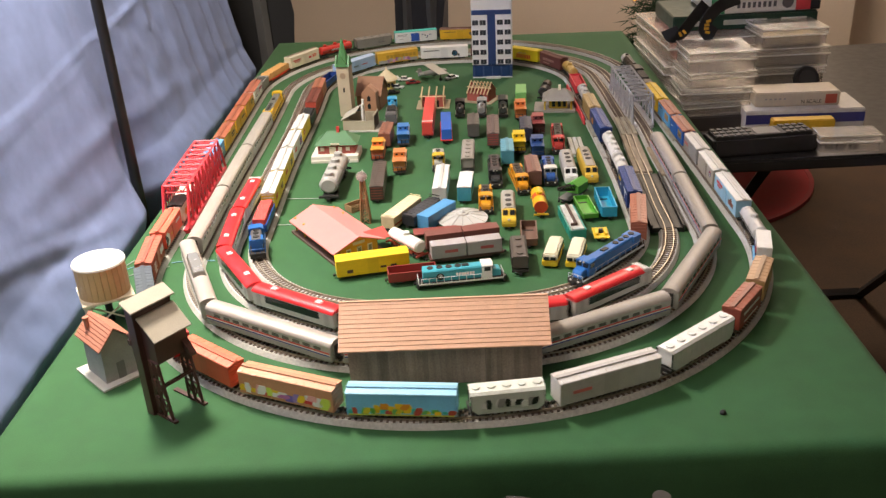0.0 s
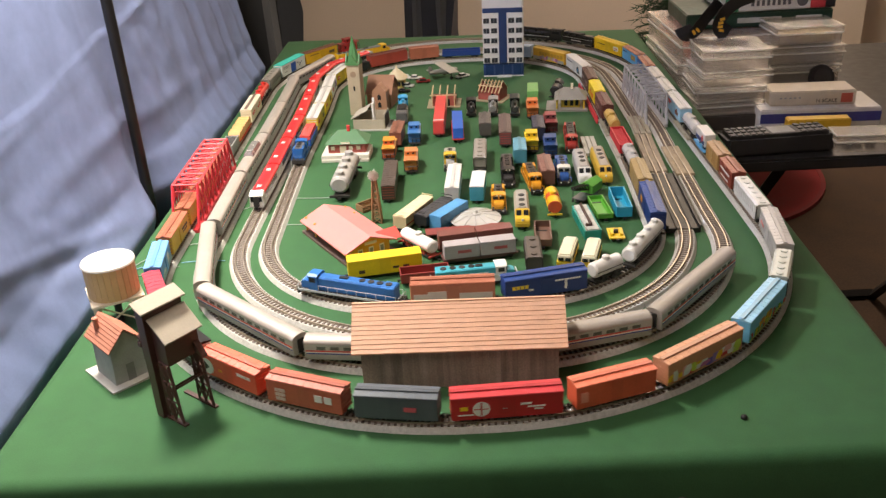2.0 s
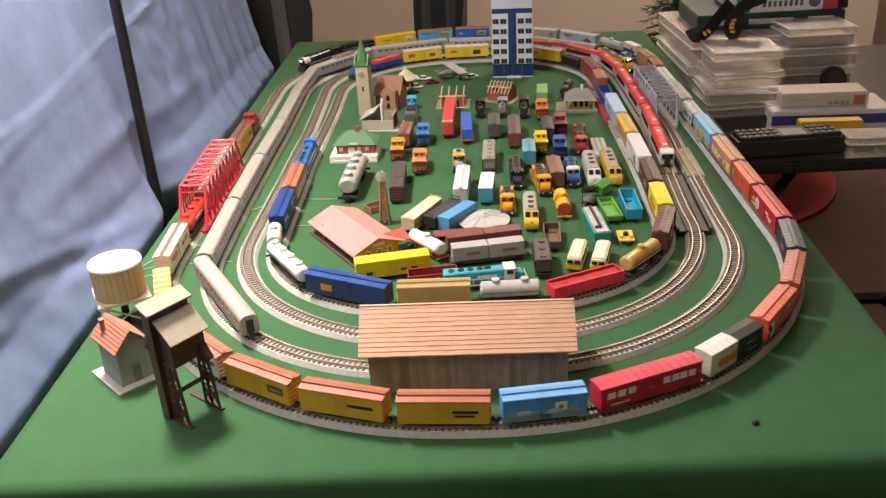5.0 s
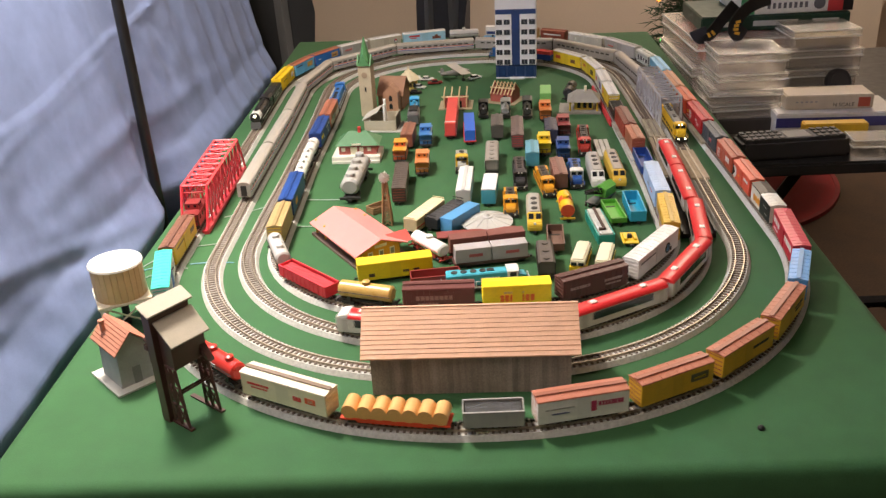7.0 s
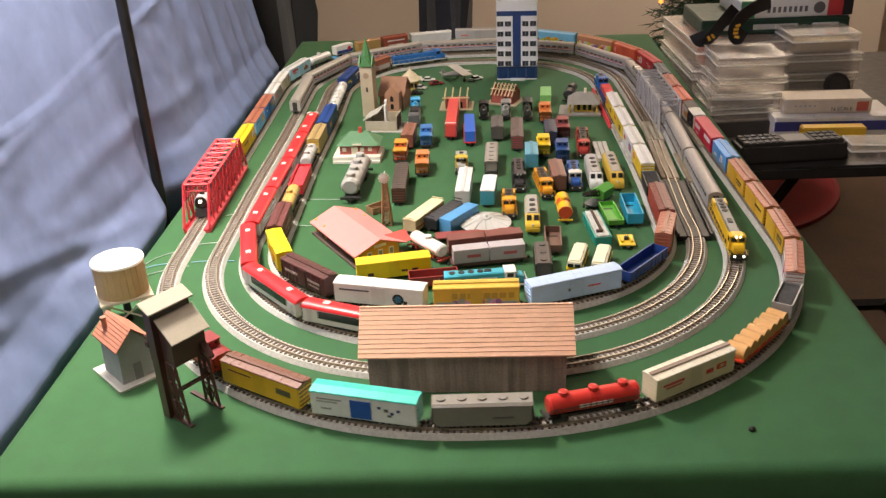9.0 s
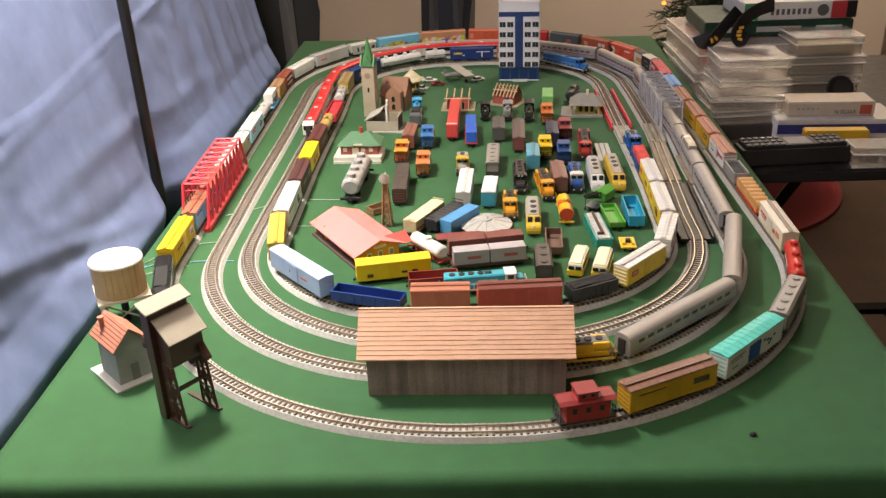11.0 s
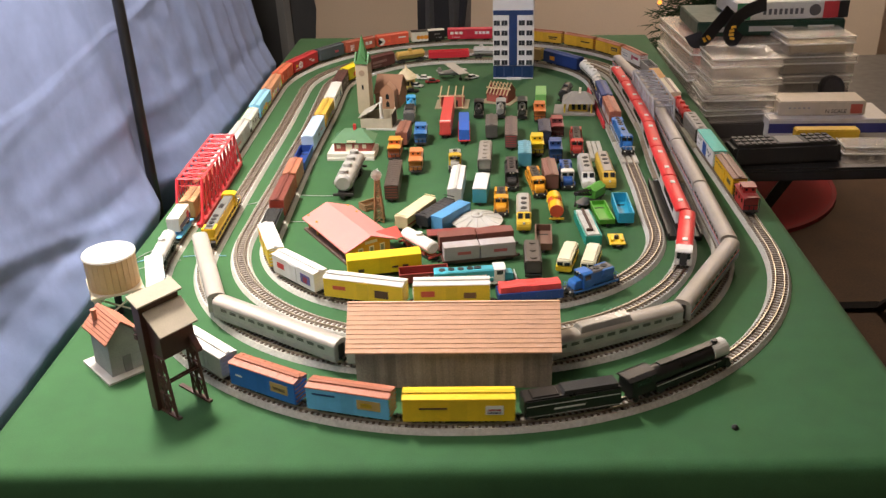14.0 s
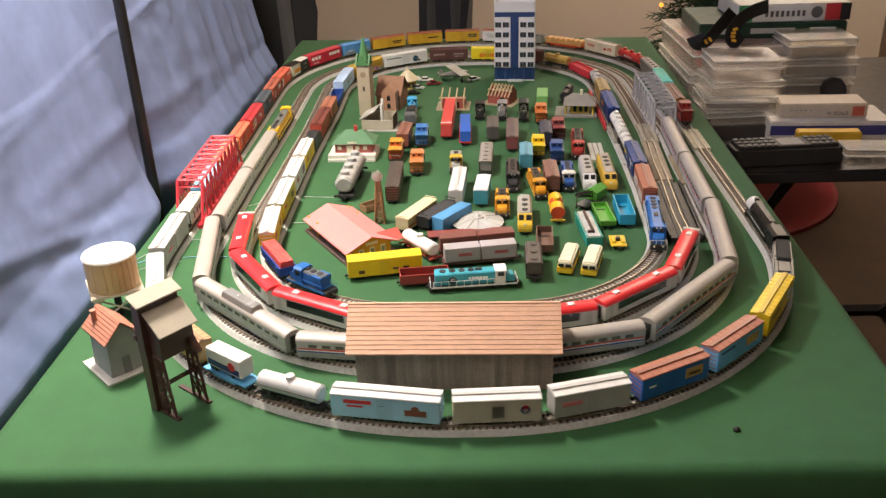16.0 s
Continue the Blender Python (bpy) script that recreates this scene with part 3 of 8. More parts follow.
def diesel(t, L, body, roof=None, cab_colour=None, stripe=None, lit=False):
    roof = roof or body
    cab_colour = cab_colour or body
    zf = 0.0078
    bm = bmesh.new()
    bx(bm, -L / 2, L / 2, -CW, CW, 0.006, zf)
    bx(bm, -L * 0.14, L * 0.14, -CW * 0.9, CW * 0.9, 0.002, 0.0062)
    for s in (1, -1):
        bx(bm, s * L / 2 - 0.0012, s * L / 2 + 0.0012, -CW, CW, 0.0015, 0.0078)
    part("underframe", bm, M_DARK, t, bevel=0.0003)
    bm = bmesh.new()
    for s in (1, -1):
        bx(bm, -L / 2 + 0.001, L / 2 - 0.001, s * CW - 0.0003, s * (CW + 0.0003) + 0.0003, 0.0058, 0.0080)
    part("sill_stripe", bm, paint(stripe or body), t)
    xc = L / 2 - 0.013
    bm = bmesh.new()
    bx(bm, -L / 2 + 0.006, xc - 0.012, -0.0068, 0.0068, zf, 0.0222)
    bx(bm, -L / 2 + 0.0063, -L / 2 + 0.022, -0.0085, 0.0085, 0.0165, 0.0232)
    part("hood", bm, paint(body), t, bevel=0.0006)
    bm = bmesh.new()
    prism_x(bm, [(-0.0066, 0.0221), (0.0066, 0.0221), (0.0052, 0.0236), (-0.0052, 0.0236)], -L / 2 + 0.007, xc - 0.0125)
    part("hood_roof", bm, paint(roof), t)
    for i in range(4):
        bm = bmesh.new()
        cyl(bm, (-L / 2 + 0.015 + i * 0.0105, 0, 0.0232), "z", 0.0036, 0.0013, 14)
        part("roof_fan", bm, M_BLACK if i % 2 else M_DARK, t)
    bm = bmesh.new()
    bx(bm, L * 0.02, L * 0.1, -0.0025, 0.0025, 0.0232, 0.0248)
    part("exhaust", bm, M_BLACK, t)
    bm = bmesh.new()
    bx(bm, xc - 0.012, xc - 0.0005, -CW * 0.95, CW * 0.95, zf, 0.0245)
    prism_x(bm, [(-CW, 0.0244), (CW, 0.0244), (CW * 0.6, 0.0262), (-CW * 0.6, 0.0262)], xc - 0.0125, xc + 0.0005)
    part("cab", bm, paint(cab_colour), t, bevel=0.0003)
    bm = bmesh.new()
    bx(bm, xc - 0.0002, xc + 0.0002, -0.0075, -0.001, 0.0185, 0.0232)
    bx(bm, xc - 0.0002, xc + 0.0002, 0.001, 0.0075, 0.0185, 0.0232)
    for s in (1, -1):
        bx(bm, xc - 0.0095, xc - 0.0025, s * CW * 0.95 - 0.0002, s * CW * 0.97 + 0.0002, 0.0175, 0.023)
    part("cab_window", bm, M_GLASS, t)
    bm = bmesh.new()
    prism(bm, [(xc - 0.0006, zf), (L / 2 - 0.003, zf), (L / 2 - 0.003, 0.0145), (L / 2 - 0.005, 0.0172), (xc - 0.0006, 0.0178)], -0.0062, 0.0062)
    part("nose", bm, paint(body), t, bevel=0.0006)
    bm = bmesh.new()
    for y in (-0.0022, 0.0022):
        cyl(bm, (xc + 0.0002, y, 0.0247), "x", 0.0011, 0.0009, 10)
        cyl(bm, (L / 2 + 0.0011, y * 2.3, 0.0068), "x", 0.0012, 0.0007, 10)
    part("headlight", bm, M_LIGHT if lit else mat("lamp_lens", (0.8, 0.78, 0.7), 0.2), t)
    bm = bmesh.new()
    for s in (1, -1):
        y = s * CW * 0.97
        bar(bm, (-L / 2 + 0.004, y, 0.0145), (xc - 0.013, y, 0.0145), 0.00025)
        for i in range(9):
            x = -L / 2 + 0.004 + i * (xc - 0.017 + L / 2) / 8
            bar(bm, (x, y, zf), (x, y, 0.0145), 0.00025)
        for y2 in (-CW, -0.003, 0.003, CW):
            bar(bm, (s * (L / 2 - 0.0006), y2, zf), (s * (L / 2 - 0.0006), y2, 0.0135), 0.00025)
        bar(bm, (s * (L / 2 - 0.0006), -CW, 0.0135), (s * (L / 2 - 0.0006), CW, 0.0135), 0.00025)
    part("handrail", bm, paint(stripe or body), t)
    running_gear(t, L, 0.02)


def streamlined_diesel(t, L, body, roof, nose):
    """A full-width cab unit with a rounded nose."""
    bm = bmesh.new()
    prism_x(bm, [(-CW, 0.004), (CW, 0.004), (CW, 0.021), (CW * 0.7, 0.0255), (-CW * 0.7, 0.0255), (-CW, 0.021)], -L / 2, L / 2 - 0.017)
    part("body", bm, paint(body), t, bevel=0.0004)
    bm = bmesh.new()
    prism_x(bm, [(-CW * 0.72, 0.0252), (CW * 0.72, 0.0252), (CW * 0.5, 0.0262), (-CW * 0.5, 0.0262)], -L / 2 + 0.001, L / 2 - 0.018)
    part("roof", bm, paint(roof), t)
    bm = bmesh.new()
    prism(bm, [(L / 2 - 0.0172, 0.004), (L / 2, 0.004), (L / 2, 0.011), (L / 2 - 0.002, 0.0155), (L / 2 - 0.0085, 0.018), (L / 2 - 0.0125, 0.0245), (L / 2 - 0.0172, 0.0255)], -CW * 0.96, CW * 0.96)
    part("nose", bm, paint(nose), t, bevel=0.0012)
    bm = bmesh.new()
    for y in (-0.0045, 0.0045):
        x0, x1 = L / 2 - 0.0086, L / 2 - 0.0124
        v = [bm.verts.new(p) for p in ((x0 + 0.0006, y - 0.003, 0.0186), (x0 + 0.0006, y + 0.003, 0.0186), (x1 + 0.0006, y + 0.003, 0.0242), (x1 + 0.0006, y - 0.003, 0.0242),
                                       (x0 - 0.001, y - 0.003, 0.0186), (x0 - 0.001, y + 0.003, 0.0186), (x1 - 0.001, y + 0.003, 0.0242), (x1 - 0.001, y - 0.003, 0.0242))]
        for f in ((0, 1, 2, 3), (7, 6, 5, 4), (0, 4, 5, 1), (1, 5, 6, 2), (2, 6, 7, 3), (3, 7, 4, 0)):
            bm.faces.new([v[i] for i in f])
    part("windscreen", bm, M_GLASS, t)
    for i in range(3):
        bm = bmesh.new()
        cyl(bm, (-L / 2 + 0.02 + i * 0.016, 0, 0.026), "z", 0.004, 0.001, 14)
        part("roof_fan", bm, M_DARK, t)
    bm = bmesh.new()
    cyl(bm, (L / 2 - 0.0025, 0, 0.0148), "x", 0.0016, 0.0018, 12)
    part("headlight", bm, mat("lamp_lens", (0.8, 0.78, 0.7), 0.2), t)
    running_gear(t, L, 0.018)


def steam_engine(t, L, black=BLACK, front=SILVER, lit=True):
    zb = 0.0185
    bm = bmesh.new()
    cyl(bm, (-L * 0.26, 0, zb), "x", 0.0088, L * 0.56, 28)
    part("boiler", bm, paint(black, 0.3), t, smooth=True)
    bm = bmesh.new()
    cyl(bm, (L * 0.30, 0, zb), "x", 0.0089, L * 0.15, 28)
    cyl(bm, (L * 0.45, 0, zb), "x", 0.008, 0.0015, 28, 0.006)
    part("smokebox", bm, paint(black, 0.35), t, smooth=True)
    bm = bmesh.new()
    arc = [math.radians(-12 + 17 * k) for k in range(13)]
    prism_x(bm, [(0.0095 * math.cos(a), zb + 0.0095 * math.sin(a)) for a in arc] + [(0.0086 * math.cos(a), zb + 0.0086 * math.sin(a)) for a in arc[::-1]], L * 0.31, L * 0.452)
    part("smokebox_jacket", bm, paint(front, 0.4), t, "silver-painted smokebox top")
    bm = bmesh.new()
    bx(bm, -L * 0.18, L * 0.36, -0.0035, 0.0035, zb + 0.0078, zb + 0.0098)
    cyl(bm, (L * 0.36, 0, zb + 0.007), "z", 0.003, 0.0045, 14)
    part("chimney_casing", bm, paint(black), t, bevel=0.0003)
    bm = bmesh.new()
    bx(bm, -L * 0.47, -L * 0.255, -CW, CW, 0.009, 0.0262)
    prism_x(bm, [(-CW - 0.0006, 0.0262), (CW + 0.0006, 0.0262), (CW * 0.6, 0.0285), (-CW * 0.6, 0.0285)], -L * 0.5, -L * 0.25)
    part("cab", bm, paint(black), t, bevel=0.0003)
    bm = bmesh.new()
    for s in (1, -1):
        bx(bm, -L * 0.43, -L * 0.3, s * CW - 0.0002, s * (CW + 0.0002) + 0.0002, 0.019, 0.0245)
    part("cab_window", bm, M_GLASS, t)
    bm = bmesh.new()
    for s in (1, -1):
        bx(bm, -L * 0.25, L * 0.42, s * 0.0088 - 0.0014, s * 0.0088 + 0.0014, 0.0122, 0.0132)
    part("running_board", bm, paint((0.03, 0.03, 0.03)), t)
    for s in (1, -1):
        bm = bmesh.new()
        bx(bm, -L * 0.25, L * 0.36, s * 0.0102 - 0.0002, s * 0.0102 + 0.0002, 0.0124, 0.0131)
        part("white_line", bm, paint(WHITE), t)
        bm = bmesh.new()
        bx(bm, -L * 0.25, L * 0.3, s * 0.0088 - 0.0012, s * 0.0088 + 0.0012, 0.0062, 0.0123)
        part("valance", bm, M_BLACK, t)
    bm = bmesh.new()
    bx(bm, -L * 0.45, L * 0.45, -0.0035, 0.0035, 0.004, 0.0125)
    bx(bm, L * 0.34, L * 0.42, -0.009, 0.009, 0.004, 0.0105)
    prism(bm, [(L * 0.43, 0.001), (L * 0.5, 0.001), (L * 0.46, 0.011), (L * 0.43, 0.011)], -0.0085, 0.0085)
    part("frame", bm, M_BLACK, t)
    for i in range(4):
        for s in (1, -1):
            bm = bmesh.new()
            cyl(bm, (-L * 0.17 + i * L * 0.125, s * 0.0056 - 0.0008, 0.0055), "y", 0.0055, 0.0016, 18)
            part("driving_wheel", bm, mat("wheel_steel", (0.06, 0.06, 0.06), 0.35, 0.6), t)
    for x in (L * 0.35, L * 0.43, -L * 0.3, -L * 0.4):
        bm = bmesh.new()
        for s in (1, -1):
            cyl(bm, (x, s * 0.0052 - 0.0006, 0.003), "y", 0.003, 0.0012, 14)
        part("small_wheels", bm, M_DARK, t)
    for s in (1, -1):
        bm = bmesh.new()
        bx(bm, -L * 0.17, L * 0.36, s * 0.0072 - 0.0004, s * 0.0072 + 0.0004, 0.0048, 0.0062)
        part("side_rod", bm, M_STEEL, t)
    bm = bmesh.new()
    cyl(bm, (L * 0.455, 0, zb + 0.003), "x", 0.0022, 0.003, 14)
    part("headlight", bm, M_LIGHT if lit else M_STEEL, t)
    shared("coupler", COUPLER, t, pose(-L / 2 + 0.002, 0, 0, 0, 0, 180))


def tender(t, L, black=BLACK):
    bm = bmesh.new()
    bx(bm, -L / 2, L / 2, -CW, CW, 0.0048, 0.0235)
    part("tank", bm, paint(black, 0.3), t, bevel=0.0012)
    bm = bmesh.new()
    bx(bm, -L * 0.1, L / 2 - 0.002, -CW * 0.8, CW * 0.8, 0.0234, 0.0265, 0.001)
    part("coal_bunker", bm, mat("coal", (0.015, 0.015, 0.015), 0.7, vary=0.4, bump=0.8), t)
    bm = bmesh.new()
    bx(bm, -L * 0.42, -L * 0.14, -CW * 0.7, CW * 0.7, 0.0234, 0.0246, 0.0008)
    part("water_deck", bm, paint(black, 0.3), t)
    marks(t, [(0.3, 0.62, 0.36, 0.44, SILVER), (0.02, 0.98, 0.66, 0.69, SILVER), (0.02, 0.98, 0.1, 0.13, GREY)], L, 0.0048, 0.0235)
    running_gear(t, L, 0.016)


def coach(t, L, body=(0.43, 0.42, 0.4), stripes=True, dome=False, roof=(0.42, 0.385, 0.345)):
    """A fluted silver passenger coach."""
    z0, top = 0.0042, 0.0262
    m = mat("silver_coach", body, 0.45, 0.3, vary=0.2)
    pane = mat("smoky_coach_window", (0.16, 0.155, 0.15), 0.2, 0.3, bump=0)
    bm = bmesh.new()
    prism_x(bm, [(-CW, z0), (CW, z0), (CW, 0.0212), (-CW, 0.0212)], -L / 2, L / 2)
    part("body", bm, m, t, bevel=0.0003)
    bm = bmesh.new()
    pts = [(CW * math.cos(a), 0.0211 + (top - 0.0211) * math.sin(a)) for a in [math.pi * k / 10 for k in range(11)]]
    prism_x(bm, pts, -L / 2, L / 2)
    part("roof", bm, mat("coach_roof", roof, 0.52, 0.25), t, smooth=True)
    for s in (1, -1):
        bm = bmesh.new()
        for k in range(4):
            z = z0 + 0.001 + k * 0.0013
            bx(bm, -L / 2 + 0.001, L / 2 - 0.001, s * CW - 0.0002, s * (CW + 0.0002) + 0.0002, z, z + 0.0006)
        part("fluting", bm, m, t)
        n = 11
        for i in range(n):
            x = -L * 0.4 + i * L * 0.8 / (n - 1)
            bm = bmesh.new()
            bx(bm, x - 0.0043, x + 0.0043, s * CW - 0.0002, s * (CW + 0.0002) + 0.0001, 0.0152, 0.0186)
            part("window", bm, pane, t)
        if stripes:
            for z, col in ((0.0138, (0.6, 0.06, 0.05)), (0.0125, (0.75, 0.73, 0.7)), (0.0112, (0.03, 0.06, 0.3))):
                bm = bmesh.new()
                bx(bm, -L / 2 + 0.0015, L / 2 - 0.0015, s * CW - 0.0002, s * (CW + 0.0003) + 0.0002, z - 0.00065, z + 0.00065)
                part("stripe", bm, paint(col), t)
    if dome:
        bm = bmesh.new()
        bx(bm, -L * 0.15, L * 0.2, -CW * 0.8, CW * 0.8, top - 0.002, top + 0.0045, 0.002)
        part("dome", bm, mat("silver_dome", (0.5, 0.49, 0.47), 0.25, 0.6), t, "silver observation dome", bevel=0.0006)
    bm = bmesh.new()
    for s in (1, -1):
        bx(bm, s * L / 2 - 0.0004, s * (L / 2 + 0.0014) + 0.0004, -0.004, 0.004, 0.006, 0.021)
    part("gangway", bm, M_DARK, t)
    bm = bmesh.new()
    bx(bm, -L * 0.28, L * 0.28, -CW * 0.8, CW * 0.8, 0.0022, z0 + 0.0001)
    part("underframe", bm, M_DARK, t)
    running_gear(t, L, 0.02)


def railcar(t, L, head=0):
    """One car of a red-roofed electric train; head +1 or -1 puts a driving cab at that end."""
    z0, top = 0.0038, 0.0245
    ln, lp = -L / 2, L / 2
    bm = bmesh.new()
    prism_x(bm, [(-CW, z0), (CW, z0), (CW, 0.0205), (-CW, 0.0205)], ln, lp)
    part("body", bm, paint((0.62, 0.6, 0.57)), t, bevel=0.0004)
    bm = bmesh.new()
    pts = [((CW + 0.0003) * math.cos(a), 0.0195 + (top - 0.0195) * math.sin(a) ** 0.8) for a in [math.pi * k / 10 for k in range(11)]]
    prism_x(bm, pts, ln + (0.012 if head < 0 else 0), lp - (0.012 if head > 0 else 0))
    part("roof", bm, paint((0.72, 0.03, 0.035), 0.35), t, "glossy red roof", smooth=True)
    for i in range(2):
        bm = bmesh.new()
        x = (i - 0.5) * L * 0.55
        bx(bm, x - 0.0035, x + 0.0035, -0.003, 0.003, top - 0.0006, top + 0.001)
        part("roof_unit", bm, paint(WHITE), t, bevel=0.0003)
    for s in (1, -1):
        bm = bmesh.new()
        bx(bm, -L * 0.33, L * 0.33, s * CW - 0.0002, s * (CW + 0.0003) + 0.0002, 0.0105, 0.0185)
        part("window_band", bm, M_GLASS, t)
        for x in (-L * 0.42, L * 0.42):
            bm = bmesh.new()
            bx(bm, x - 0.003, x + 0.003, s * CW - 0.0002, s * (CW + 0.0003) + 0.0002, 0.005, 0.0188)
            part("door", bm, paint((0.5, 0.48, 0.46)), t)
    if head:
        bm = bmesh.new()
        prism(bm, [(head * (L / 2 - 0.0125), 0.0195), (head * (L / 2 - 0.0002), 0.0195), (head * (L / 2 - 0.003), 0.0225), (head * (L / 2 - 0.0125), 0.0248)], -CW, CW)
        part("cab_roof", bm, paint(WHITE), t, bevel=0.0006)
        bm = bmesh.new()
        bx(bm, head * L / 2 - 0.0002, head * (L / 2 + 0.0004) + 0.0002, -CW * 0.8, CW * 0.8, 0.012, 0.0195)
        part("windscreen", bm, M_GLASS, t)
        bm = bmesh.new()
        for y in (-0.006, 0.006):
            cyl(bm, (head * L / 2, y, 0.008), "x", 0.0011, head * 0.0008, 10)
        part("headlight", bm, mat("lamp_lens", (0.8, 0.78, 0.7), 0.2), t)
    bm = bmesh.new()
    bx(bm, ln + 0.004, lp - 0.004, -CW * 0.85, CW * 0.85, 0.002, z0 + 0.0001)
    for s in (1, -1):
        bx(bm, s * L / 2 - 0.001, s * (L / 2 + 0.001) + 0.0002, -0.004, 0.004, 0.005, 0.019)
    part("underframe", bm, M_DARK, t)
    running_gear(t, L, 0.018)


def container(t, L, col, W=0.0082, H=0.018, z0=0.0, top_col=None):
    bm = bmesh.new()
    bx(bm, -L / 2, L / 2, -W, W, z0, z0 + H)
    part("box", bm, paint(col), t, bevel=0.0003)
    bm = bmesh.new()
    n = int(L / 0.0028)
    for i in range(n):
        x = -L / 2 + (i + 0.5) * L / n
        for s in (1, -1):
            bx(bm, x - 0.0006, x + 0.0006, s * W - 0.0002, s * (W + 0.0003) + 0.0002, z0 + 0.001, z0 + H - 0.001)
    part("corrugation", bm, paint(col), t)
    bm = bmesh.new()
    bx(bm, -L / 2 + 0.0004, L / 2 - 0.0004, -W + 0.0004, W - 0.0004, z0 + H - 0.0002, z0 + H + 0.0003)
    part("lid", bm, paint(top_col or col), t)


# ---- trains ----
MOVERS = []


def on_rails(t, oval, way, speed, a, b):
    """Note a car between the couplings a and b, metres along its oval at the start."""
    MOVERS.append((t, oval, way, speed, (a + b) / 2, abs(a - b)))


def rows_along(oval, way, speed, mid, L):
    rows, k = [], 0.33 * L
    for i in range(81):
        t = i * 0.2
        s = mid + way * speed * t
        p, q = oval_point(oval, s + way * k), oval_point(oval, s - way * k)
        d = p - q
        rows.append((t, pose((p.x + q.x) / 2, (p.y + q.y) / 2, RAIL, 0, 0, math.degrees(math.atan2(d.y, d.x)))))
    return rows


def two_tone_car(t, L):
    boxcar(t, L, (0.75, 0.72, 0.62), (0.78, 0.77, 0.7), door=False, walk_way=False, mk=[(0.5, 1.0, 0.0, 0.98, BLACK), (0.68, 0.86, 0.6, 0.68, WHITE, 7), (0.74, 0.9, 0.25, 0.31, WHITE, 5)],
           dc=[(0.2, 0.42, 0.0045, ORANGE), (0.31, 0.42, 0.0045, ORANGE), (0.42, 0.42, 0.0048, ORANGE), (0.54, 0.42, 0.0062, (0.75, 0.27, 0.03))])
    bm = bmesh.new()
    prism_x(bm, [(-CW - 0.0006, 0.0263), (CW + 0.0006, 0.0263), (CW + 0.0002, 0.0276), (0, 0.0291), (-CW - 0.0002, 0.0276)], 0.0, L / 2 + 0.0005)
    part("black_roof_half", bm, paint(BLACK), t)


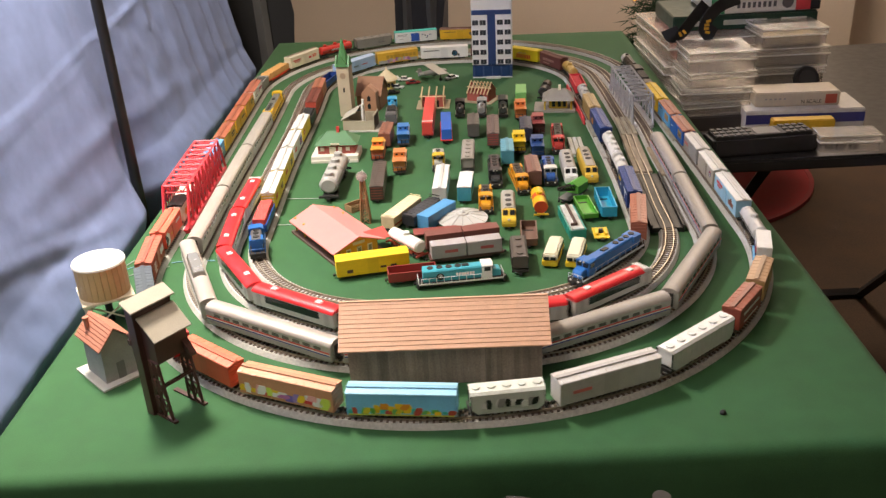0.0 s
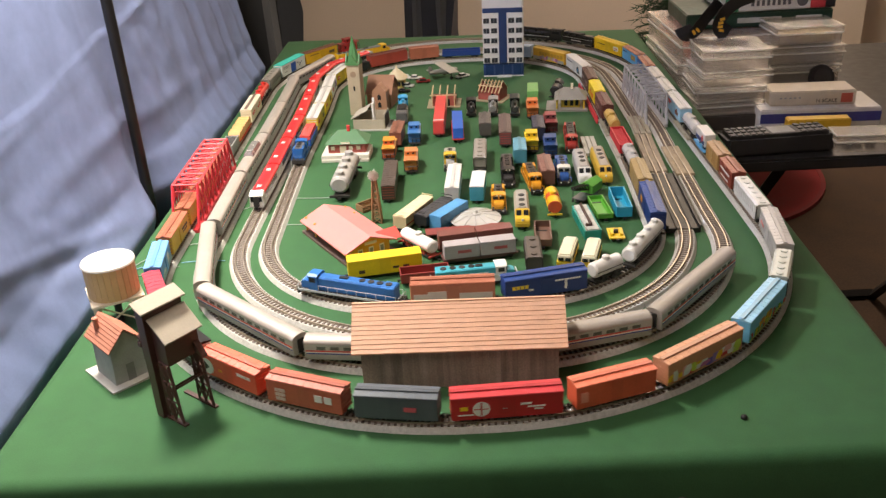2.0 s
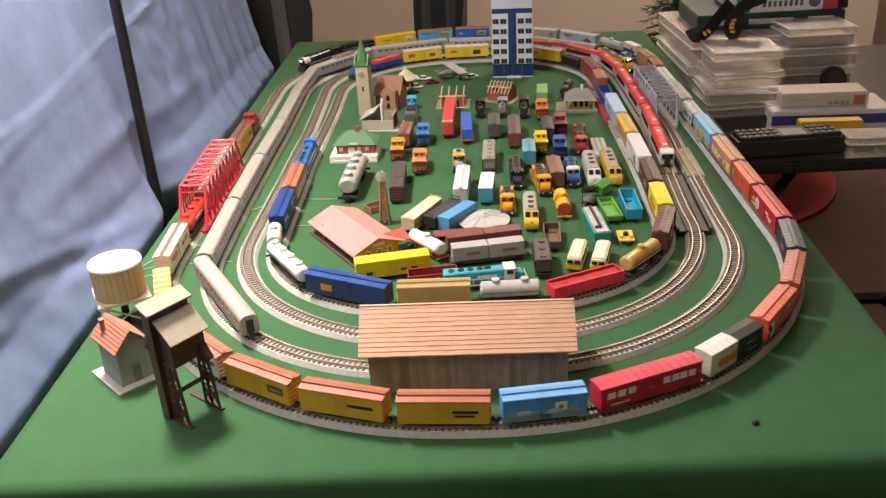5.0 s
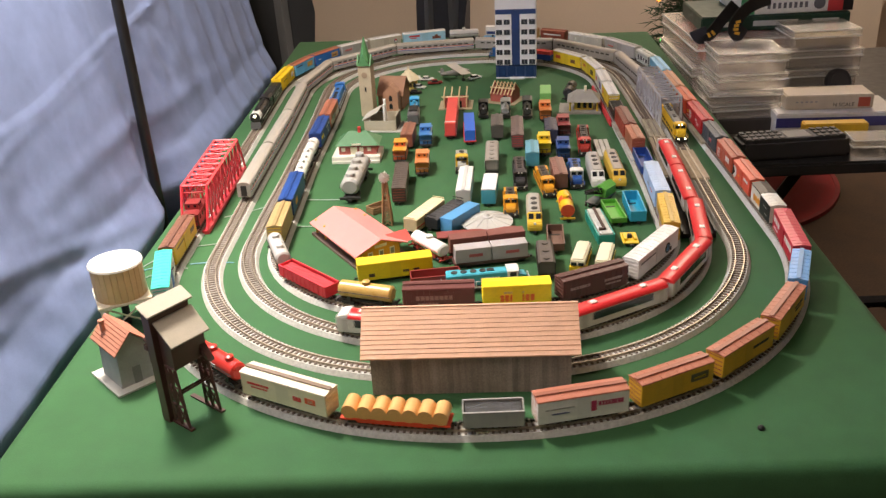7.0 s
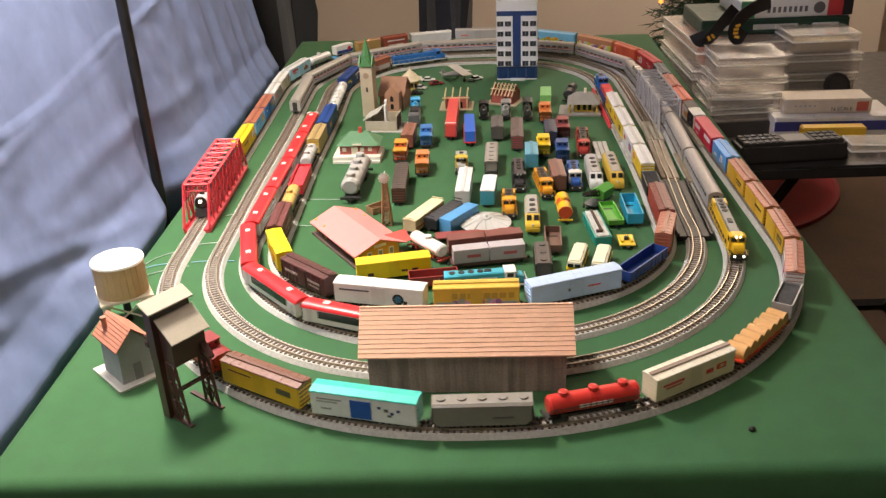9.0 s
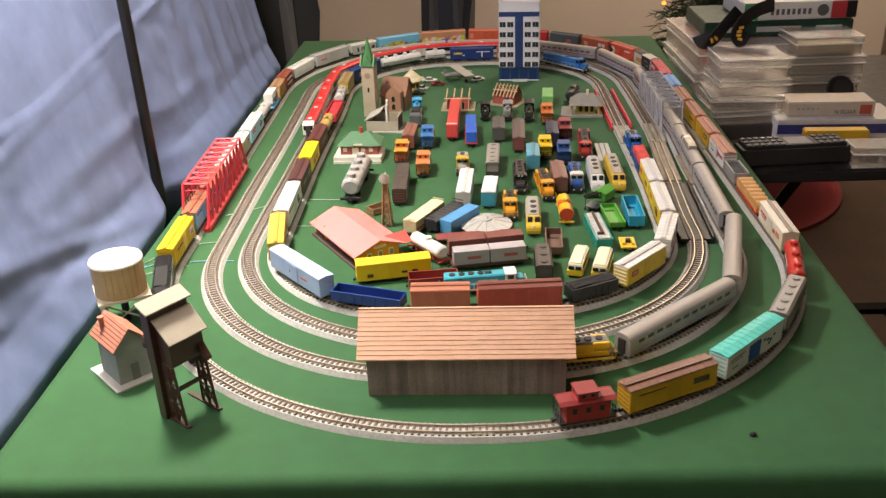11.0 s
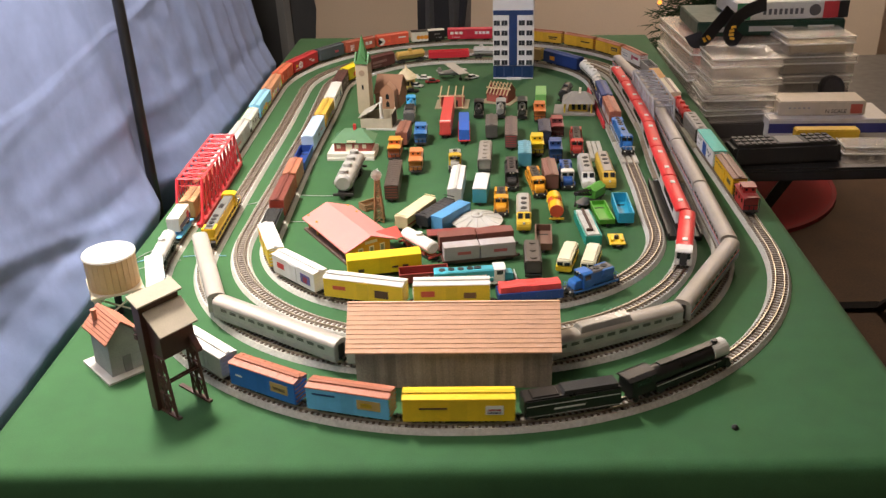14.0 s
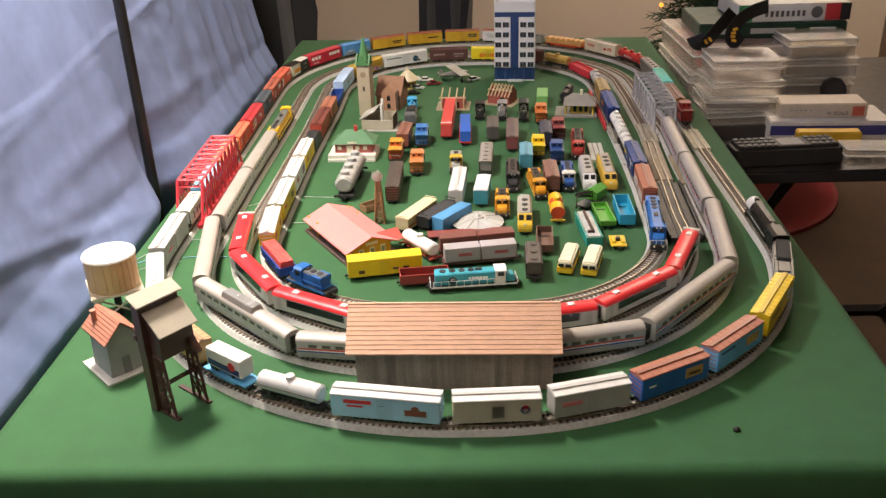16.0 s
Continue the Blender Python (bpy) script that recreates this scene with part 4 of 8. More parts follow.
def freight_train():
    """The long mixed freight on the outer oval, behind a black steam engine."""
    J = [1.341, 1.213, 1.123, 1.018, 0.932, 0.847, 0.768, 0.684, 0.579, 0.500, 0.431, 0.364, 0.296, 0.191, 0.080, 0.003, -0.103, -0.211, -0.297, -0.402, -0.484,
         -0.569, -0.653, -0.738, -0.849, -0.930, -1.018, -1.106, -1.192, -1.281, -1.341, -1.446, -1.548, -1.644, -1.741, -1.847, -1.950, -2.010]
    P = (0.85, 0.05, 0.3)
    cars = [
        ("steam_locomotive", "black streamlined steam locomotive with a silver smokebox", "locomotive", lambda t, L: steam_engine(t, L)),
        ("tender", "long black tender behind the steam locomotive", "tender", lambda t, L: tender(t, L)),
        ("boxcar", "bright yellow boxcar with a flag panel", "boxcar", lambda t, L: boxcar(t, L, YEL, mk=[(0.74, 0.9, 0.35, 0.75, WHITE), (0.76, 0.88, 0.5, 0.6, RED), (0.76, 0.88, 0.38, 0.46, NAVY), (0.15, 0.4, 0.6, 0.66, DBROWN)], ribs=True)),
        ("boxcar", "light blue boxcar with a brown roof", "boxcar", lambda t, L: boxcar(t, L, LBLUE, RUST, mk=[(0.62, 0.9, 0.35, 0.78, TAN), (0.66, 0.8, 0.45, 0.65, YEL), (0.08, 0.36, 0.72, 0.8, NAVY)], end=RUST)),
        ("boxcar", "deep blue boxcar with a brown roof", "boxcar", lambda t, L: boxcar(t, L, BLUE, RUST, mk=[(0.64, 0.9, 0.35, 0.8, TAN), (0.68, 0.86, 0.45, 0.6, DBROWN), (0.1, 0.2, 0.5, 0.58, WHITE)], end=RUST)),
        ("boxcar", "dull silver boxcar with faded red writing", "boxcar", lambda t, L: boxcar(t, L, (0.42, 0.41, 0.4), (0.7, 0.69, 0.66), mk=[(0.1, 0.36, 0.5, 0.68, (0.6, 0.2, 0.2))], ribs=True)),
        ("boxcar", "silver boxcar with tan side and round red and blue emblem", "boxcar", lambda t, L: boxcar(t, L, (0.5, 0.45, 0.36), (0.78, 0.77, 0.74), mk=[(0.44, 0.58, 0.2, 0.75, DGREY)], dc=[(0.82, 0.55, 0.0042, NAVY), (0.82, 0.62, 0.003, RED), (0.82, 0.5, 0.0024, WHITE)])),
        ("boxcar", "pale blue boxcar with a white roof and red script", "boxcar", lambda t, L: boxcar(t, L, (0.38, 0.66, 0.84), (0.78, 0.78, 0.77), mk=[(0.12, 0.38, 0.66, 0.82, RED), (0.15, 0.3, 0.5, 0.58, RED), (0.68, 0.88, 0.3, 0.55, BROWN), (0.45, 0.5, 0.62, 0.68, NAVY)], dc=[(0.78, 0.58, 0.0035, BROWN)])),
        ("tank_car", "silver tank car on a black frame", "tank car", lambda t, L: tank_car(t, L, SILVER, 1)),
        ("flat_car", "light blue flat car carrying a white road trailer", "flat car", lambda t, L: trailer_car(t, L)),
        ("boxcar", "tan wooden boxcar with ribbed ends", "boxcar", lambda t, L: boxcar(t, L, TAN, (0.5, 0.3, 0.16), ribs=True)),
        ("boxcar", "red-brown boxcar with a white chequered roof edge", "boxcar", lambda t, L: boxcar(t, L, (0.3, 0.07, 0.045), (0.36, 0.1, 0.06), mk=[(0.15, 0.85, 0.6, 0.72, WHITE), (0.2, 0.8, 0.2, 0.28, WHITE)], ribs=True)),
        ("covered_hopper", "white covered hopper with round roof hatches", "hopper", lambda t, L: hopper(t, L, (0.72, 0.72, 0.7), hatch=6)),
        ("boxcar", "light grey boxcar with small red writing", "boxcar", lambda t, L: boxcar(t, L, (0.55, 0.54, 0.52), (0.6, 0.58, 0.56), mk=[(0.12, 0.3, 0.45, 0.58, (0.7, 0.2, 0.18))], ribs=True)),
        ("covered_hopper", "pale grey covered hopper with black and white graffiti", "hopper", lambda t, L: hopper(t, L, (0.62, 0.64, 0.58), mk=[(0.18, 0.88, 0.22, 0.78, [WHITE, BLACK, WHITE, GREY, BLACK], 10)])),
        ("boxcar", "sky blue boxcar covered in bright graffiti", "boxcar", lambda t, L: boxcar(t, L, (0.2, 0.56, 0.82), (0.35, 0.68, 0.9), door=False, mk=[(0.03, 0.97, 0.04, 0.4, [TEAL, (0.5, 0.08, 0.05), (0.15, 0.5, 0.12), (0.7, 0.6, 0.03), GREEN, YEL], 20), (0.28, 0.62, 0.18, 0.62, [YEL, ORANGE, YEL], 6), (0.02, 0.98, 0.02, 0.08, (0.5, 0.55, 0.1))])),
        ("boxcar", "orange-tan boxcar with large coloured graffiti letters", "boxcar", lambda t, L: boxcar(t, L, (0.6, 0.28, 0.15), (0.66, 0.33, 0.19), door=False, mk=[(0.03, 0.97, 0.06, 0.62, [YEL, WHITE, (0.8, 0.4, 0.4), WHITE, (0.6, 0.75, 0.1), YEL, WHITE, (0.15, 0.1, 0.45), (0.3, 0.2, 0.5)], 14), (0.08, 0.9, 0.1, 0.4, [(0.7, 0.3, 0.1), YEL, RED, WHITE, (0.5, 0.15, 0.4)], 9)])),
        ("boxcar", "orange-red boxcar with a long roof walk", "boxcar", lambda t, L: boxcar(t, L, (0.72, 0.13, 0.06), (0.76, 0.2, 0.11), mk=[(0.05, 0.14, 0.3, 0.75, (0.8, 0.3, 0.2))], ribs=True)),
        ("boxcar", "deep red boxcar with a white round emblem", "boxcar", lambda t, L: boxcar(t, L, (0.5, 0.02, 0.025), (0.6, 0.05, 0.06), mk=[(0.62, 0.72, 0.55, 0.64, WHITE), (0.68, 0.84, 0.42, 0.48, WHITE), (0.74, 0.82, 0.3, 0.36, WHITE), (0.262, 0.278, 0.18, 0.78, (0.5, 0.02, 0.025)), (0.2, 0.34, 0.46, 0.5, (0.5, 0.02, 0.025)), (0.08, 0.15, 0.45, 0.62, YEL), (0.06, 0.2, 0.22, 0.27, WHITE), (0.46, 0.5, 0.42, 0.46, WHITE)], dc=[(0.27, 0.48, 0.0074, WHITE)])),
        ("boxcar", "dark grey boxcar with a small red emblem", "boxcar", lambda t, L: boxcar(t, L, (0.09, 0.11, 0.125), (0.1, 0.12, 0.14), mk=[(0.6, 0.75, 0.4, 0.6, (0.55, 0.1, 0.12))], ribs=True)),
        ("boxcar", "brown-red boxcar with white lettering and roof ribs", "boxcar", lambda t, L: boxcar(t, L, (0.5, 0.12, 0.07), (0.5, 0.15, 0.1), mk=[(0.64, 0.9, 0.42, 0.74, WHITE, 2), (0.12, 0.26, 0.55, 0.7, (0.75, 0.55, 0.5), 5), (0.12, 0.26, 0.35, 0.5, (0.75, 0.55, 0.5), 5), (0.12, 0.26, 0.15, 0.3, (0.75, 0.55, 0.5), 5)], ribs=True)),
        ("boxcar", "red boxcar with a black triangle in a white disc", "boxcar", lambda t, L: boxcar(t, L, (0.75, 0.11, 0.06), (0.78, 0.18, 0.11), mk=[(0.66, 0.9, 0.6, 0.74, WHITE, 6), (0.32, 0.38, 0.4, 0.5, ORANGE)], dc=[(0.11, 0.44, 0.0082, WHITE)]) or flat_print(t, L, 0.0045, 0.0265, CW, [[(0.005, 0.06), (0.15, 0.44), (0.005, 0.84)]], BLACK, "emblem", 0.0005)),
        ("boxcar", "boxcar half white and half black with orange discs", "boxcar", two_tone_car),
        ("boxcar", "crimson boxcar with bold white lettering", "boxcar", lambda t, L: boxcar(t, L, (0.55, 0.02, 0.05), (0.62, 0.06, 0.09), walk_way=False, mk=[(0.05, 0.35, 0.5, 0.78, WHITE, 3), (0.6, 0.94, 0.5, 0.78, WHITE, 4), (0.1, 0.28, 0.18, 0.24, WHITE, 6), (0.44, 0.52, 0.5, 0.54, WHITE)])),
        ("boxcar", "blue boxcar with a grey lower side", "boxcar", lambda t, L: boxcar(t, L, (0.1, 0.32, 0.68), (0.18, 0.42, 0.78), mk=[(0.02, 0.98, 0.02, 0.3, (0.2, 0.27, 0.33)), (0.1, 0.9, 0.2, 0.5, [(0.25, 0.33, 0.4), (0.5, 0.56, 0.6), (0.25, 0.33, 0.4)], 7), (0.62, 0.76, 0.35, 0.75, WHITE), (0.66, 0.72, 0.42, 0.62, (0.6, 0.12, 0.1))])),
        ("refrigerator_car", "yellow refrigerator car with a brown roof", "boxcar", lambda t, L: boxcar(t, L, (0.68, 0.4, 0.03), (0.42, 0.14, 0.08), mk=[(0.6, 0.88, 0.5, 0.62, BLACK), (0.62, 0.84, 0.34, 0.42, BLACK)], end=(0.36, 0.1, 0.06))),
        ("refrigerator_car", "yellow refrigerator car with a brown roof", "boxcar", lambda t, L: boxcar(t, L, (0.68, 0.4, 0.03), (0.42, 0.14, 0.08), mk=[(0.58, 0.88, 0.5, 0.62, BLACK)], end=(0.36, 0.1, 0.06))),
        ("refrigerator_car", "yellow refrigerator car with a brown roof", "boxcar", lambda t, L: boxcar(t, L, (0.68, 0.4, 0.03), (0.42, 0.14, 0.08), mk=[(0.68, 0.92, 0.4, 0.75, (0.12, 0.1, 0.05)), (0.72, 0.88, 0.5, 0.6, YEL)], end=(0.36, 0.1, 0.06))),
        ("refrigerator_car", "white refrigerator car with a brown roof and red emblem", "boxcar", lambda t, L: boxcar(t, L, WHITE, (0.45, 0.16, 0.1), mk=[(0.58, 0.64, 0.3, 0.75, (0.5, 0.04, 0.12)), (0.66, 0.94, 0.5, 0.7, (0.45, 0.06, 0.14), 8), (0.08, 0.4, 0.6, 0.65, GREY, 14), (0.15, 0.35, 0.38, 0.43, NAVY, 8)], end=(0.42, 0.13, 0.08))),
        ("ore_car", "small grey open ore car with dark load", "ore car", lambda t, L: gondola(t, L, (0.36, 0.35, 0.34), 0.02, (0.06, 0.06, 0.06), 0.018)),
        ("flat_car", "red flat car loaded with orange barrels", "flat car", lambda t, L: barrel_car(t, L)),
        ("refrigerator_car", "cream refrigerator car with a brown roof walk and red writing", "boxcar", lambda t, L: boxcar(t, L, CREAM, (0.76, 0.7, 0.56), walk_colour=(0.2, 0.14, 0.1), mk=[(0.08, 0.34, 0.58, 0.68, RED, 8), (0.12, 0.32, 0.44, 0.5, RED, 6), (0.62, 0.72, 0.4, 0.6, RED, 3), (0.76, 0.88, 0.42, 0.68, (0.7, 0.12, 0.05)), (0.79, 0.85, 0.48, 0.62, CREAM)])),
        ("tank_car", "red three-dome tank car with white writing", "tank car", lambda t, L: tank_car(t, L, (0.6, 0.04, 0.03), 3, mk=[(0.32, 0.68, 0.25, 0.65, WHITE, 6)])),
        ("covered_hopper", "dark grey covered hopper with round hatches", "hopper", lambda t, L: hopper(t, L, (0.24, 0.225, 0.2), mk=[(0.6, 0.8, 0.4, 0.46, DGREY)])),
        ("boxcar", "white boxcar with a turquoise roof and a blue door panel", "boxcar", lambda t, L: boxcar(t, L, (0.78, 0.78, 0.76), (0.06, 0.55, 0.46), top=0.0295, walk_way=False, door=False, mk=[(0.38, 0.58, 0.06, 0.84, (0.02, 0.09, 0.42)), (0.06, 0.3, 0.72, 0.78, GREY, 12), (0.06, 0.26, 0.6, 0.65, GREY, 9), (0.1, 0.2, 0.3, 0.36, GREY, 5), (0.64, 0.67, 0.6, 0.7, NAVY), (0.7, 0.74, 0.5, 0.62, DGREY), (0.76, 0.79, 0.4, 0.52, NAVY), (0.82, 0.85, 0.55, 0.65, NAVY), (0.73, 0.77, 0.3, 0.38, DGREY)], end=(0.06, 0.55, 0.46))),
        ("refrigerator_car", "yellow boxcar with a dark brown ribbed roof", "boxcar", lambda t, L: boxcar(t, L, (0.72, 0.42, 0.02), (0.2, 0.09, 0.06), mk=[(0.72, 0.9, 0.42, 0.68, (0.1, 0.08, 0.05)), (0.1, 0.4, 0.7, 0.75, DBROWN)], end=(0.16, 0.06, 0.04))),
        ("caboose", "dark red caboose with a cupola", "caboose", lambda t, L: caboose(t, L, (0.4, 0.03, 0.03), (0.25, 0.03, 0.03))),
    ]
    for i, (name, label, cat, build) in enumerate(cars):
        t = thing(name, label, cat, "cars of the outer freight train")
        L = J[i] - J[i + 1]
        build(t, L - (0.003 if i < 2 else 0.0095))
        on_rails(t, "A", 1, 0.1882, J[i], J[i + 1])


def passenger_train():
    head, first, last, n = 2.161, 2.306, 4.019, 10
    t = thing("diesel_locomotive", "yellow diesel locomotive with a grey hood roof and lit headlights", "locomotive", "cars of the silver passenger train")
    diesel(t, 0.138, (0.8, 0.5, 0.02), (0.16, 0.16, 0.15), stripe=(0.75, 0.5, 0.04), lit=True)
    on_rails(t, "B", -1, 0.1969, head, first)
    for i in range(n):
        a = first + (last - first) * i / n
        b = first + (last - first) * (i + 1) / n
        dome = i == 3
        t = thing("passenger_coach", "silver fluted passenger coach with an observation dome" if dome else "silver fluted passenger coach with red and blue stripes" if i > 3 else "plain silver fluted passenger coach", "coach", "cars of the silver passenger train")
        coach(t, b - a - 0.005, stripes=i > 3, dome=dome)
        on_rails(t, "B", -1, 0.1969, a, b)


def red_train():
    head, tail, n = 2.461, 3.281, 7
    for i in range(n):
        a = head + (tail - head) * i / n
        b = head + (tail - head) * (i + 1) / n
        t = thing("electric_railcar", "red-roofed railcar with pale sides and a dark window band", "railcar", "cars of the red electric train")
        railcar(t, b - a - 0.004, 1 if i == 0 else -1 if i == n - 1 else 0)
        on_rails(t, "C", -1, 0.372, a, b)


def inner_train():
    J = [0.136, 0.267, 0.364, 0.463, 0.517, 0.622, 0.730, 0.815, 0.890, 0.983, 1.057, 1.140, 1.219, 1.307, 1.415, 1.513, 1.627, 1.715, 1.785, 1.881, 1.945, 2.029, 2.115, 2.214, 2.303, 2.380, 2.450]
    cars = [
        ("diesel_locomotive", "bright blue diesel locomotive with white cab front", "locomotive", lambda t, L: diesel(t, L, (0.03, 0.17, 0.52), (0.03, 0.15, 0.45), stripe=(0.6, 0.62, 0.65))),
        ("boxcar", "boxcar with brown upper side and worn white lower side", "boxcar", lambda t, L: boxcar(t, L, RUST, RUST, mk=[(0.03, 0.97, 0.1, 0.5, (0.55, 0.5, 0.48)), (0.2, 0.5, 0.42, 0.62, (0.6, 0.55, 0.52))])),
        ("boxcar", "dark blue boxcar with yellow and white lettering", "boxcar", lambda t, L: boxcar(t, L, NAVY, (0.02, 0.06, 0.24), mk=[(0.08, 0.28, 0.5, 0.68, YEL, 4), (0.28, 0.34, 0.34, 0.44, WHITE, 3), (0.72, 0.75, 0.2, 0.7, WHITE), (0.6, 0.92, 0.66, 0.74, WHITE, 9)])),
        ("tank_car", "small white single-dome tank car", "tank car", lambda t, L: tank_car(t, L, (0.72, 0.7, 0.66), 1)),
        ("tank_car", "long white tank car with four domes", "tank car", lambda t, L: tank_car(t, L, (0.78, 0.78, 0.76), 4)),
        ("boxcar", "blue boxcar with an orange door patch", "boxcar", lambda t, L: boxcar(t, L, NAVY, (0.02, 0.07, 0.28), mk=[(0.2, 0.34, 0.3, 0.65, ORANGE)])),
        ("boxcar", "tan boxcar with a yellow end", "boxcar", lambda t, L: boxcar(t, L, (0.45, 0.31, 0.12), (0.42, 0.3, 0.13), end=YEL, ribs=True)),
        ("tank_car", "silver tank car with dark fittings", "tank car", lambda t, L: tank_car(t, L, (0.5, 0.49, 0.48), 2)),
        ("gondola", "bright red gondola with white lettering", "gondola", lambda t, L: gondola(t, L, (0.65, 0.03, 0.05), 0.018, (0.5, 0.04, 0.05))),
        ("tank_car", "gold-coloured tank car on a dark frame", "tank car", lambda t, L: tank_car(t, L, (0.55, 0.36, 0.1), 1)),
        ("boxcar", "dark brown boxcar with faint lettering", "boxcar", lambda t, L: boxcar(t, L, (0.15, 0.05, 0.045), mk=[(0.18, 0.7, 0.45, 0.66, (0.35, 0.2, 0.18), 8), (0.2, 0.5, 0.2, 0.3, (0.35, 0.2, 0.18), 6)], ribs=True)),
        ("boxcar", "bright yellow boxcar with red script", "boxcar", lambda t, L: boxcar(t, L, (0.85, 0.68, 0.02), mk=[(0.24, 0.76, 0.2, 0.55, (0.75, 0.15, 0.03), 7), (0.3, 0.6, 0.62, 0.72, (0.6, 0.45, 0.2), 6)], walk_way=False)),
        ("boxcar", "plain dark brown ribbed boxcar", "boxcar", lambda t, L: boxcar(t, L, (0.11, 0.045, 0.04), mk=[(0.1, 0.4, 0.48, 0.62, (0.42, 0.32, 0.3), 7), (0.62, 0.9, 0.5, 0.62, (0.42, 0.32, 0.3), 7), (0.64, 0.88, 0.3, 0.38, (0.42, 0.32, 0.3), 6)], ribs=True)),
        ("boxcar", "white boxcar with a blue-centred black emblem", "boxcar", lambda t, L: boxcar(t, L, (0.78, 0.77, 0.75), walk_way=False, mk=[(0.06, 0.4, 0.68, 0.76, DGREY), (0.78, 0.82, 0.15, 0.35, BLACK)], dc=[(0.72, 0.42, 0.0062, BLACK), (0.72, 0.42, 0.0042, LBLUE)])),
        ("boxcar", "orange-yellow boxcar with purple graffiti", "boxcar", lambda t, L: boxcar(t, L, (0.68, 0.4, 0.04), (0.72, 0.47, 0.08), mk=[(0.2, 0.95, 0.45, 0.75, (0.45, 0.27, 0.03), 8), (0.25, 0.8, 0.02, 0.5, [(0.3, 0.12, 0.32), GREY, (0.6, 0.3, 0.5), (0.3, 0.12, 0.32), (0.4, 0.45, 0.2)], 9), (0.02, 0.25, 0.02, 0.3, GREY), (0.8, 0.98, 0.02, 0.3, GREY)])),
        ("boxcar", "light blue boxcar with a red swoosh", "boxcar", lambda t, L: boxcar(t, L, (0.42, 0.57, 0.8), (0.5, 0.64, 0.85), walk_way=False, mk=[(0.62, 0.76, 0.45, 0.52, RED), (0.4, 0.52, 0.4, 0.55, DGREY)])),
        ("gondola", "empty dark blue open gondola", "gondola", lambda t, L: gondola(t, L, (0.02, 0.06, 0.27), 0.0165)),
        ("boxcar", "plain rust-brown wooden boxcar", "boxcar", lambda t, L: boxcar(t, L, (0.42, 0.14, 0.08), (0.46, 0.18, 0.11))),
        ("boxcar", "red-brown boxcar with a dark ribbed roof", "boxcar", lambda t, L: boxcar(t, L, (0.42, 0.07, 0.045), (0.2, 0.06, 0.045), ribs=True)),
        ("hopper_car", "black open hopper loaded with coal", "hopper", lambda t, L: gondola(t, L, (0.025, 0.025, 0.027), 0.019, (0.02, 0.02, 0.02), 0.02)),
        ("refrigerator_car", "yellow refrigerator car with a white roof", "boxcar", lambda t, L: boxcar(t, L, (0.8, 0.58, 0.03), (0.72, 0.71, 0.68), mk=[(0.1, 0.26, 0.4, 0.7, (0.6, 0.1, 0.05)), (0.13, 0.23, 0.5, 0.6, WHITE)], end=WHITE)),
        ("refrigerator_car", "white refrigerator car with a red and blue emblem", "boxcar", lambda t, L: boxcar(t, L, (0.75, 0.75, 0.73), (0.72, 0.71, 0.68), mk=[(0.12, 0.28, 0.4, 0.7, RED), (0.68, 0.9, 0.25, 0.75, (0.12, 0.1, 0.3)), (0.74, 0.84, 0.3, 0.6, RED)], end=WHITE)),
        ("refrigerator_car", "yellow refrigerator car with a dark shield emblem", "boxcar", lambda t, L: boxcar(t, L, (0.8, 0.58, 0.03), (0.72, 0.71, 0.68), mk=[(0.65, 0.82, 0.25, 0.65, (0.1, 0.05, 0.03)), (0.12, 0.28, 0.45, 0.65, (0.6, 0.1, 0.05))], end=WHITE)),
        ("refrigerator_car", "yellow refrigerator car with a white roof", "boxcar", lambda t, L: boxcar(t, L, (0.8, 0.58, 0.03), (0.72, 0.71, 0.68), mk=[(0.1, 0.28, 0.4, 0.7, (0.6, 0.1, 0.05)), (0.66, 0.82, 0.3, 0.6, (0.2, 0.1, 0.05))], end=WHITE)),
        ("gondola", "blue and white gondola with a red load", "gondola", lambda t, L: gondola(t, L, (0.02, 0.07, 0.32), 0.015, (0.72, 0.08, 0.07), 0.0215)),
        ("diesel_locomotive", "small blue diesel switcher with a dark roof", "locomotive", lambda t, L: diesel(t, L, (0.02, 0.13, 0.42), DGREY)),
    ]
    for i, (name, label, cat, build) in enumerate(cars):
        t = thing(name, label, cat, "cars of the inner freight train")
        L = J[i + 1] - J[i]
        build(t, L - 0.0085)
        on_rails(t, "D", -1, 0.1618, J[i], J[i + 1])


freight_train()
passenger_train()
red_train()
inner_train()


# ---- bridges and track fittings ----
M_REDBR = mat("red_bridge_plastic", (0.72, 0.05, 0.07), 0.4)
M_GREYBR = mat("grey_bridge_plastic", (0.4, 0.4, 0.41), 0.4)


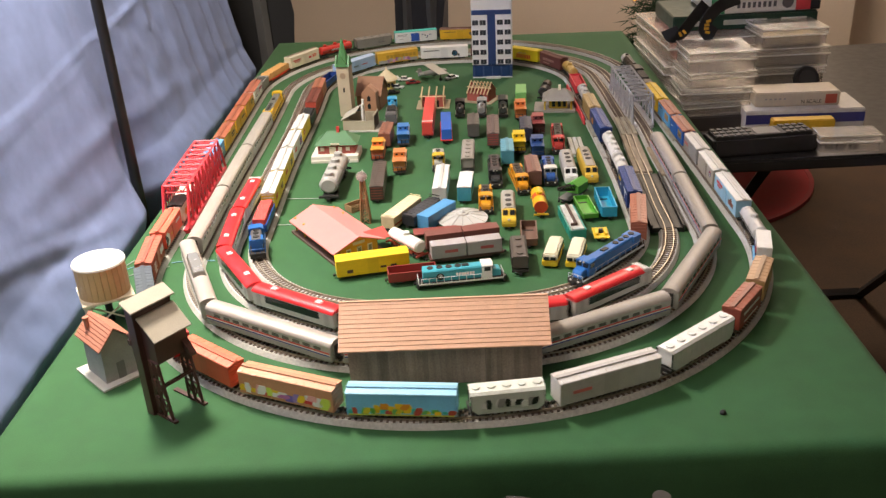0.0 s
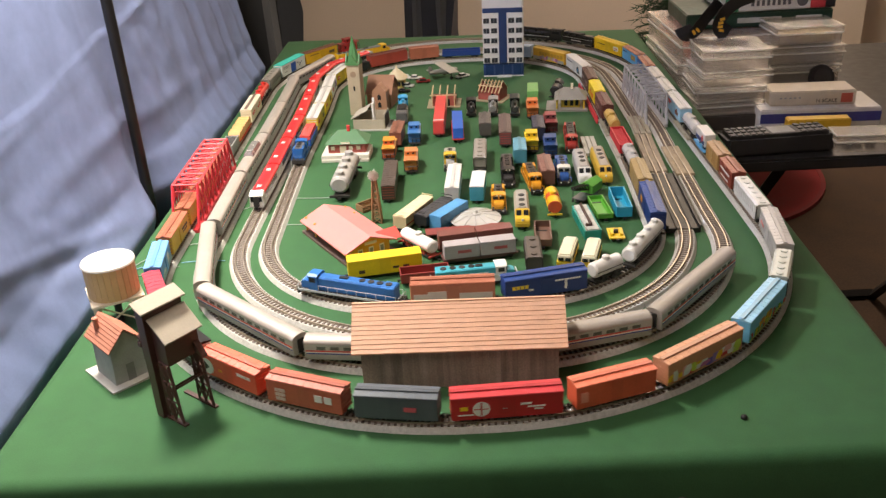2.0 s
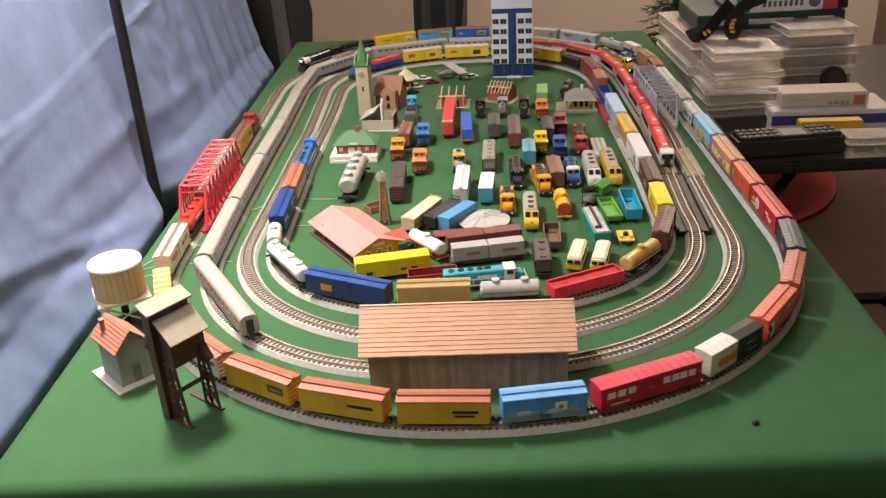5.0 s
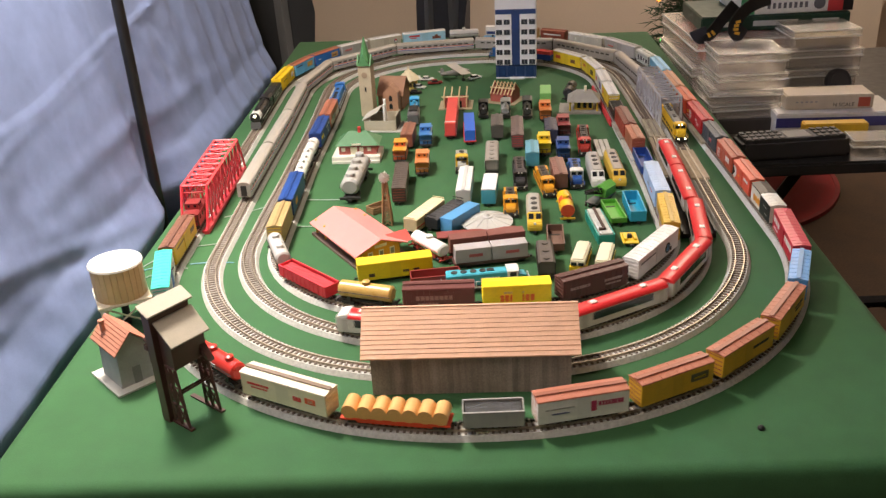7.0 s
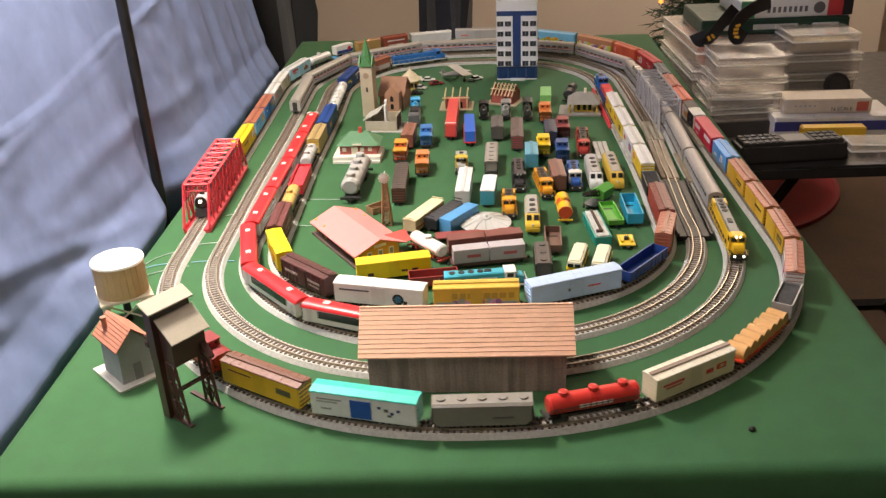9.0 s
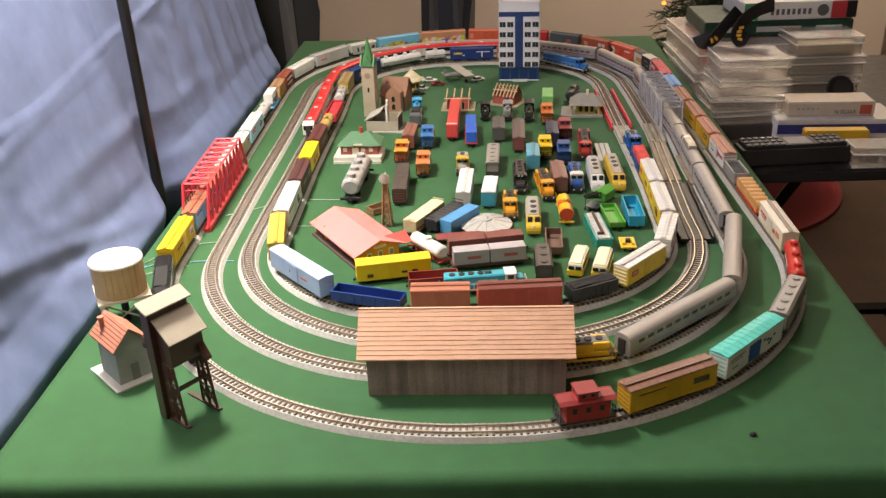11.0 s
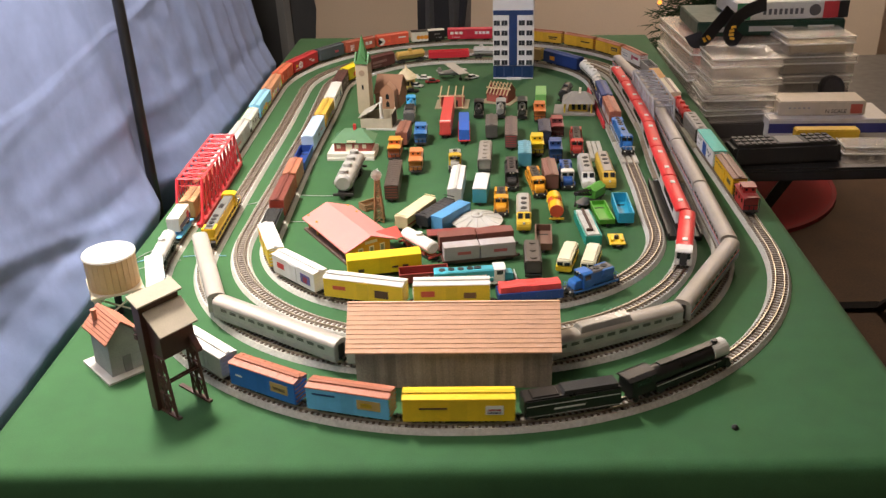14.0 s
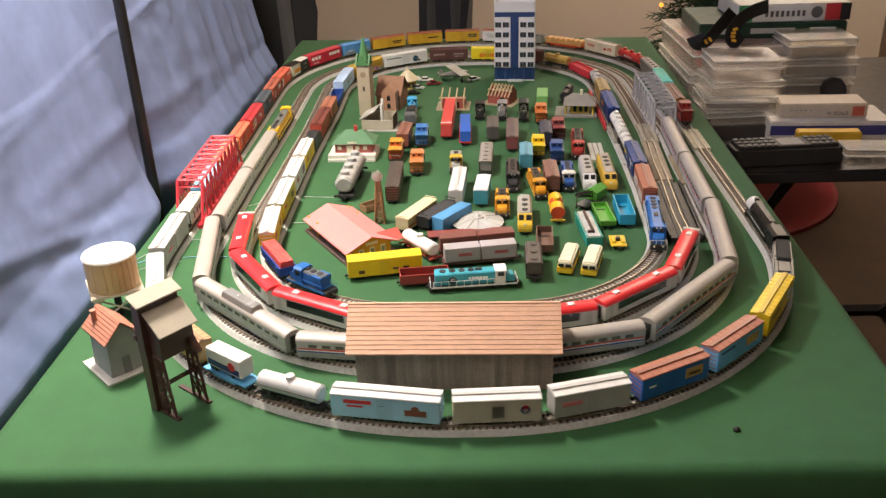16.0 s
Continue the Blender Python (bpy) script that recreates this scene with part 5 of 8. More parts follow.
def truss_bridge(x, y0, y1, w, h, material, label, bays=9, inset=0.012):
    t = thing("truss_bridge", label, "bridge", m=pose(x, (y0 + y1) / 2, 0))
    l = (y1 - y0) / 2
    for s in (1, -1):
        bm = bmesh.new()
        bar(bm, (s * w, -l, 0.006), (s * w, l, 0.006), 0.0016)
        bar(bm, (s * w, -l + inset, h), (s * w, l - inset, h), 0.0014)
        bar(bm, (s * w, -l, 0.006), (s * w, -l + inset, h), 0.0013)
        bar(bm, (s * w, l, 0.006), (s * w, l - inset, h), 0.0013)
        part("chord", bm, material, t)
        for i in range(bays + 1):
            y = -l + inset + i * (2 * l - 2 * inset) / bays
            bm = bmesh.new()
            bar(bm, (s * w, y, 0.006), (s * w, y, h), 0.0008)
            part("post", bm, material, t)
            if i < bays:
                y2 = y + (2 * l - 2 * inset) / bays
                bm = bmesh.new()
                bar(bm, (s * w, y, 0.006 if i % 2 else h), (s * w, y2, h if i % 2 else 0.006), 0.0008)
                part("diagonal", bm, material, t)
                bm = bmesh.new()
                bar(bm, (s * w, y, h if i % 2 else 0.006), (s * w, y2, 0.006 if i % 2 else h), 0.0006)
                part("diagonal", bm, material, t)
    for i in range(bays + 1):
        y = -l + inset + i * (2 * l - 2 * inset) / bays
        bm = bmesh.new()
        bar(bm, (-w, y, h), (w, y, h), 0.0009)
        part("cross_beam", bm, material, t)
        if i < bays:
            y2 = y + (2 * l - 2 * inset) / bays
            for a, b in ((-w, w), (w, -w)):
                bm = bmesh.new()
                bar(bm, (a, y, h), (b, y2, h), 0.0006)
                part("top_brace", bm, material, t)
    for s in (1, -1):
        y = s * (l - inset)
        bm = bmesh.new()
        bar(bm, (-w, y, h - 0.009), (w, y, h - 0.009), 0.0009)
        for k in range(4):
            a = -w + k * w / 2
            bar(bm, (a, y, h - (0.009 if k % 2 else 0)), (a + w / 2, y, h - (0 if k % 2 else 0.009)), 0.0006)
        part("portal", bm, material, t)
    bm = bmesh.new()
    bx(bm, -w - 0.001, w + 0.001, -l, l, 0.0002, 0.0048)
    part("deck", bm, material, t)
    return t


truss_bridge(-0.3602, 0.088, 0.321, 0.0165, 0.058, M_REDBR, "bright red plastic truss bridge over the outer track", 9, 0.026)
truss_bridge(right_side("B", 0.52)[0], 0.418, 0.628, 0.0165, 0.053, M_GREYBR, "grey plastic truss bridge over the passenger track", 8)


def girder_bridge():
    t = thing("girder_bridge", "low red plate girder bridge on the inner track", "bridge", m=pose(right_side("D", 0.56)[0], 0.56, 0))
    for s in (1, -1):
        bm = bmesh.new()
        prism_x(bm, [(-0.108, 0.0005), (0.108, 0.0005), (0.108, 0.007), (0.1, 0.012), (-0.1, 0.012), (-0.108, 0.007)], s * 0.0155 - 0.0012, s * 0.0155 + 0.0012)
        part("girder", bm, M_REDBR, t, bevel=0.0003)
        bm = bmesh.new()
        for i in range(15):
            y = -0.1 + i * 0.2 / 14
            bx(bm, s * 0.0155 - 0.0018, s * 0.0155 + 0.0018, y - 0.0005, y + 0.0005, 0.0008, 0.0116)
        part("stiffeners", bm, M_REDBR, t)
    bm = bmesh.new()
    bx(bm, -0.014, 0.014, -0.107, 0.107, 0.0003, 0.0049)
    part("deck", bm, M_DARK, t)


girder_bridge()


def deck_bridge():
    t = thing("deck_girder_bridge", "black plastic girder bridge on the red train's track", "bridge", m=pose(right_side("C", 0.11)[0], 0.11, 0, 0, 0, right_side("C", 0.11)[1]))
    for x in (-0.0195, 0.0195):
        bm = bmesh.new()
        bx(bm, x - 0.0007, x + 0.0007, -0.092, 0.092, 0.0004, 0.0092)
        bx(bm, x - 0.0013, x + 0.0013, -0.092, 0.092, 0.0092, 0.0101)
        for i in range(13):
            y = -0.089 + i * 0.178 / 12
            bx(bm, x - 0.0012, x + 0.0012, y - 0.0006, y + 0.0006, 0.0006, 0.0092)
        part("girder", bm, M_BLACK, t)
    bm = bmesh.new()
    bx(bm, -0.0195, 0.0195, -0.092, 0.092, 0.0003, 0.0066)
    part("deck", bm, M_BLACK, t)
    for x in (-0.009, 0.009):
        bm = bmesh.new()
        bx(bm, x - 0.0006, x + 0.0006, -0.092, 0.092, 0.0066, 0.0076)
        part("guard_rail", bm, M_DARK, t)


deck_bridge()


def crossing_plate(c, y0, y1, colour, label):
    """Planking laid between and beside the rails."""
    t = thing("track_crossing", label, "crossing", m=pose(right_side(c, (y0 + y1) / 2)[0], (y0 + y1) / 2, 0, 0, 0, right_side(c, (y0 + y1) / 2)[1]))
    m = mat("weathered_planking", colour, 0.75, vary=0.3, scale=80)
    l = (y1 - y0) / 2
    for a, b, z in ((-0.013, -0.0058, 0.0074), (-0.0036, 0.0036, 0.0072), (0.0058, 0.013, 0.0074)):
        bm = bmesh.new()
        bx(bm, a, b, -l, l, 0.0045, z, 0.0006)
        part("plank", bm, m, t)


crossing_plate("C", 0.375, 0.465, (0.36, 0.33, 0.26), "pale weathered track crossing planks")
crossing_plate("C", 0.21, 0.372, (0.3, 0.25, 0.19), "brown weathered track crossing planks")
crossing_plate("D", 0.372, 0.458, (0.36, 0.34, 0.28), "grey-tan track crossing planks")
crossing_plate("D", 0.276, 0.368, (0.5, 0.48, 0.43), "pale grey track crossing planks")
crossing_plate("B", 0.195, 0.31, (0.36, 0.29, 0.2), "brown track crossing planks on the passenger track")
crossing_plate("A", 0.338, 0.43, (0.4, 0.37, 0.28), "grey-green track crossing planks on the outer track")


# ---- buildings ----
def engine_shed():
    t = thing("train_shed", "weathered plank train shed with an orange-brown shingled roof", "shed", m=pose(-0.0105, -0.256, 0, 0, 0, -1.2))
    wall = plank_wood("weathered_plank", (0.235, 0.185, 0.155))
    roof = mat("orange_brown_roof", (0.69, 0.41, 0.27), 0.6, vary=0.12, scale=90)
    l, w, ze, zr = 0.09, 0.0305, 0.0455, 0.0735
    n = 34
    for s in (1, -1):
        for i in range(n):
            x0, x1 = -l + 2 * l * i / n, -l + 2 * l * (i + 1) / n
            bm = bmesh.new()
            d = 0.0003 * random.random()
            bx(bm, x0 + 0.00003, x1 - 0.00003, s * w - 0.0008 - d * 0.4, s * w + 0.0008 + d * 0.4, 0.0002, ze - 0.0012)
            part("plank", bm, wall, t)
    for s in (1, -1):
        bm = bmesh.new()
        prism_x(bm, [(-w, ze), (w, ze), (0, zr - 0.001)], s * (l - 0.001) - 0.0006, s * (l - 0.001) + 0.0006)
        bx(bm, s * (l - 0.001) - 0.0006, s * (l - 0.001) + 0.0006, -w, -w + 0.008, 0.0002, ze)
        bx(bm, s * (l - 0.001) - 0.0006, s * (l - 0.001) + 0.0006, w - 0.008, w, 0.0002, ze)
        part("gable_wall", bm, wall, t)
    rl, ov, k = 0.098, 0.0362, 11
    for s in (1, -1):
        for i in range(k):
            a, b = i / k, (i + 1) / k
            ya, yb = s * ov * (1 - a), s * ov * (1 - b)
            za, zb = 0.0415 + (zr + 0.0008 - 0.0415) * a, 0.0415 + (zr + 0.0008 - 0.0415) * b
            bm = bmesh.new()
            v = [(ya * 1.012, za + 0.00045), (yb, zb + 0.0001), (yb, zb - 0.0012), (ya * 1.012, za - 0.0008)]
            prism_x(bm, v, -rl, rl)
            bmesh.ops.subdivide_edges(bm, edges=[e for e in bm.edges if e.calc_length() > 0.1], cuts=48)
            for q in bm.verts:
                q.co.z += 0.00035 * noise.noise(Vector((q.co.x * 90, i * 3.7, s * 5.0))) + 0.0002 * noise.noise(Vector((q.co.x * 330, i * 9.1, s * 2.0)))
            part("roof_course", bm, roof, t)
    bm = bmesh.new()
    bx(bm, -rl, rl, -0.0012, 0.0012, zr - 0.001, zr + 0.001)
    part("ridge_cap", bm, roof, t)


engine_shed()


def coaling_tower():
    t = thing("coaling_tower", "dark brown timber coaling tower with grey roofs on trestle legs", "tower", m=pose(-0.2815, -0.313, 0, 0, 0, -38))
    brown = mat("dark_brown_timber", (0.085, 0.036, 0.03), 0.4, vary=0.2)
    grey = mat("grey_felt_roof", (0.47, 0.42, 0.34), 0.75, vary=0.1)
    bm = bmesh.new()
    bx(bm, -0.0055, 0.0048, -0.002, 0.009, 0.0, 0.1)
    part("elevator_shaft", bm, brown, t, bevel=0.0003)
    bm = bmesh.new()
    prism(bm, [(-0.0058, 0.06), (0.005, 0.06), (0.005, 0.1085), (-0.0058, 0.1135)], -0.0023, 0.0385)
    part("head_house", bm, brown, t, bevel=0.0003)
    bm = bmesh.new()
    prism(bm, [(-0.0075, 0.1146), (0.0075, 0.1076), (0.0078, 0.1092), (-0.0072, 0.1162)], -0.0048, 0.042)
    part("shaft_roof", bm, grey, t, bevel=0.0003)
    bm = bmesh.new()
    prism(bm, [(0.0051, 0.058), (0.0215, 0.058), (0.0215, 0.0855), (0.0051, 0.1)], 0.003, 0.0375)
    part("coal_bin", bm, brown, t, bevel=0.0003)
    bm = bmesh.new()
    prism(bm, [(0.0051, 0.1002), (0.0262, 0.0822), (0.0268, 0.0836), (0.0053, 0.102)], 0.0005, 0.0405)
    part("bin_roof", bm, grey, t, bevel=0.0003)
    bm = bmesh.new()
    prism(bm, [(0.0216, 0.06), (0.0216, 0.07), (0.031, 0.058), (0.031, 0.0555)], 0.031, 0.037)
    part("coal_chute", bm, brown, t)
    for y, x0 in ((0.0028, 0.0052), (0.0362, -0.014)):
        bm = bmesh.new()
        bx(bm, x0, 0.0315, y - 0.0022, y + 0.0022, 0.0, 0.0018)
        part("trestle_sill", bm, brown, t)
        feet = ((0.007, 0.008), (0.0165, 0.0145), (0.0272, 0.021))
        for foot, head in feet:
            bm = bmesh.new()
            bar(bm, (foot, y, 0.001), (head, y, 0.059), 0.0011)
            part("trestle_post", bm, brown, t)
        for k in range(3):
            z0, z1 = 0.002 + k * 0.019, 0.002 + (k + 1) * 0.019
            for (fa, ha), (fb, hb) in zip(feet[:-1], feet[1:]):
                at = lambda f, h, z: (f + (h - f) * z / 0.059, y, z)
                for p, q in ((at(fa, ha, z0), at(fb, hb, z1)), (at(fb, hb, z0), at(fa, ha, z1))):
                    bm = bmesh.new()
                    bar(bm, p, q, 0.0007)
                    part("trestle_brace", bm, brown, t)
            bm = bmesh.new()
            bar(bm, at(*feet[0], z1), at(*feet[2], z1), 0.0008)
            part("trestle_rail", bm, brown, t)
    for x, z in ((0.0175, 0.034), (0.021, 0.034)):
        bm = bmesh.new()
        bar(bm, (x, 0.0028, z), (x, 0.0362, z), 0.0009)
        part("cross_tie", bm, brown, t)
    bm = bmesh.new()
    cyl(bm, (-0.0105, 0.001, 0.08), "x", 0.003, 0.005, 12)
    bx(bm, -0.0098, -0.0054, -0.003, 0.005, 0.072, 0.0772)
    part("hoist", bm, brown, t)


coaling_tower()


def water_tank():
    t = thing("water_tank", "round wooden water tank with a white top on a timber stand", "water tank", m=pose(-0.3762, -0.1345, 0, 0, 0, -63) @ Matrix.Diagonal((1, 1, 0.92, 1)))
    wood = mat("pale_pine", (0.62, 0.42, 0.2), 0.55, vary=0.15, scale=40)
    n = 26
    for i in range(n):
        a = 2 * math.pi * i / n
        bm = bmesh.new()
        w = math.pi * 0.0255 / n
        bx(bm, -0.001, 0.0012, -w + 0.0001, w - 0.0001, 0.0395, 0.079)
        bmesh.ops.transform(bm, matrix=Matrix.Rotation(a, 4, "Z") @ Matrix.Translation((0.0252, 0, 0)), verts=list(bm.verts))
        part("stave", bm, wood, t)
    bm = bmesh.new()
    cyl(bm, (0, 0, 0.04), "z", 0.0245, 0.0385, 40)
    part("tank", bm, wood, t, smooth=True)
    bm = bmesh.new()
    cyl(bm, (0, 0, 0.0782), "z", 0.0278, 0.0022, 48, 0.027)
    part("lid", bm, mat("white_card", (0.8, 0.77, 0.7), 0.6), t, "white round lid")
    bm = bmesh.new()
    bx(bm, -0.027, 0.027, -0.027, 0.027, 0.0365, 0.0396)
    part("platform", bm, mat("pale_board", (0.7, 0.62, 0.48), 0.6), t, bevel=0.0004)
    for x in (-0.021, 0.021):
        for y in (-0.021, 0.021):
            bm = bmesh.new()
            bar(bm, (x, y, 0.0), (x, y, 0.037), 0.0024)
            part("leg", bm, mat("pale_board", (0.7, 0.62, 0.48), 0.6), t)
    for a, b in (((-0.021, -0.021), (0.021, -0.021)), ((0.021, -0.021), (0.021, 0.021)), ((0.021, 0.021), (-0.021, 0.021)), ((-0.021, 0.021), (-0.021, -0.021))):
        bm = bmesh.new()
        bar(bm, (*a, 0.006), (*b, 0.035), 0.0008)
        bar(bm, (*b, 0.006), (*a, 0.035), 0.0008)
        part("brace", bm, mat("pale_board", (0.7, 0.62, 0.48), 0.6), t)
    bm = bmesh.new()
    cyl(bm, (0, 0, 0.0), "z", 0.004, 0.037, 14)
    part("down_pipe", bm, M_BLACK, t)


water_tank()


def stone_house():
    t = thing("pump_house", "small grey stone house with a red-brown tiled roof", "house", m=pose(-0.3415, -0.2375, 0, 0, 0, -46))
    stone = mat("grey_stone", (0.36, 0.36, 0.36), 0.8, vary=0.2, scale=70, bump=0.4)
    tile = mat("red_brown_tile", (0.42, 0.17, 0.11), 0.6, vary=0.15)
    bm = bmesh.new()
    bx(bm, -0.03, 0.03, -0.025, 0.025, 0.0, 0.002)
    part("base_slab", bm, mat("pale_slab", (0.55, 0.54, 0.5), 0.7), t)
    bm = bmesh.new()
    prism_x(bm, [(-0.017, 0.0019), (0.017, 0.0019), (0.0155, 0.0405), (0, 0.0555), (-0.0155, 0.0405)], -0.019, 0.021)
    part("wall", bm, stone, t, bevel=0.0003)
    for s in (1, -1):
        for i in range(7):
            a, b = i / 7, (i + 1) / 7
            bm = bmesh.new()
            prism_x(bm, [(s * 0.019 * (1 - a), 0.0392 + 0.0192 * a + 0.0008), (s * 0.019 * (1 - b), 0.0392 + 0.0192 * b), (s * 0.019 * (1 - b), 0.038 + 0.0192 * b), (s * 0.019 * (1 - a), 0.0382 + 0.0192 * a)], -0.028, 0.0245)
            part("roof_course", bm, tile, t)
    bm = bmesh.new()
    cyl(bm, (-0.015, -0.0095, 0.042), "z", 0.0024, 0.0165, 14)
    cyl(bm, (-0.015, -0.0095, 0.0582), "z", 0.003, 0.0018, 14)
    part("chimney", bm, tile, t)
    bm = bmesh.new()
    bx(bm, 0.0206, 0.0213, -0.004, 0.004, 0.002, 0.02)
    part("door", bm, mat("grey_door", (0.2, 0.2, 0.2), 0.6), t)


stone_house()


def station():
    t = thing("station", "yellow railway station with a wide salmon-pink roof", "station", m=pose(-0.144, 0.036, 0, 0, 0, -57.5))
    yellow = mat("yellow_station_wall", (0.72, 0.36, 0.03), 0.55)
    pink = mat("salmon_roof", (0.76, 0.24, 0.22), 0.5, vary=0.06)
    bm = bmesh.new()
    bx(bm, -0.065, 0.065, -0.034, 0.034, 0.0, 0.004)
    part("platform", bm, mat("dark_platform", (0.14, 0.09, 0.075), 0.7), t, bevel=0.0005)
    bm = bmesh.new()
    bx(bm, -0.006, 0.06, -0.025, 0.025, 0.0039, 0.0205)
    part("wall", bm, yellow, t)
    bm = bmesh.new()
    prism_x(bm, [(-0.025, 0.0204), (0.025, 0.0204), (0, 0.0298)], 0.0575, 0.0598)
    part("gable", bm, yellow, t)
    for s in (1, -1):
        bm = bmesh.new()
        prism_x(bm, [(s * 0.0355, 0.0182), (0, 0.0318), (0, 0.0303), (s * 0.0355, 0.0167)], -0.064, 0.0625)
        part("roof_slope", bm, pink, t)
    # its deeper red paints in the shade of a slope turned from the lamp
    bm = bmesh.new()
    prism(bm, [(0.03, 0.0182), (0.06, 0.0182), (0.045, 0.0272)], 0.016, 0.043)
    part("cross_gable_roof", bm, mat("shaded_gable_roof", (0.68, 0.1, 0.08), 0.5), t, "cross-gable roof in a deeper red for shade")
    white = mat("cream_trim", (0.78, 0.72, 0.55), 0.5)
    for y in (-0.0145, 0.0, 0.0145):
        bm = bmesh.new()
        bx(bm, 0.0598, 0.0606, y - 0.0032, y + 0.0032, 0.008, 0.0178)
        w = part("window", bm, white, t, "cream-framed window")
        bm = bmesh.new()
        bx(bm, 0.0605, 0.0609, y - 0.002, y + 0.002, 0.0095, 0.0163)
        part("pane", bm, mat("station_pane", (0.3, 0.28, 0.2), 0.2), w)
    bm = bmesh.new()
    bx(bm, 0.0598, 0.0605, -0.008, 0.008, 0.0212, 0.0246)
    part("name_board", bm, white, t)
    for s in (1, -1):
        for x in (0.008, 0.022, 0.036, 0.05):
            bm = bmesh.new()
            bx(bm, x - 0.003, x + 0.003, s * 0.025 - 0.0003, s * 0.0256 + 0.0003, 0.006, 0.0185)
            part("side_window", bm, white, t)
    for x in (-0.06, -0.035):
        for s in (1, -1):
            bm = bmesh.new()
            bar(bm, (x, s * 0.028, 0.004), (x, s * 0.028, 0.0225), 0.0011)
            part("canopy_post", bm, yellow, t)


station()


def green_station():
    t = thing("small_station", "red brick station with green hipped roof on a white platform", "station", m=pose(-0.174, 0.359, 0, 0, 0, -3))
    brick = mat("red_brick_wall", (0.36, 0.09, 0.07), 0.7, vary=0.2)
    green = mat("green_roof", (0.06, 0.17, 0.07), 0.6)
    white = mat("cream_trim", (0.78, 0.72, 0.55), 0.5)
    bm = bmesh.new()
    bx(bm, -0.037, 0.037, -0.029, 0.02, 0.0, 0.0105)
    bx(bm, -0.037, 0.037, -0.031, -0.012, 0.0, 0.0045)
    part("platform", bm, mat("pale_platform", (0.68, 0.65, 0.58), 0.7), t, bevel=0.0005)
    bm = bmesh.new()
    bx(bm, -0.027, 0.031, -0.017, 0.018, 0.0104, 0.0255)
    part("wall", bm, brick, t)
    bm = bmesh.new()
    e, z0, z1 = (-0.032, 0.036, -0.021, 0.025), 0.0252, 0.0425
    lo = [bm.verts.new(p) for p in ((e[0], e[2], z0), (e[1], e[2], z0), (e[1], e[3], z0), (e[0], e[3], z0))]
    hi = [bm.verts.new((-0.012, 0.001, z1)), bm.verts.new((0.015, 0.001, z1))]
    for f in ((lo[0], lo[1], hi[1], hi[0]), (lo[1], lo[2], hi[1]), (lo[2], lo[3], hi[0], hi[1]), (lo[3], lo[0], hi[0]), lo[::-1]):
        bm.faces.new(f)
    part("roof", bm, green, t)
    bm = bmesh.new()
    bx(bm, 0.002, 0.0065, -0.002, 0.0025, 0.036, 0.049)
    part("chimney", bm, mat("red_chimney", (0.6, 0.05, 0.05), 0.5), t)
    bm = bmesh.new()
    bx(bm, -0.006, 0.008, -0.0213, -0.0205, 0.0262, 0.0292)
    part("name_board", bm, white, t)
    for x in (-0.02, -0.004, 0.008, 0.02):
        bm = bmesh.new()
        if x == -0.004:
            bx(bm, x - 0.005, x + 0.005, -0.0176, -0.0168, 0.0106, 0.022)
        else:
            bx(bm, x - 0.003, x + 0.003, -0.0176, -0.0168, 0.0155, 0.0215)
        part("window", bm, white, t)


green_station()


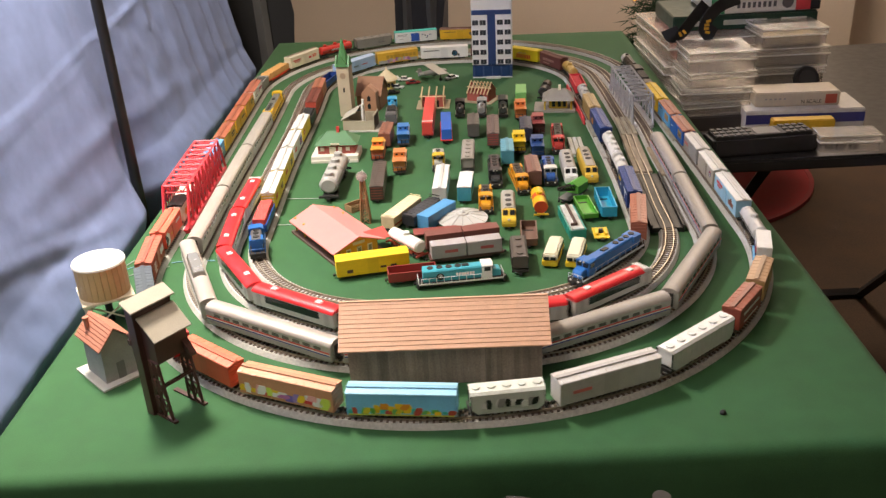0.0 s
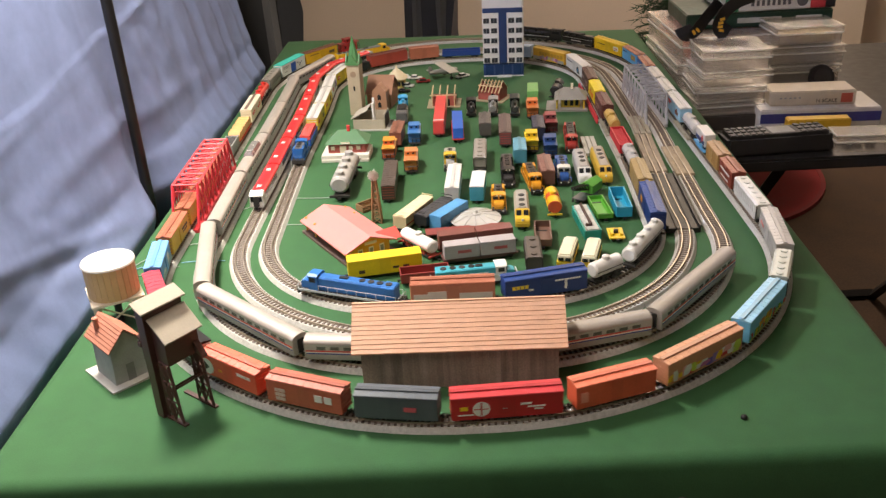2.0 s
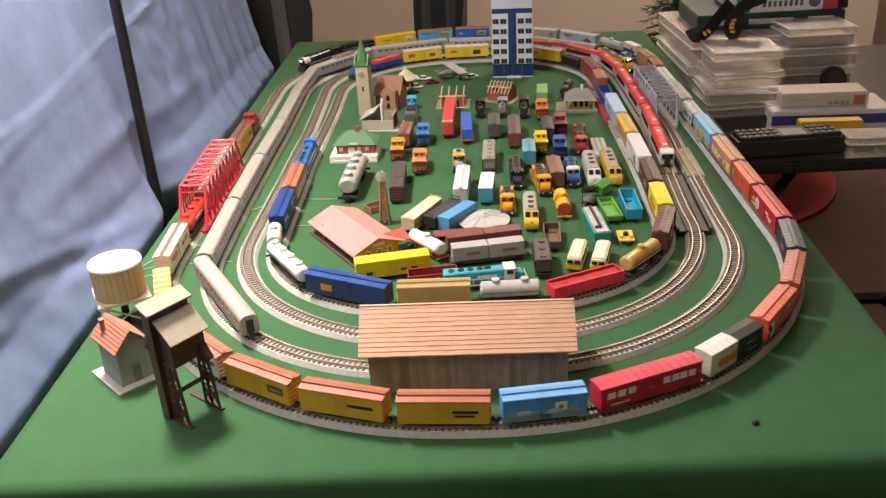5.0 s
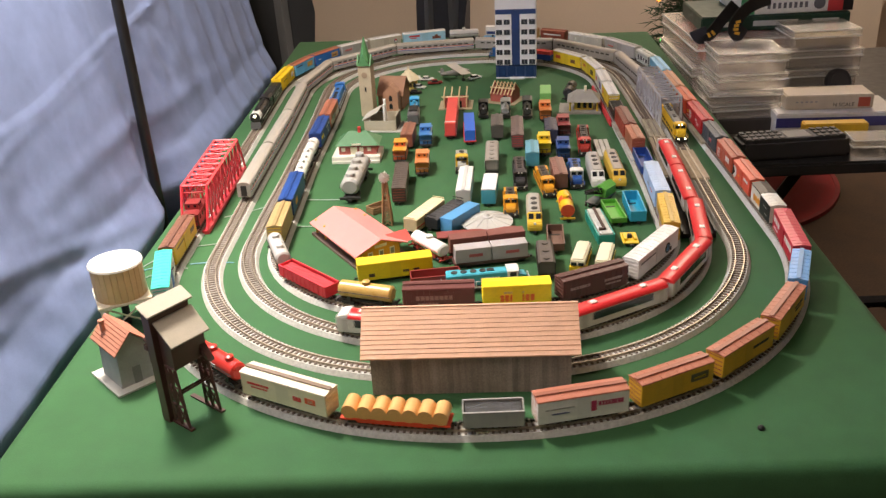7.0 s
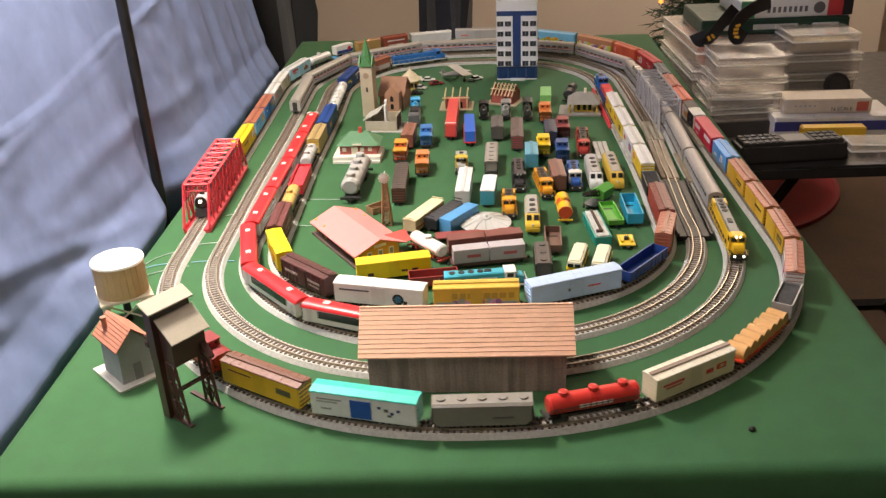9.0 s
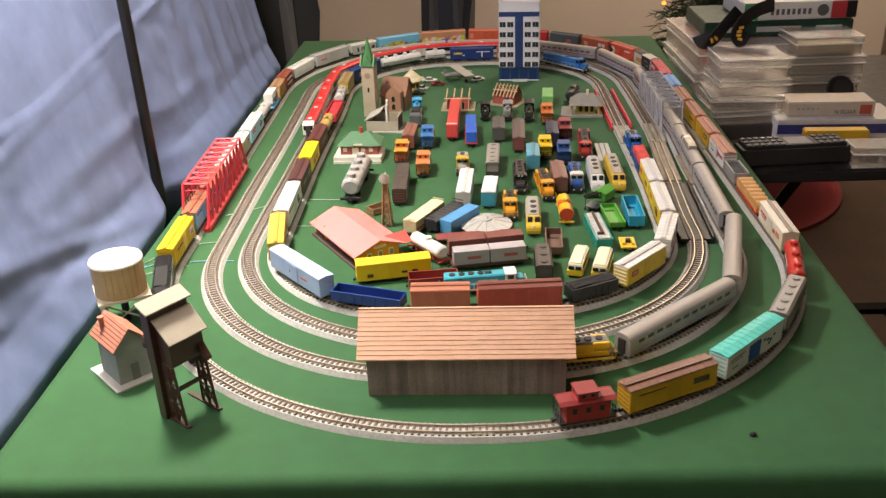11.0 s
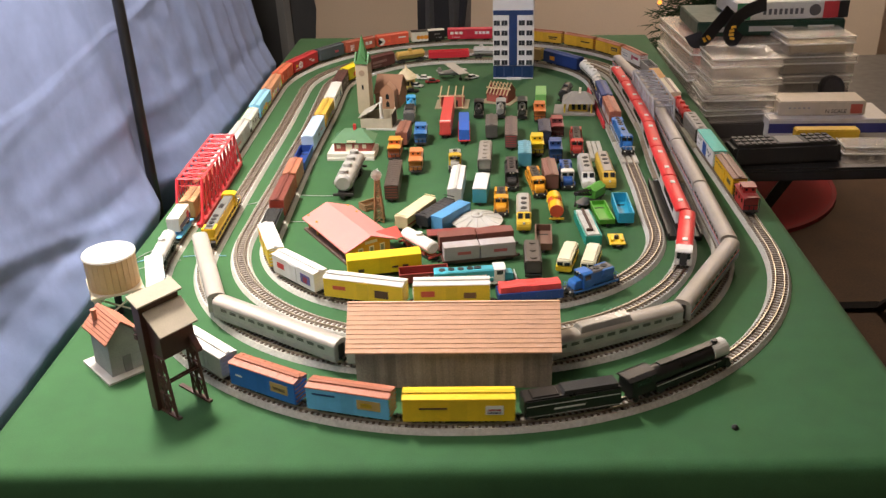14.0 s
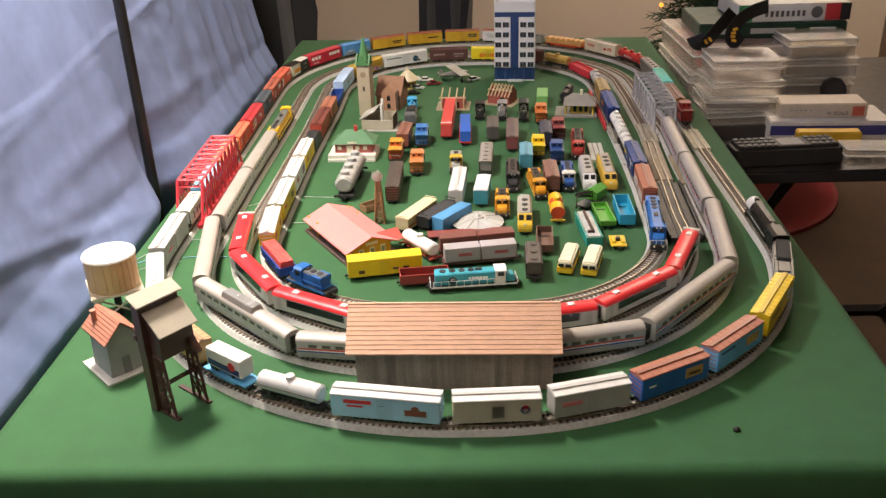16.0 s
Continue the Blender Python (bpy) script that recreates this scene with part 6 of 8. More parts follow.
def church():
    t = thing("church", "stone church with a green pointed spire and brown nave", "church", m=pose(-0.175, 0.578, 0, 0, 0, -12))
    stone = mat("tan_stone", (0.45, 0.38, 0.27), 0.75, vary=0.15)
    bm = bmesh.new()
    bx(bm, -0.0112, 0.0112, -0.0112, 0.0112, 0.0, 0.092)
    part("tower", bm, stone, t, bevel=0.0003)
    green = mat("copper_green_spire", (0.075, 0.22, 0.08), 0.5)
    bm = bmesh.new()
    cyl(bm, (0, 0, 0.0965), "z", 0.0112, 0.042, 8, 0.0006)
    part("spire", bm, green, t)
    for s, ax in ((1, "x"), (-1, "x"), (1, "y"), (-1, "y")):
        bm = bmesh.new()
        tri = [(-0.0115, 0.0905), (0.0115, 0.0905), (0, 0.109)]
        if ax == "y":
            prism(bm, tri, s * 0.0115 - 0.002, s * 0.0115 + 0.0006)
        else:
            prism_x(bm, tri, s * 0.0115 - 0.002, s * 0.0115 + 0.0006)
        part("spire_gable", bm, green, t)
    bm = bmesh.new()
    cyl(bm, (0, -0.0118, 0.074), "y", 0.0052, 0.0009, 20)
    part("clock", bm, mat("clock_face", (0.3, 0.22, 0.15), 0.5), t)
    bm = bmesh.new()
    bx(bm, -0.0015, 0.0015, -0.0116, -0.011, 0.045, 0.053)
    part("window", bm, M_GLASS, t)
    brown = mat("brown_nave_roof", (0.3, 0.15, 0.085), 0.65)
    bm = bmesh.new()
    bx(bm, 0.008, 0.052, 0.032, 0.086, 0.0, 0.027)
    part("nave_wall", bm, brown, t)
    for sy in (1, -1):
        bm = bmesh.new()
        prism_x(bm, [(0.059, 0.055), (0.059, 0.0535), (0.059 + sy * 0.03, 0.0255), (0.059 + sy * 0.03, 0.027)], 0.006, 0.055)
        part("nave_roof", bm, brown, t)
    bm = bmesh.new()
    prism_x(bm, [(0.033, 0.027), (0.085, 0.027), (0.059, 0.053)], 0.0085, 0.0515)
    part("nave_gable", bm, brown, t)
    trans = mat("brown_transept", (0.38, 0.2, 0.12), 0.65)
    bm = bmesh.new()
    prism(bm, [(0.024, 0.0), (0.05, 0.0), (0.05, 0.037), (0.037, 0.05), (0.024, 0.037)], 0.012, 0.0318)
    part("transept", bm, trans, t)
    for z in (0.008, 0.022):
        bm = bmesh.new()
        prism(bm, [(0.034, z), (0.04, z), (0.04, z + 0.007), (0.037, z + 0.0105), (0.034, z + 0.007)], 0.0114, 0.0121)
        part("pointed_window", bm, M_GLASS, t)


church()


def burnt_house():
    t = thing("open_house", "grey roofless house with two white columns on a grey plate", "house", m=pose(-0.143, 0.502, 0, 0, 0, -8))
    wall = mat("tan_grey_wall", (0.42, 0.37, 0.28), 0.75)
    bm = bmesh.new()
    bx(bm, -0.02, 0.034, -0.028, 0.03, 0.0, 0.0016)
    part("base_plate", bm, mat("grey_plate", (0.4, 0.4, 0.37), 0.7), t)
    bm = bmesh.new()
    bx(bm, -0.03, 0.024, -0.022, -0.0205, 0.0015, 0.018)
    bx(bm, -0.03, 0.024, 0.0205, 0.022, 0.0015, 0.022)
    bx(bm, -0.03, -0.0285, -0.0205, 0.0205, 0.0015, 0.022)
    bx(bm, 0.0225, 0.024, -0.0205, 0.0205, 0.0015, 0.026)
    part("wall", bm, wall, t)
    bm = bmesh.new()
    prism(bm, [(-0.033, 0.02), (-0.006, 0.034), (-0.006, 0.0325), (-0.033, 0.0185)], -0.023, 0.022)
    part("roof", bm, mat("grey_slope", (0.42, 0.4, 0.35), 0.75), t)
    bm = bmesh.new()
    bx(bm, 0.0238, 0.0246, -0.016, 0.014, 0.002, 0.024)
    part("doorway", bm, mat("dark_doorway", (0.05, 0.03, 0.025), 0.7), t)
    for y in (-0.004, 0.003):
        bm = bmesh.new()
        cyl(bm, (0.002, y, 0.0015), "z", 0.0024, 0.044 + y, 12)
        part("column", bm, paint(WHITE), t)


burnt_house()


def gazebo():
    t = thing("round_kiosk", "round yellow kiosk with a cream stepped conical roof", "kiosk", m=pose(-0.112, 0.745, 0))
    bm = bmesh.new()
    cyl(bm, (0, 0, 0), "z", 0.017, 0.017, 24)
    part("wall", bm, mat("yellow_kiosk", (0.7, 0.5, 0.16), 0.6), t)
    for k in range(4):
        bm = bmesh.new()
        cyl(bm, (0, 0, 0.017 + k * 0.0052), "z", 0.0215 - k * 0.0055, 0.0054, 24, 0.0175 - k * 0.0055)
        part("roof_tier", bm, mat("cream_kiosk_roof", (0.72, 0.62, 0.42), 0.6), t)
    bm = bmesh.new()
    cyl(bm, (0, 0, 0.037), "z", 0.0018, 0.006, 12, 0.0006)
    part("finial", bm, mat("cream_kiosk_roof", (0.72, 0.62, 0.42), 0.6), t)
    for x in (0.004, 0.011):
        bm = bmesh.new()
        bx(bm, x - 0.0022, x + 0.0022, -0.0175, -0.0125, 0.005, 0.0125)
        part("window", bm, M_GLASS, t)


gazebo()


def office_tower():
    t = thing("office_tower", "white high-rise with a dark blue centre strip and base", "building", m=pose(0.1, 0.803, 0, 0, 0, -6))
    w, d = 0.0392, 0.026
    white = mat("white_tower_wall", (0.76, 0.76, 0.77), 0.45, vary=0.05)
    blue = mat("tower_blue", (0.02, 0.05, 0.16), 0.35)
    glass = mat("tower_window", (0.035, 0.042, 0.055), 0.2)
    bm = bmesh.new()
    bx(bm, -w, w, -d, d, 0.0265, 0.1445)
    for a in ((-w, w, -d, -d + 0.0015), (-w, w, d - 0.0015, d), (-w, -w + 0.0015, -d, d), (w - 0.0015, w, -d, d)):
        bx(bm, *a, 0.1444, 0.1525)
    part("wall", bm, white, t)
    bm = bmesh.new()
    bx(bm, -w, w, -d + 0.002, d, 0.0, 0.0265)
    part("base", bm, blue, t)
    for x in (-0.027, -0.0085, 0.0085, 0.027):
        bm = bmesh.new()
        bx(bm, x - 0.0075, x + 0.0075, -d + 0.0013, -d + 0.0021, 0.003, 0.0235)
        part("shop_window", bm, mat("blue_glass", (0.02, 0.045, 0.13), 0.15), t)
    bm = bmesh.new()
    bx(bm, -w, w, -d + 0.0005, -d + 0.003, 0.0, 0.002)
    bx(bm, -0.012, 0.016, -d - 0.008, -d + 0.001, 0.0, 0.003)
    part("step", bm, white, t)
    bm = bmesh.new()
    bx(bm, -0.0078, 0.0078, -d - 0.0007, -d + 0.0002, 0.0268, 0.125)
    bx(bm, -w + 0.0008, w - 0.0008, -d - 0.0007, -d + 0.0002, 0.1248, 0.1338)
    part("blue_strip", bm, blue, t, "dark blue T-shaped facade strip")
    for row in range(5):
        z = 0.0278 + row * 0.0193
        for x in (-0.0315, -0.0167, 0.0167, 0.0315):
            bm = bmesh.new()
            bx(bm, x - 0.0068, x + 0.0068, -d - 0.0006, -d + 0.0002, z - 0.0008, z + 0.0108)
            fr = part("window", bm, white, t)
            bm = bmesh.new()
            bx(bm, x - 0.0058, x + 0.0058, -d - 0.0009, -d - 0.0003, z, z + 0.0096)
            part("pane", bm, glass, fr)
            bm = bmesh.new()
            bx(bm, x - 0.0004, x + 0.0004, -d - 0.0012, -d - 0.0006, z, z + 0.0096)
            part("mullion", bm, mat("mullion_grey", (0.2, 0.2, 0.22), 0.4), fr)


office_tower()


def framed_house(x, y, rz, half):
    t = thing("unfinished_house", "half-built red brick house with bare pale rafters", "house", "half-built houses", m=pose(x, y, 0, 0, 0, rz))
    brick = mat("red_brick_wall", (0.36, 0.09, 0.07), 0.7, vary=0.2)
    wood = mat("pale_rafter", (0.68, 0.5, 0.3), 0.6)
    bm = bmesh.new()
    bx(bm, -0.03, 0.03, -0.028, 0.028, 0.0, 0.0014)
    part("base_plate", bm, mat("tan_plate", (0.36, 0.3, 0.2), 0.8), t)
    bm = bmesh.new()
    h = 0.017 if not half else 0.013
    for a in ((-0.021, 0.021, -0.018, -0.0165), (-0.021, 0.021, 0.0165, 0.018), (-0.021, -0.0195, -0.018, 0.018), (0.0195, 0.021, -0.018, 0.018)):
        bx(bm, *a, 0.0013, h)
    part("wall", bm, brick, t)
    if not half:
        for s in (1, -1):
            bm = bmesh.new()
            prism_x(bm, [(-0.018, h), (0.018, h), (0, h + 0.016)], s * 0.0203 - 0.0007, s * 0.0203 + 0.0007)
            part("gable", bm, brick, t)
    for i in range(7):
        u = -0.02 + i * 0.04 / 6
        bm = bmesh.new()
        if half:
            if i % 2:
                continue
            bar(bm, (u, -0.022, 0.0013), (u, -0.022, 0.025), 0.0009)
            bar(bm, (u, -0.022, 0.024), (u, 0.012, 0.031), 0.0009)
        else:
            bar(bm, (u, -0.021, h - 0.001), (u, 0.0, h + 0.017), 0.001)
            bar(bm, (u, 0.0, h + 0.017), (u, 0.021, h - 0.001), 0.001)
        part("rafter", bm, wood, t)
    bm = bmesh.new()
    z = 0.022 if half else h + 0.008
    bar(bm, (-0.024, -0.022 if half else -0.0105, z), (0.024, -0.022 if half else -0.0105, z), 0.0009)
    part("batten", bm, wood, t)
    bm = bmesh.new()
    bx(bm, 0.004, 0.011, -0.0185, -0.0178, 0.0014, 0.0135)
    part("doorway", bm, M_GLASS, t)


framed_house(-0.021, 0.612, -4, True)
framed_house(0.068, 0.632, -26, False)


def hut():
    t = thing("wayside_station", "yellow wayside station with a wide grey hipped roof", "station", m=pose(0.2, 0.553, 0, 0, 0, -8))
    bm = bmesh.new()
    bx(bm, -0.042, 0.03, -0.028, 0.028, 0.0, 0.004)
    part("platform", bm, mat("grey_platform", (0.3, 0.28, 0.25), 0.8), t, bevel=0.0004)
    bm = bmesh.new()
    bx(bm, -0.016, 0.016, -0.013, 0.014, 0.0039, 0.021)
    part("wall", bm, mat("yellow_hut_wall", (0.62, 0.46, 0.04), 0.55), t)
    for x in (-0.008, 0.002, 0.011):
        bm = bmesh.new()
        bx(bm, x - 0.0028, x + 0.0028, -0.0136, -0.0128, 0.007, 0.0165)
        part("window", bm, M_GLASS, t)
    bm = bmesh.new()
    lo = [bm.verts.new(p) for p in ((-0.028, -0.026, 0.0205), (0.028, -0.026, 0.0205), (0.028, 0.026, 0.0205), (-0.028, 0.026, 0.0205))]
    hi = [bm.verts.new((-0.012, 0, 0.0365)), bm.verts.new((0.012, 0, 0.0365))]
    for f in ((lo[0], lo[1], hi[1], hi[0]), (lo[1], lo[2], hi[1]), (lo[2], lo[3], hi[0], hi[1]), (lo[3], lo[0], hi[0]), lo[::-1]):
        bm.faces.new(f)
    part("roof", bm, mat("grey_slate", (0.3, 0.285, 0.25), 0.8, vary=0.2), t)
    bm = bmesh.new()
    bx(bm, 0.0, 0.0045, -0.004, 0.0005, 0.033, 0.043)
    part("chimney", bm, mat("cream_trim", (0.78, 0.72, 0.55), 0.5), t)
    for x in (-0.023, 0.023):
        for y in (-0.021, 0.021):
            bm = bmesh.new()
            bar(bm, (x, y, 0.004), (x, y, 0.021), 0.0011)
            part("post", bm, mat("yellow_hut_wall", (0.62, 0.46, 0.04), 0.55), t)


hut()


def oil_derrick():
    t = thing("wind_pump", "brown lattice wind pump tower with a pale fan wheel", "wind pump", m=pose(-0.112, 0.097, 0))
    wood = mat("brown_lattice", (0.34, 0.19, 0.09), 0.6)
    b, h = 0.0062, 0.06
    for sx in (1, -1):
        for sy in (1, -1):
            bm = bmesh.new()
            bar(bm, (sx * b, sy * b, 0), (sx * 0.0022, sy * 0.0022, h), 0.0009)
            part("leg", bm, wood, t)
    for k in range(7):
        f0, f1 = k / 7, (k + 1) / 7
        r0, r1 = b + (0.0022 - b) * f0, b + (0.0022 - b) * f1
        z0, z1 = h * f0, h * f1
        bm = bmesh.new()
        for (ax, ay), (cx, cy) in (((-1, -1), (1, -1)), ((1, -1), (1, 1)), ((1, 1), (-1, 1)), ((-1, 1), (-1, -1))):
            bar(bm, (ax * r1, ay * r1, z1), (cx * r1, cy * r1, z1), 0.0006)
            bar(bm, (ax * r0, ay * r0, z0), (cx * r1, cy * r1, z1), 0.0005)
            bar(bm, (cx * r0, cy * r0, z0), (ax * r1, ay * r1, z1), 0.0005)
        part("lattice", bm, wood, t)
    pale = mat("pale_fan", (0.6, 0.58, 0.54), 0.5)
    for i in range(12):
        a = 2 * math.pi * i / 12
        bm = bmesh.new()
        bx(bm, -0.0011, 0.0011, -0.0005, 0.0005, 0.002, 0.0072)
        bmesh.ops.transform(bm, matrix=Matrix.Translation((0.0, -0.004, h + 0.006)) @ Matrix.Rotation(a, 4, "Y") @ Matrix.Rotation(0.4, 4, "Z"), verts=list(bm.verts))
        part("fan_blade", bm, pale, t)
    bm = bmesh.new()
    cyl(bm, (0, -0.006, h + 0.006), "y", 0.002, 0.006, 12)
    bar(bm, (0, 0, h), (0, 0, h + 0.006), 0.0009)
    part("hub", bm, pale, t)
    bm = bmesh.new()
    prism_x(bm, [(0.0, h + 0.0055), (0.013, h + 0.004), (0.013, h + 0.009), (0.0, h + 0.0065)], -0.0004, 0.0004)
    part("tail_vane", bm, pale, t)


oil_derrick()


def dish():
    t = thing("saucer", "grey flying-saucer-shaped disc with a ribbed top", "disc", m=pose(0.0155, 0.081, 0))
    m = mat("grey_saucer", (0.48, 0.47, 0.44), 0.5, 0.1)
    bm = bmesh.new()
    cyl(bm, (0, 0, 0.0), "z", 0.026, 0.006, 48, 0.0335)
    cyl(bm, (0, 0, 0.006), "z", 0.0335, 0.0062, 48, 0.009)
    part("body", bm, m, t)
    bm = bmesh.new()
    cyl(bm, (0, 0, 0.0118), "z", 0.0085, 0.002, 32, 0.0075)
    cyl(bm, (0, 0, 0.0137), "z", 0.0045, 0.0028, 24, 0.002)
    part("cap", bm, m, t)
    for i in range(12):
        a = 2 * math.pi * i / 12
        bm = bmesh.new()
        bar(bm, (0.01 * math.cos(a), 0.01 * math.sin(a), 0.0121), (0.033 * math.cos(a), 0.033 * math.sin(a), 0.0063), 0.0005)
        part("rib", bm, m, t)


dish()


def aeroplane():
    t = thing("model_aeroplane", "silver-grey twin-engined model aeroplane", "aeroplane", m=pose(-0.017, 0.79, 0, 0, 0, 20))
    m = mat("aircraft_silver", (0.3, 0.29, 0.28), 0.35, 0.3)
    bm = bmesh.new()
    cyl(bm, (-0.035, 0, 0.014), "x", 0.0035, 0.045, 16, 0.0075)
    cyl(bm, (0.01, 0, 0.014), "x", 0.0075, 0.014, 16, 0.003)
    part("fuselage", bm, m, t, smooth=True)
    bm = bmesh.new()
    prism(bm, [(-0.008, 0.0195), (0.012, 0.0195), (0.012, 0.021), (-0.008, 0.0208)], -0.045, 0.045)
    part("wing", bm, mat("wing_pale", (0.45, 0.42, 0.36), 0.45), t)
    bm = bmesh.new()
    prism(bm, [(-0.036, 0.015), (-0.026, 0.015), (-0.03, 0.026), (-0.036, 0.026)], -0.0008, 0.0008)
    bx(bm, -0.036, -0.028, -0.015, 0.015, 0.0165, 0.0175)
    part("tail", bm, m, t)
    for y in (-0.02, 0.02):
        bm = bmesh.new()
        cyl(bm, (-0.004, y, 0.0165), "x", 0.004, 0.02, 14)
        part("engine", bm, M_DARK, t)
        bm = bmesh.new()
        cyl(bm, (0.004, y - 0.001, 0.0035), "y", 0.0035, 0.002, 14)
        bar(bm, (0.004, y, 0.0035), (0.004, y, 0.0165), 0.0006)
        part("wheel", bm, M_BLACK, t)


aeroplane()


def wire(points, colour, name="feeder_wire"):
    cu = bpy.data.curves.new("wire", "CURVE")
    cu.dimensions, cu.bevel_depth, cu.bevel_resolution = "3D", 0.0006, 2
    sp = cu.splines.new("NURBS")
    sp.points.add(len(points) - 1)
    for p, q in zip(sp.points, points):
        p.co = (*q, 1)
    sp.use_endpoint_u, sp.order_u = True, 3
    cu.materials.append(mat("wire_cover", colour, 0.4))
    ob = new(name, cu)
    return tagged(ob, "thin pale feeder wire lying on the green cloth", "wire", "feeder wires")


PW, BW = (0.36, 0.42, 0.37), (0.22, 0.45, 0.62)
wire([(-0.35, 0.04, 0.001), (-0.385, 0.03, 0.0012), (-0.41, -0.02, 0.001), (-0.428, -0.03, -0.004), (-0.436, -0.04, -0.04)], PW)
wire([(-0.35, 0.0, 0.001), (-0.39, 0.0, 0.0012), (-0.412, -0.035, 0.001), (-0.43, -0.05, -0.005), (-0.437, -0.06, -0.04)], BW)
wire([(-0.345, -0.01, 0.001), (-0.38, -0.02, 0.0012), (-0.405, -0.05, 0.001), (-0.43, -0.07, -0.005), (-0.437, -0.08, -0.04)], PW)
wire([(-0.3, 0.06, 0.001), (-0.33, 0.055, 0.001), (-0.352, 0.05, 0.001)], PW)
wire([(-0.26, 0.19, 0.001), (-0.3, 0.155, 0.001), (-0.335, 0.14, 0.001)], PW)
wire([(-0.292, 0.0, 0.001), (-0.32, 0.005, 0.001), (-0.345, 0.0, 0.001)], BW)
wire([(-0.15, 0.1, 0.001), (-0.2, 0.095, 0.001), (-0.235, 0.1, 0.001)], PW)
wire([(-0.175, 0.185, 0.001), (-0.2, 0.185, 0.001), (-0.232, 0.19, 0.001)], PW)


# ---- models parked on the cloth inside the ovals ----
def parked(name, label, cat, x, y, rz, L, build, near=True, big=1.0):
    """A model that stands on the cloth. near: (x, y) is the middle of its end that points towards -x of its own."""
    a = radians(rz)
    cx, cy = (x + math.cos(a) * L / 2, y + math.sin(a) * L / 2) if near else (x, y)
    t = thing(name, label, cat, "parked models", m=pose(cx, cy, 0.0004, 0, 0, rz) @ Matrix.Diagonal((big, big, big * 0.91, 1)))
    build(t, L / big)
    return t


def turned(build):
    """The same model facing the other way: build it, then turn its parts half round."""
    def made(t, L):
        build(t, L)
        half = Matrix.Rotation(math.pi, 4, "Z")
        for o in t.children:
            o.matrix_basis = half @ o.matrix_basis
    return made


def bus(t, L):
    bm = bmesh.new()
    bx(bm, -L / 2, L / 2, -0.0092, 0.0092, 0.0025, 0.0105)
    part("lower_body", bm, paint((0.78, 0.55, 0.03), 0.3), t, "yellow lower body", bevel=0.0012)
    bm = bmesh.new()
    bx(bm, -L / 2 + 0.0004, L / 2 - 0.0004, -0.009, 0.009, 0.0103, 0.02, 0.0012)
    part("upper_body", bm, paint((0.78, 0.74, 0.55), 0.3), t, "cream upper body", bevel=0.0018)
    for y in (-0.004, 0.004):
        bm = bmesh.new()
        bx(bm, -L / 2 - 0.0002, -L / 2 + 0.0012, y - 0.0031, y + 0.0031, 0.0118, 0.0158)
        part("windscreen", bm, M_GLASS, t)
    for s in (1, -1):
        for i in range(6):
            x = -L / 2 + 0.008 + i * (L - 0.016) / 5
            bm = bmesh.new()
            bx(bm, x - 0.0026, x + 0.0026, s * 0.0088 - 0.0003, s * 0.009 + 0.0003, 0.0118, 0.0155)
            part("side_window", bm, M_GLASS, t)
        for x in (-L * 0.3, L * 0.28):
            bm = bmesh.new()
            cyl(bm, (x, s * 0.0085 - 0.001, 0.0032), "y", 0.0032, 0.002, 14)
            part("wheel", bm, M_BLACK, t)


def road_car(x, y, rz, colour, label):
    t = thing("model_car", label, "car", "model road cars", m=pose(x, y, 0, 0, 0, rz))
    bm = bmesh.new()
    bx(bm, -0.0145, 0.0145, -0.0058, 0.0058, 0.0015, 0.005)
    part("body", bm, paint(colour, 0.25), t, bevel=0.001)
    bm = bmesh.new()
    bx(bm, -0.008, 0.006, -0.0052, 0.0052, 0.0049, 0.0085, 0.0016)
    part("cabin", bm, M_GLASS, t)
    bm = bmesh.new()
    bx(bm, -0.006, 0.004, -0.004, 0.004, 0.0082, 0.0089)
    part("roof", bm, paint(colour, 0.25), t)
    for sx in (-0.0085, 0.0085):
        for s in (1, -1):
            bm = bmesh.new()
            cyl(bm, (sx, s * 0.0052 - 0.0006, 0.0018), "y", 0.0018, 0.0012, 12)
            part("wheel", bm, M_BLACK, t)


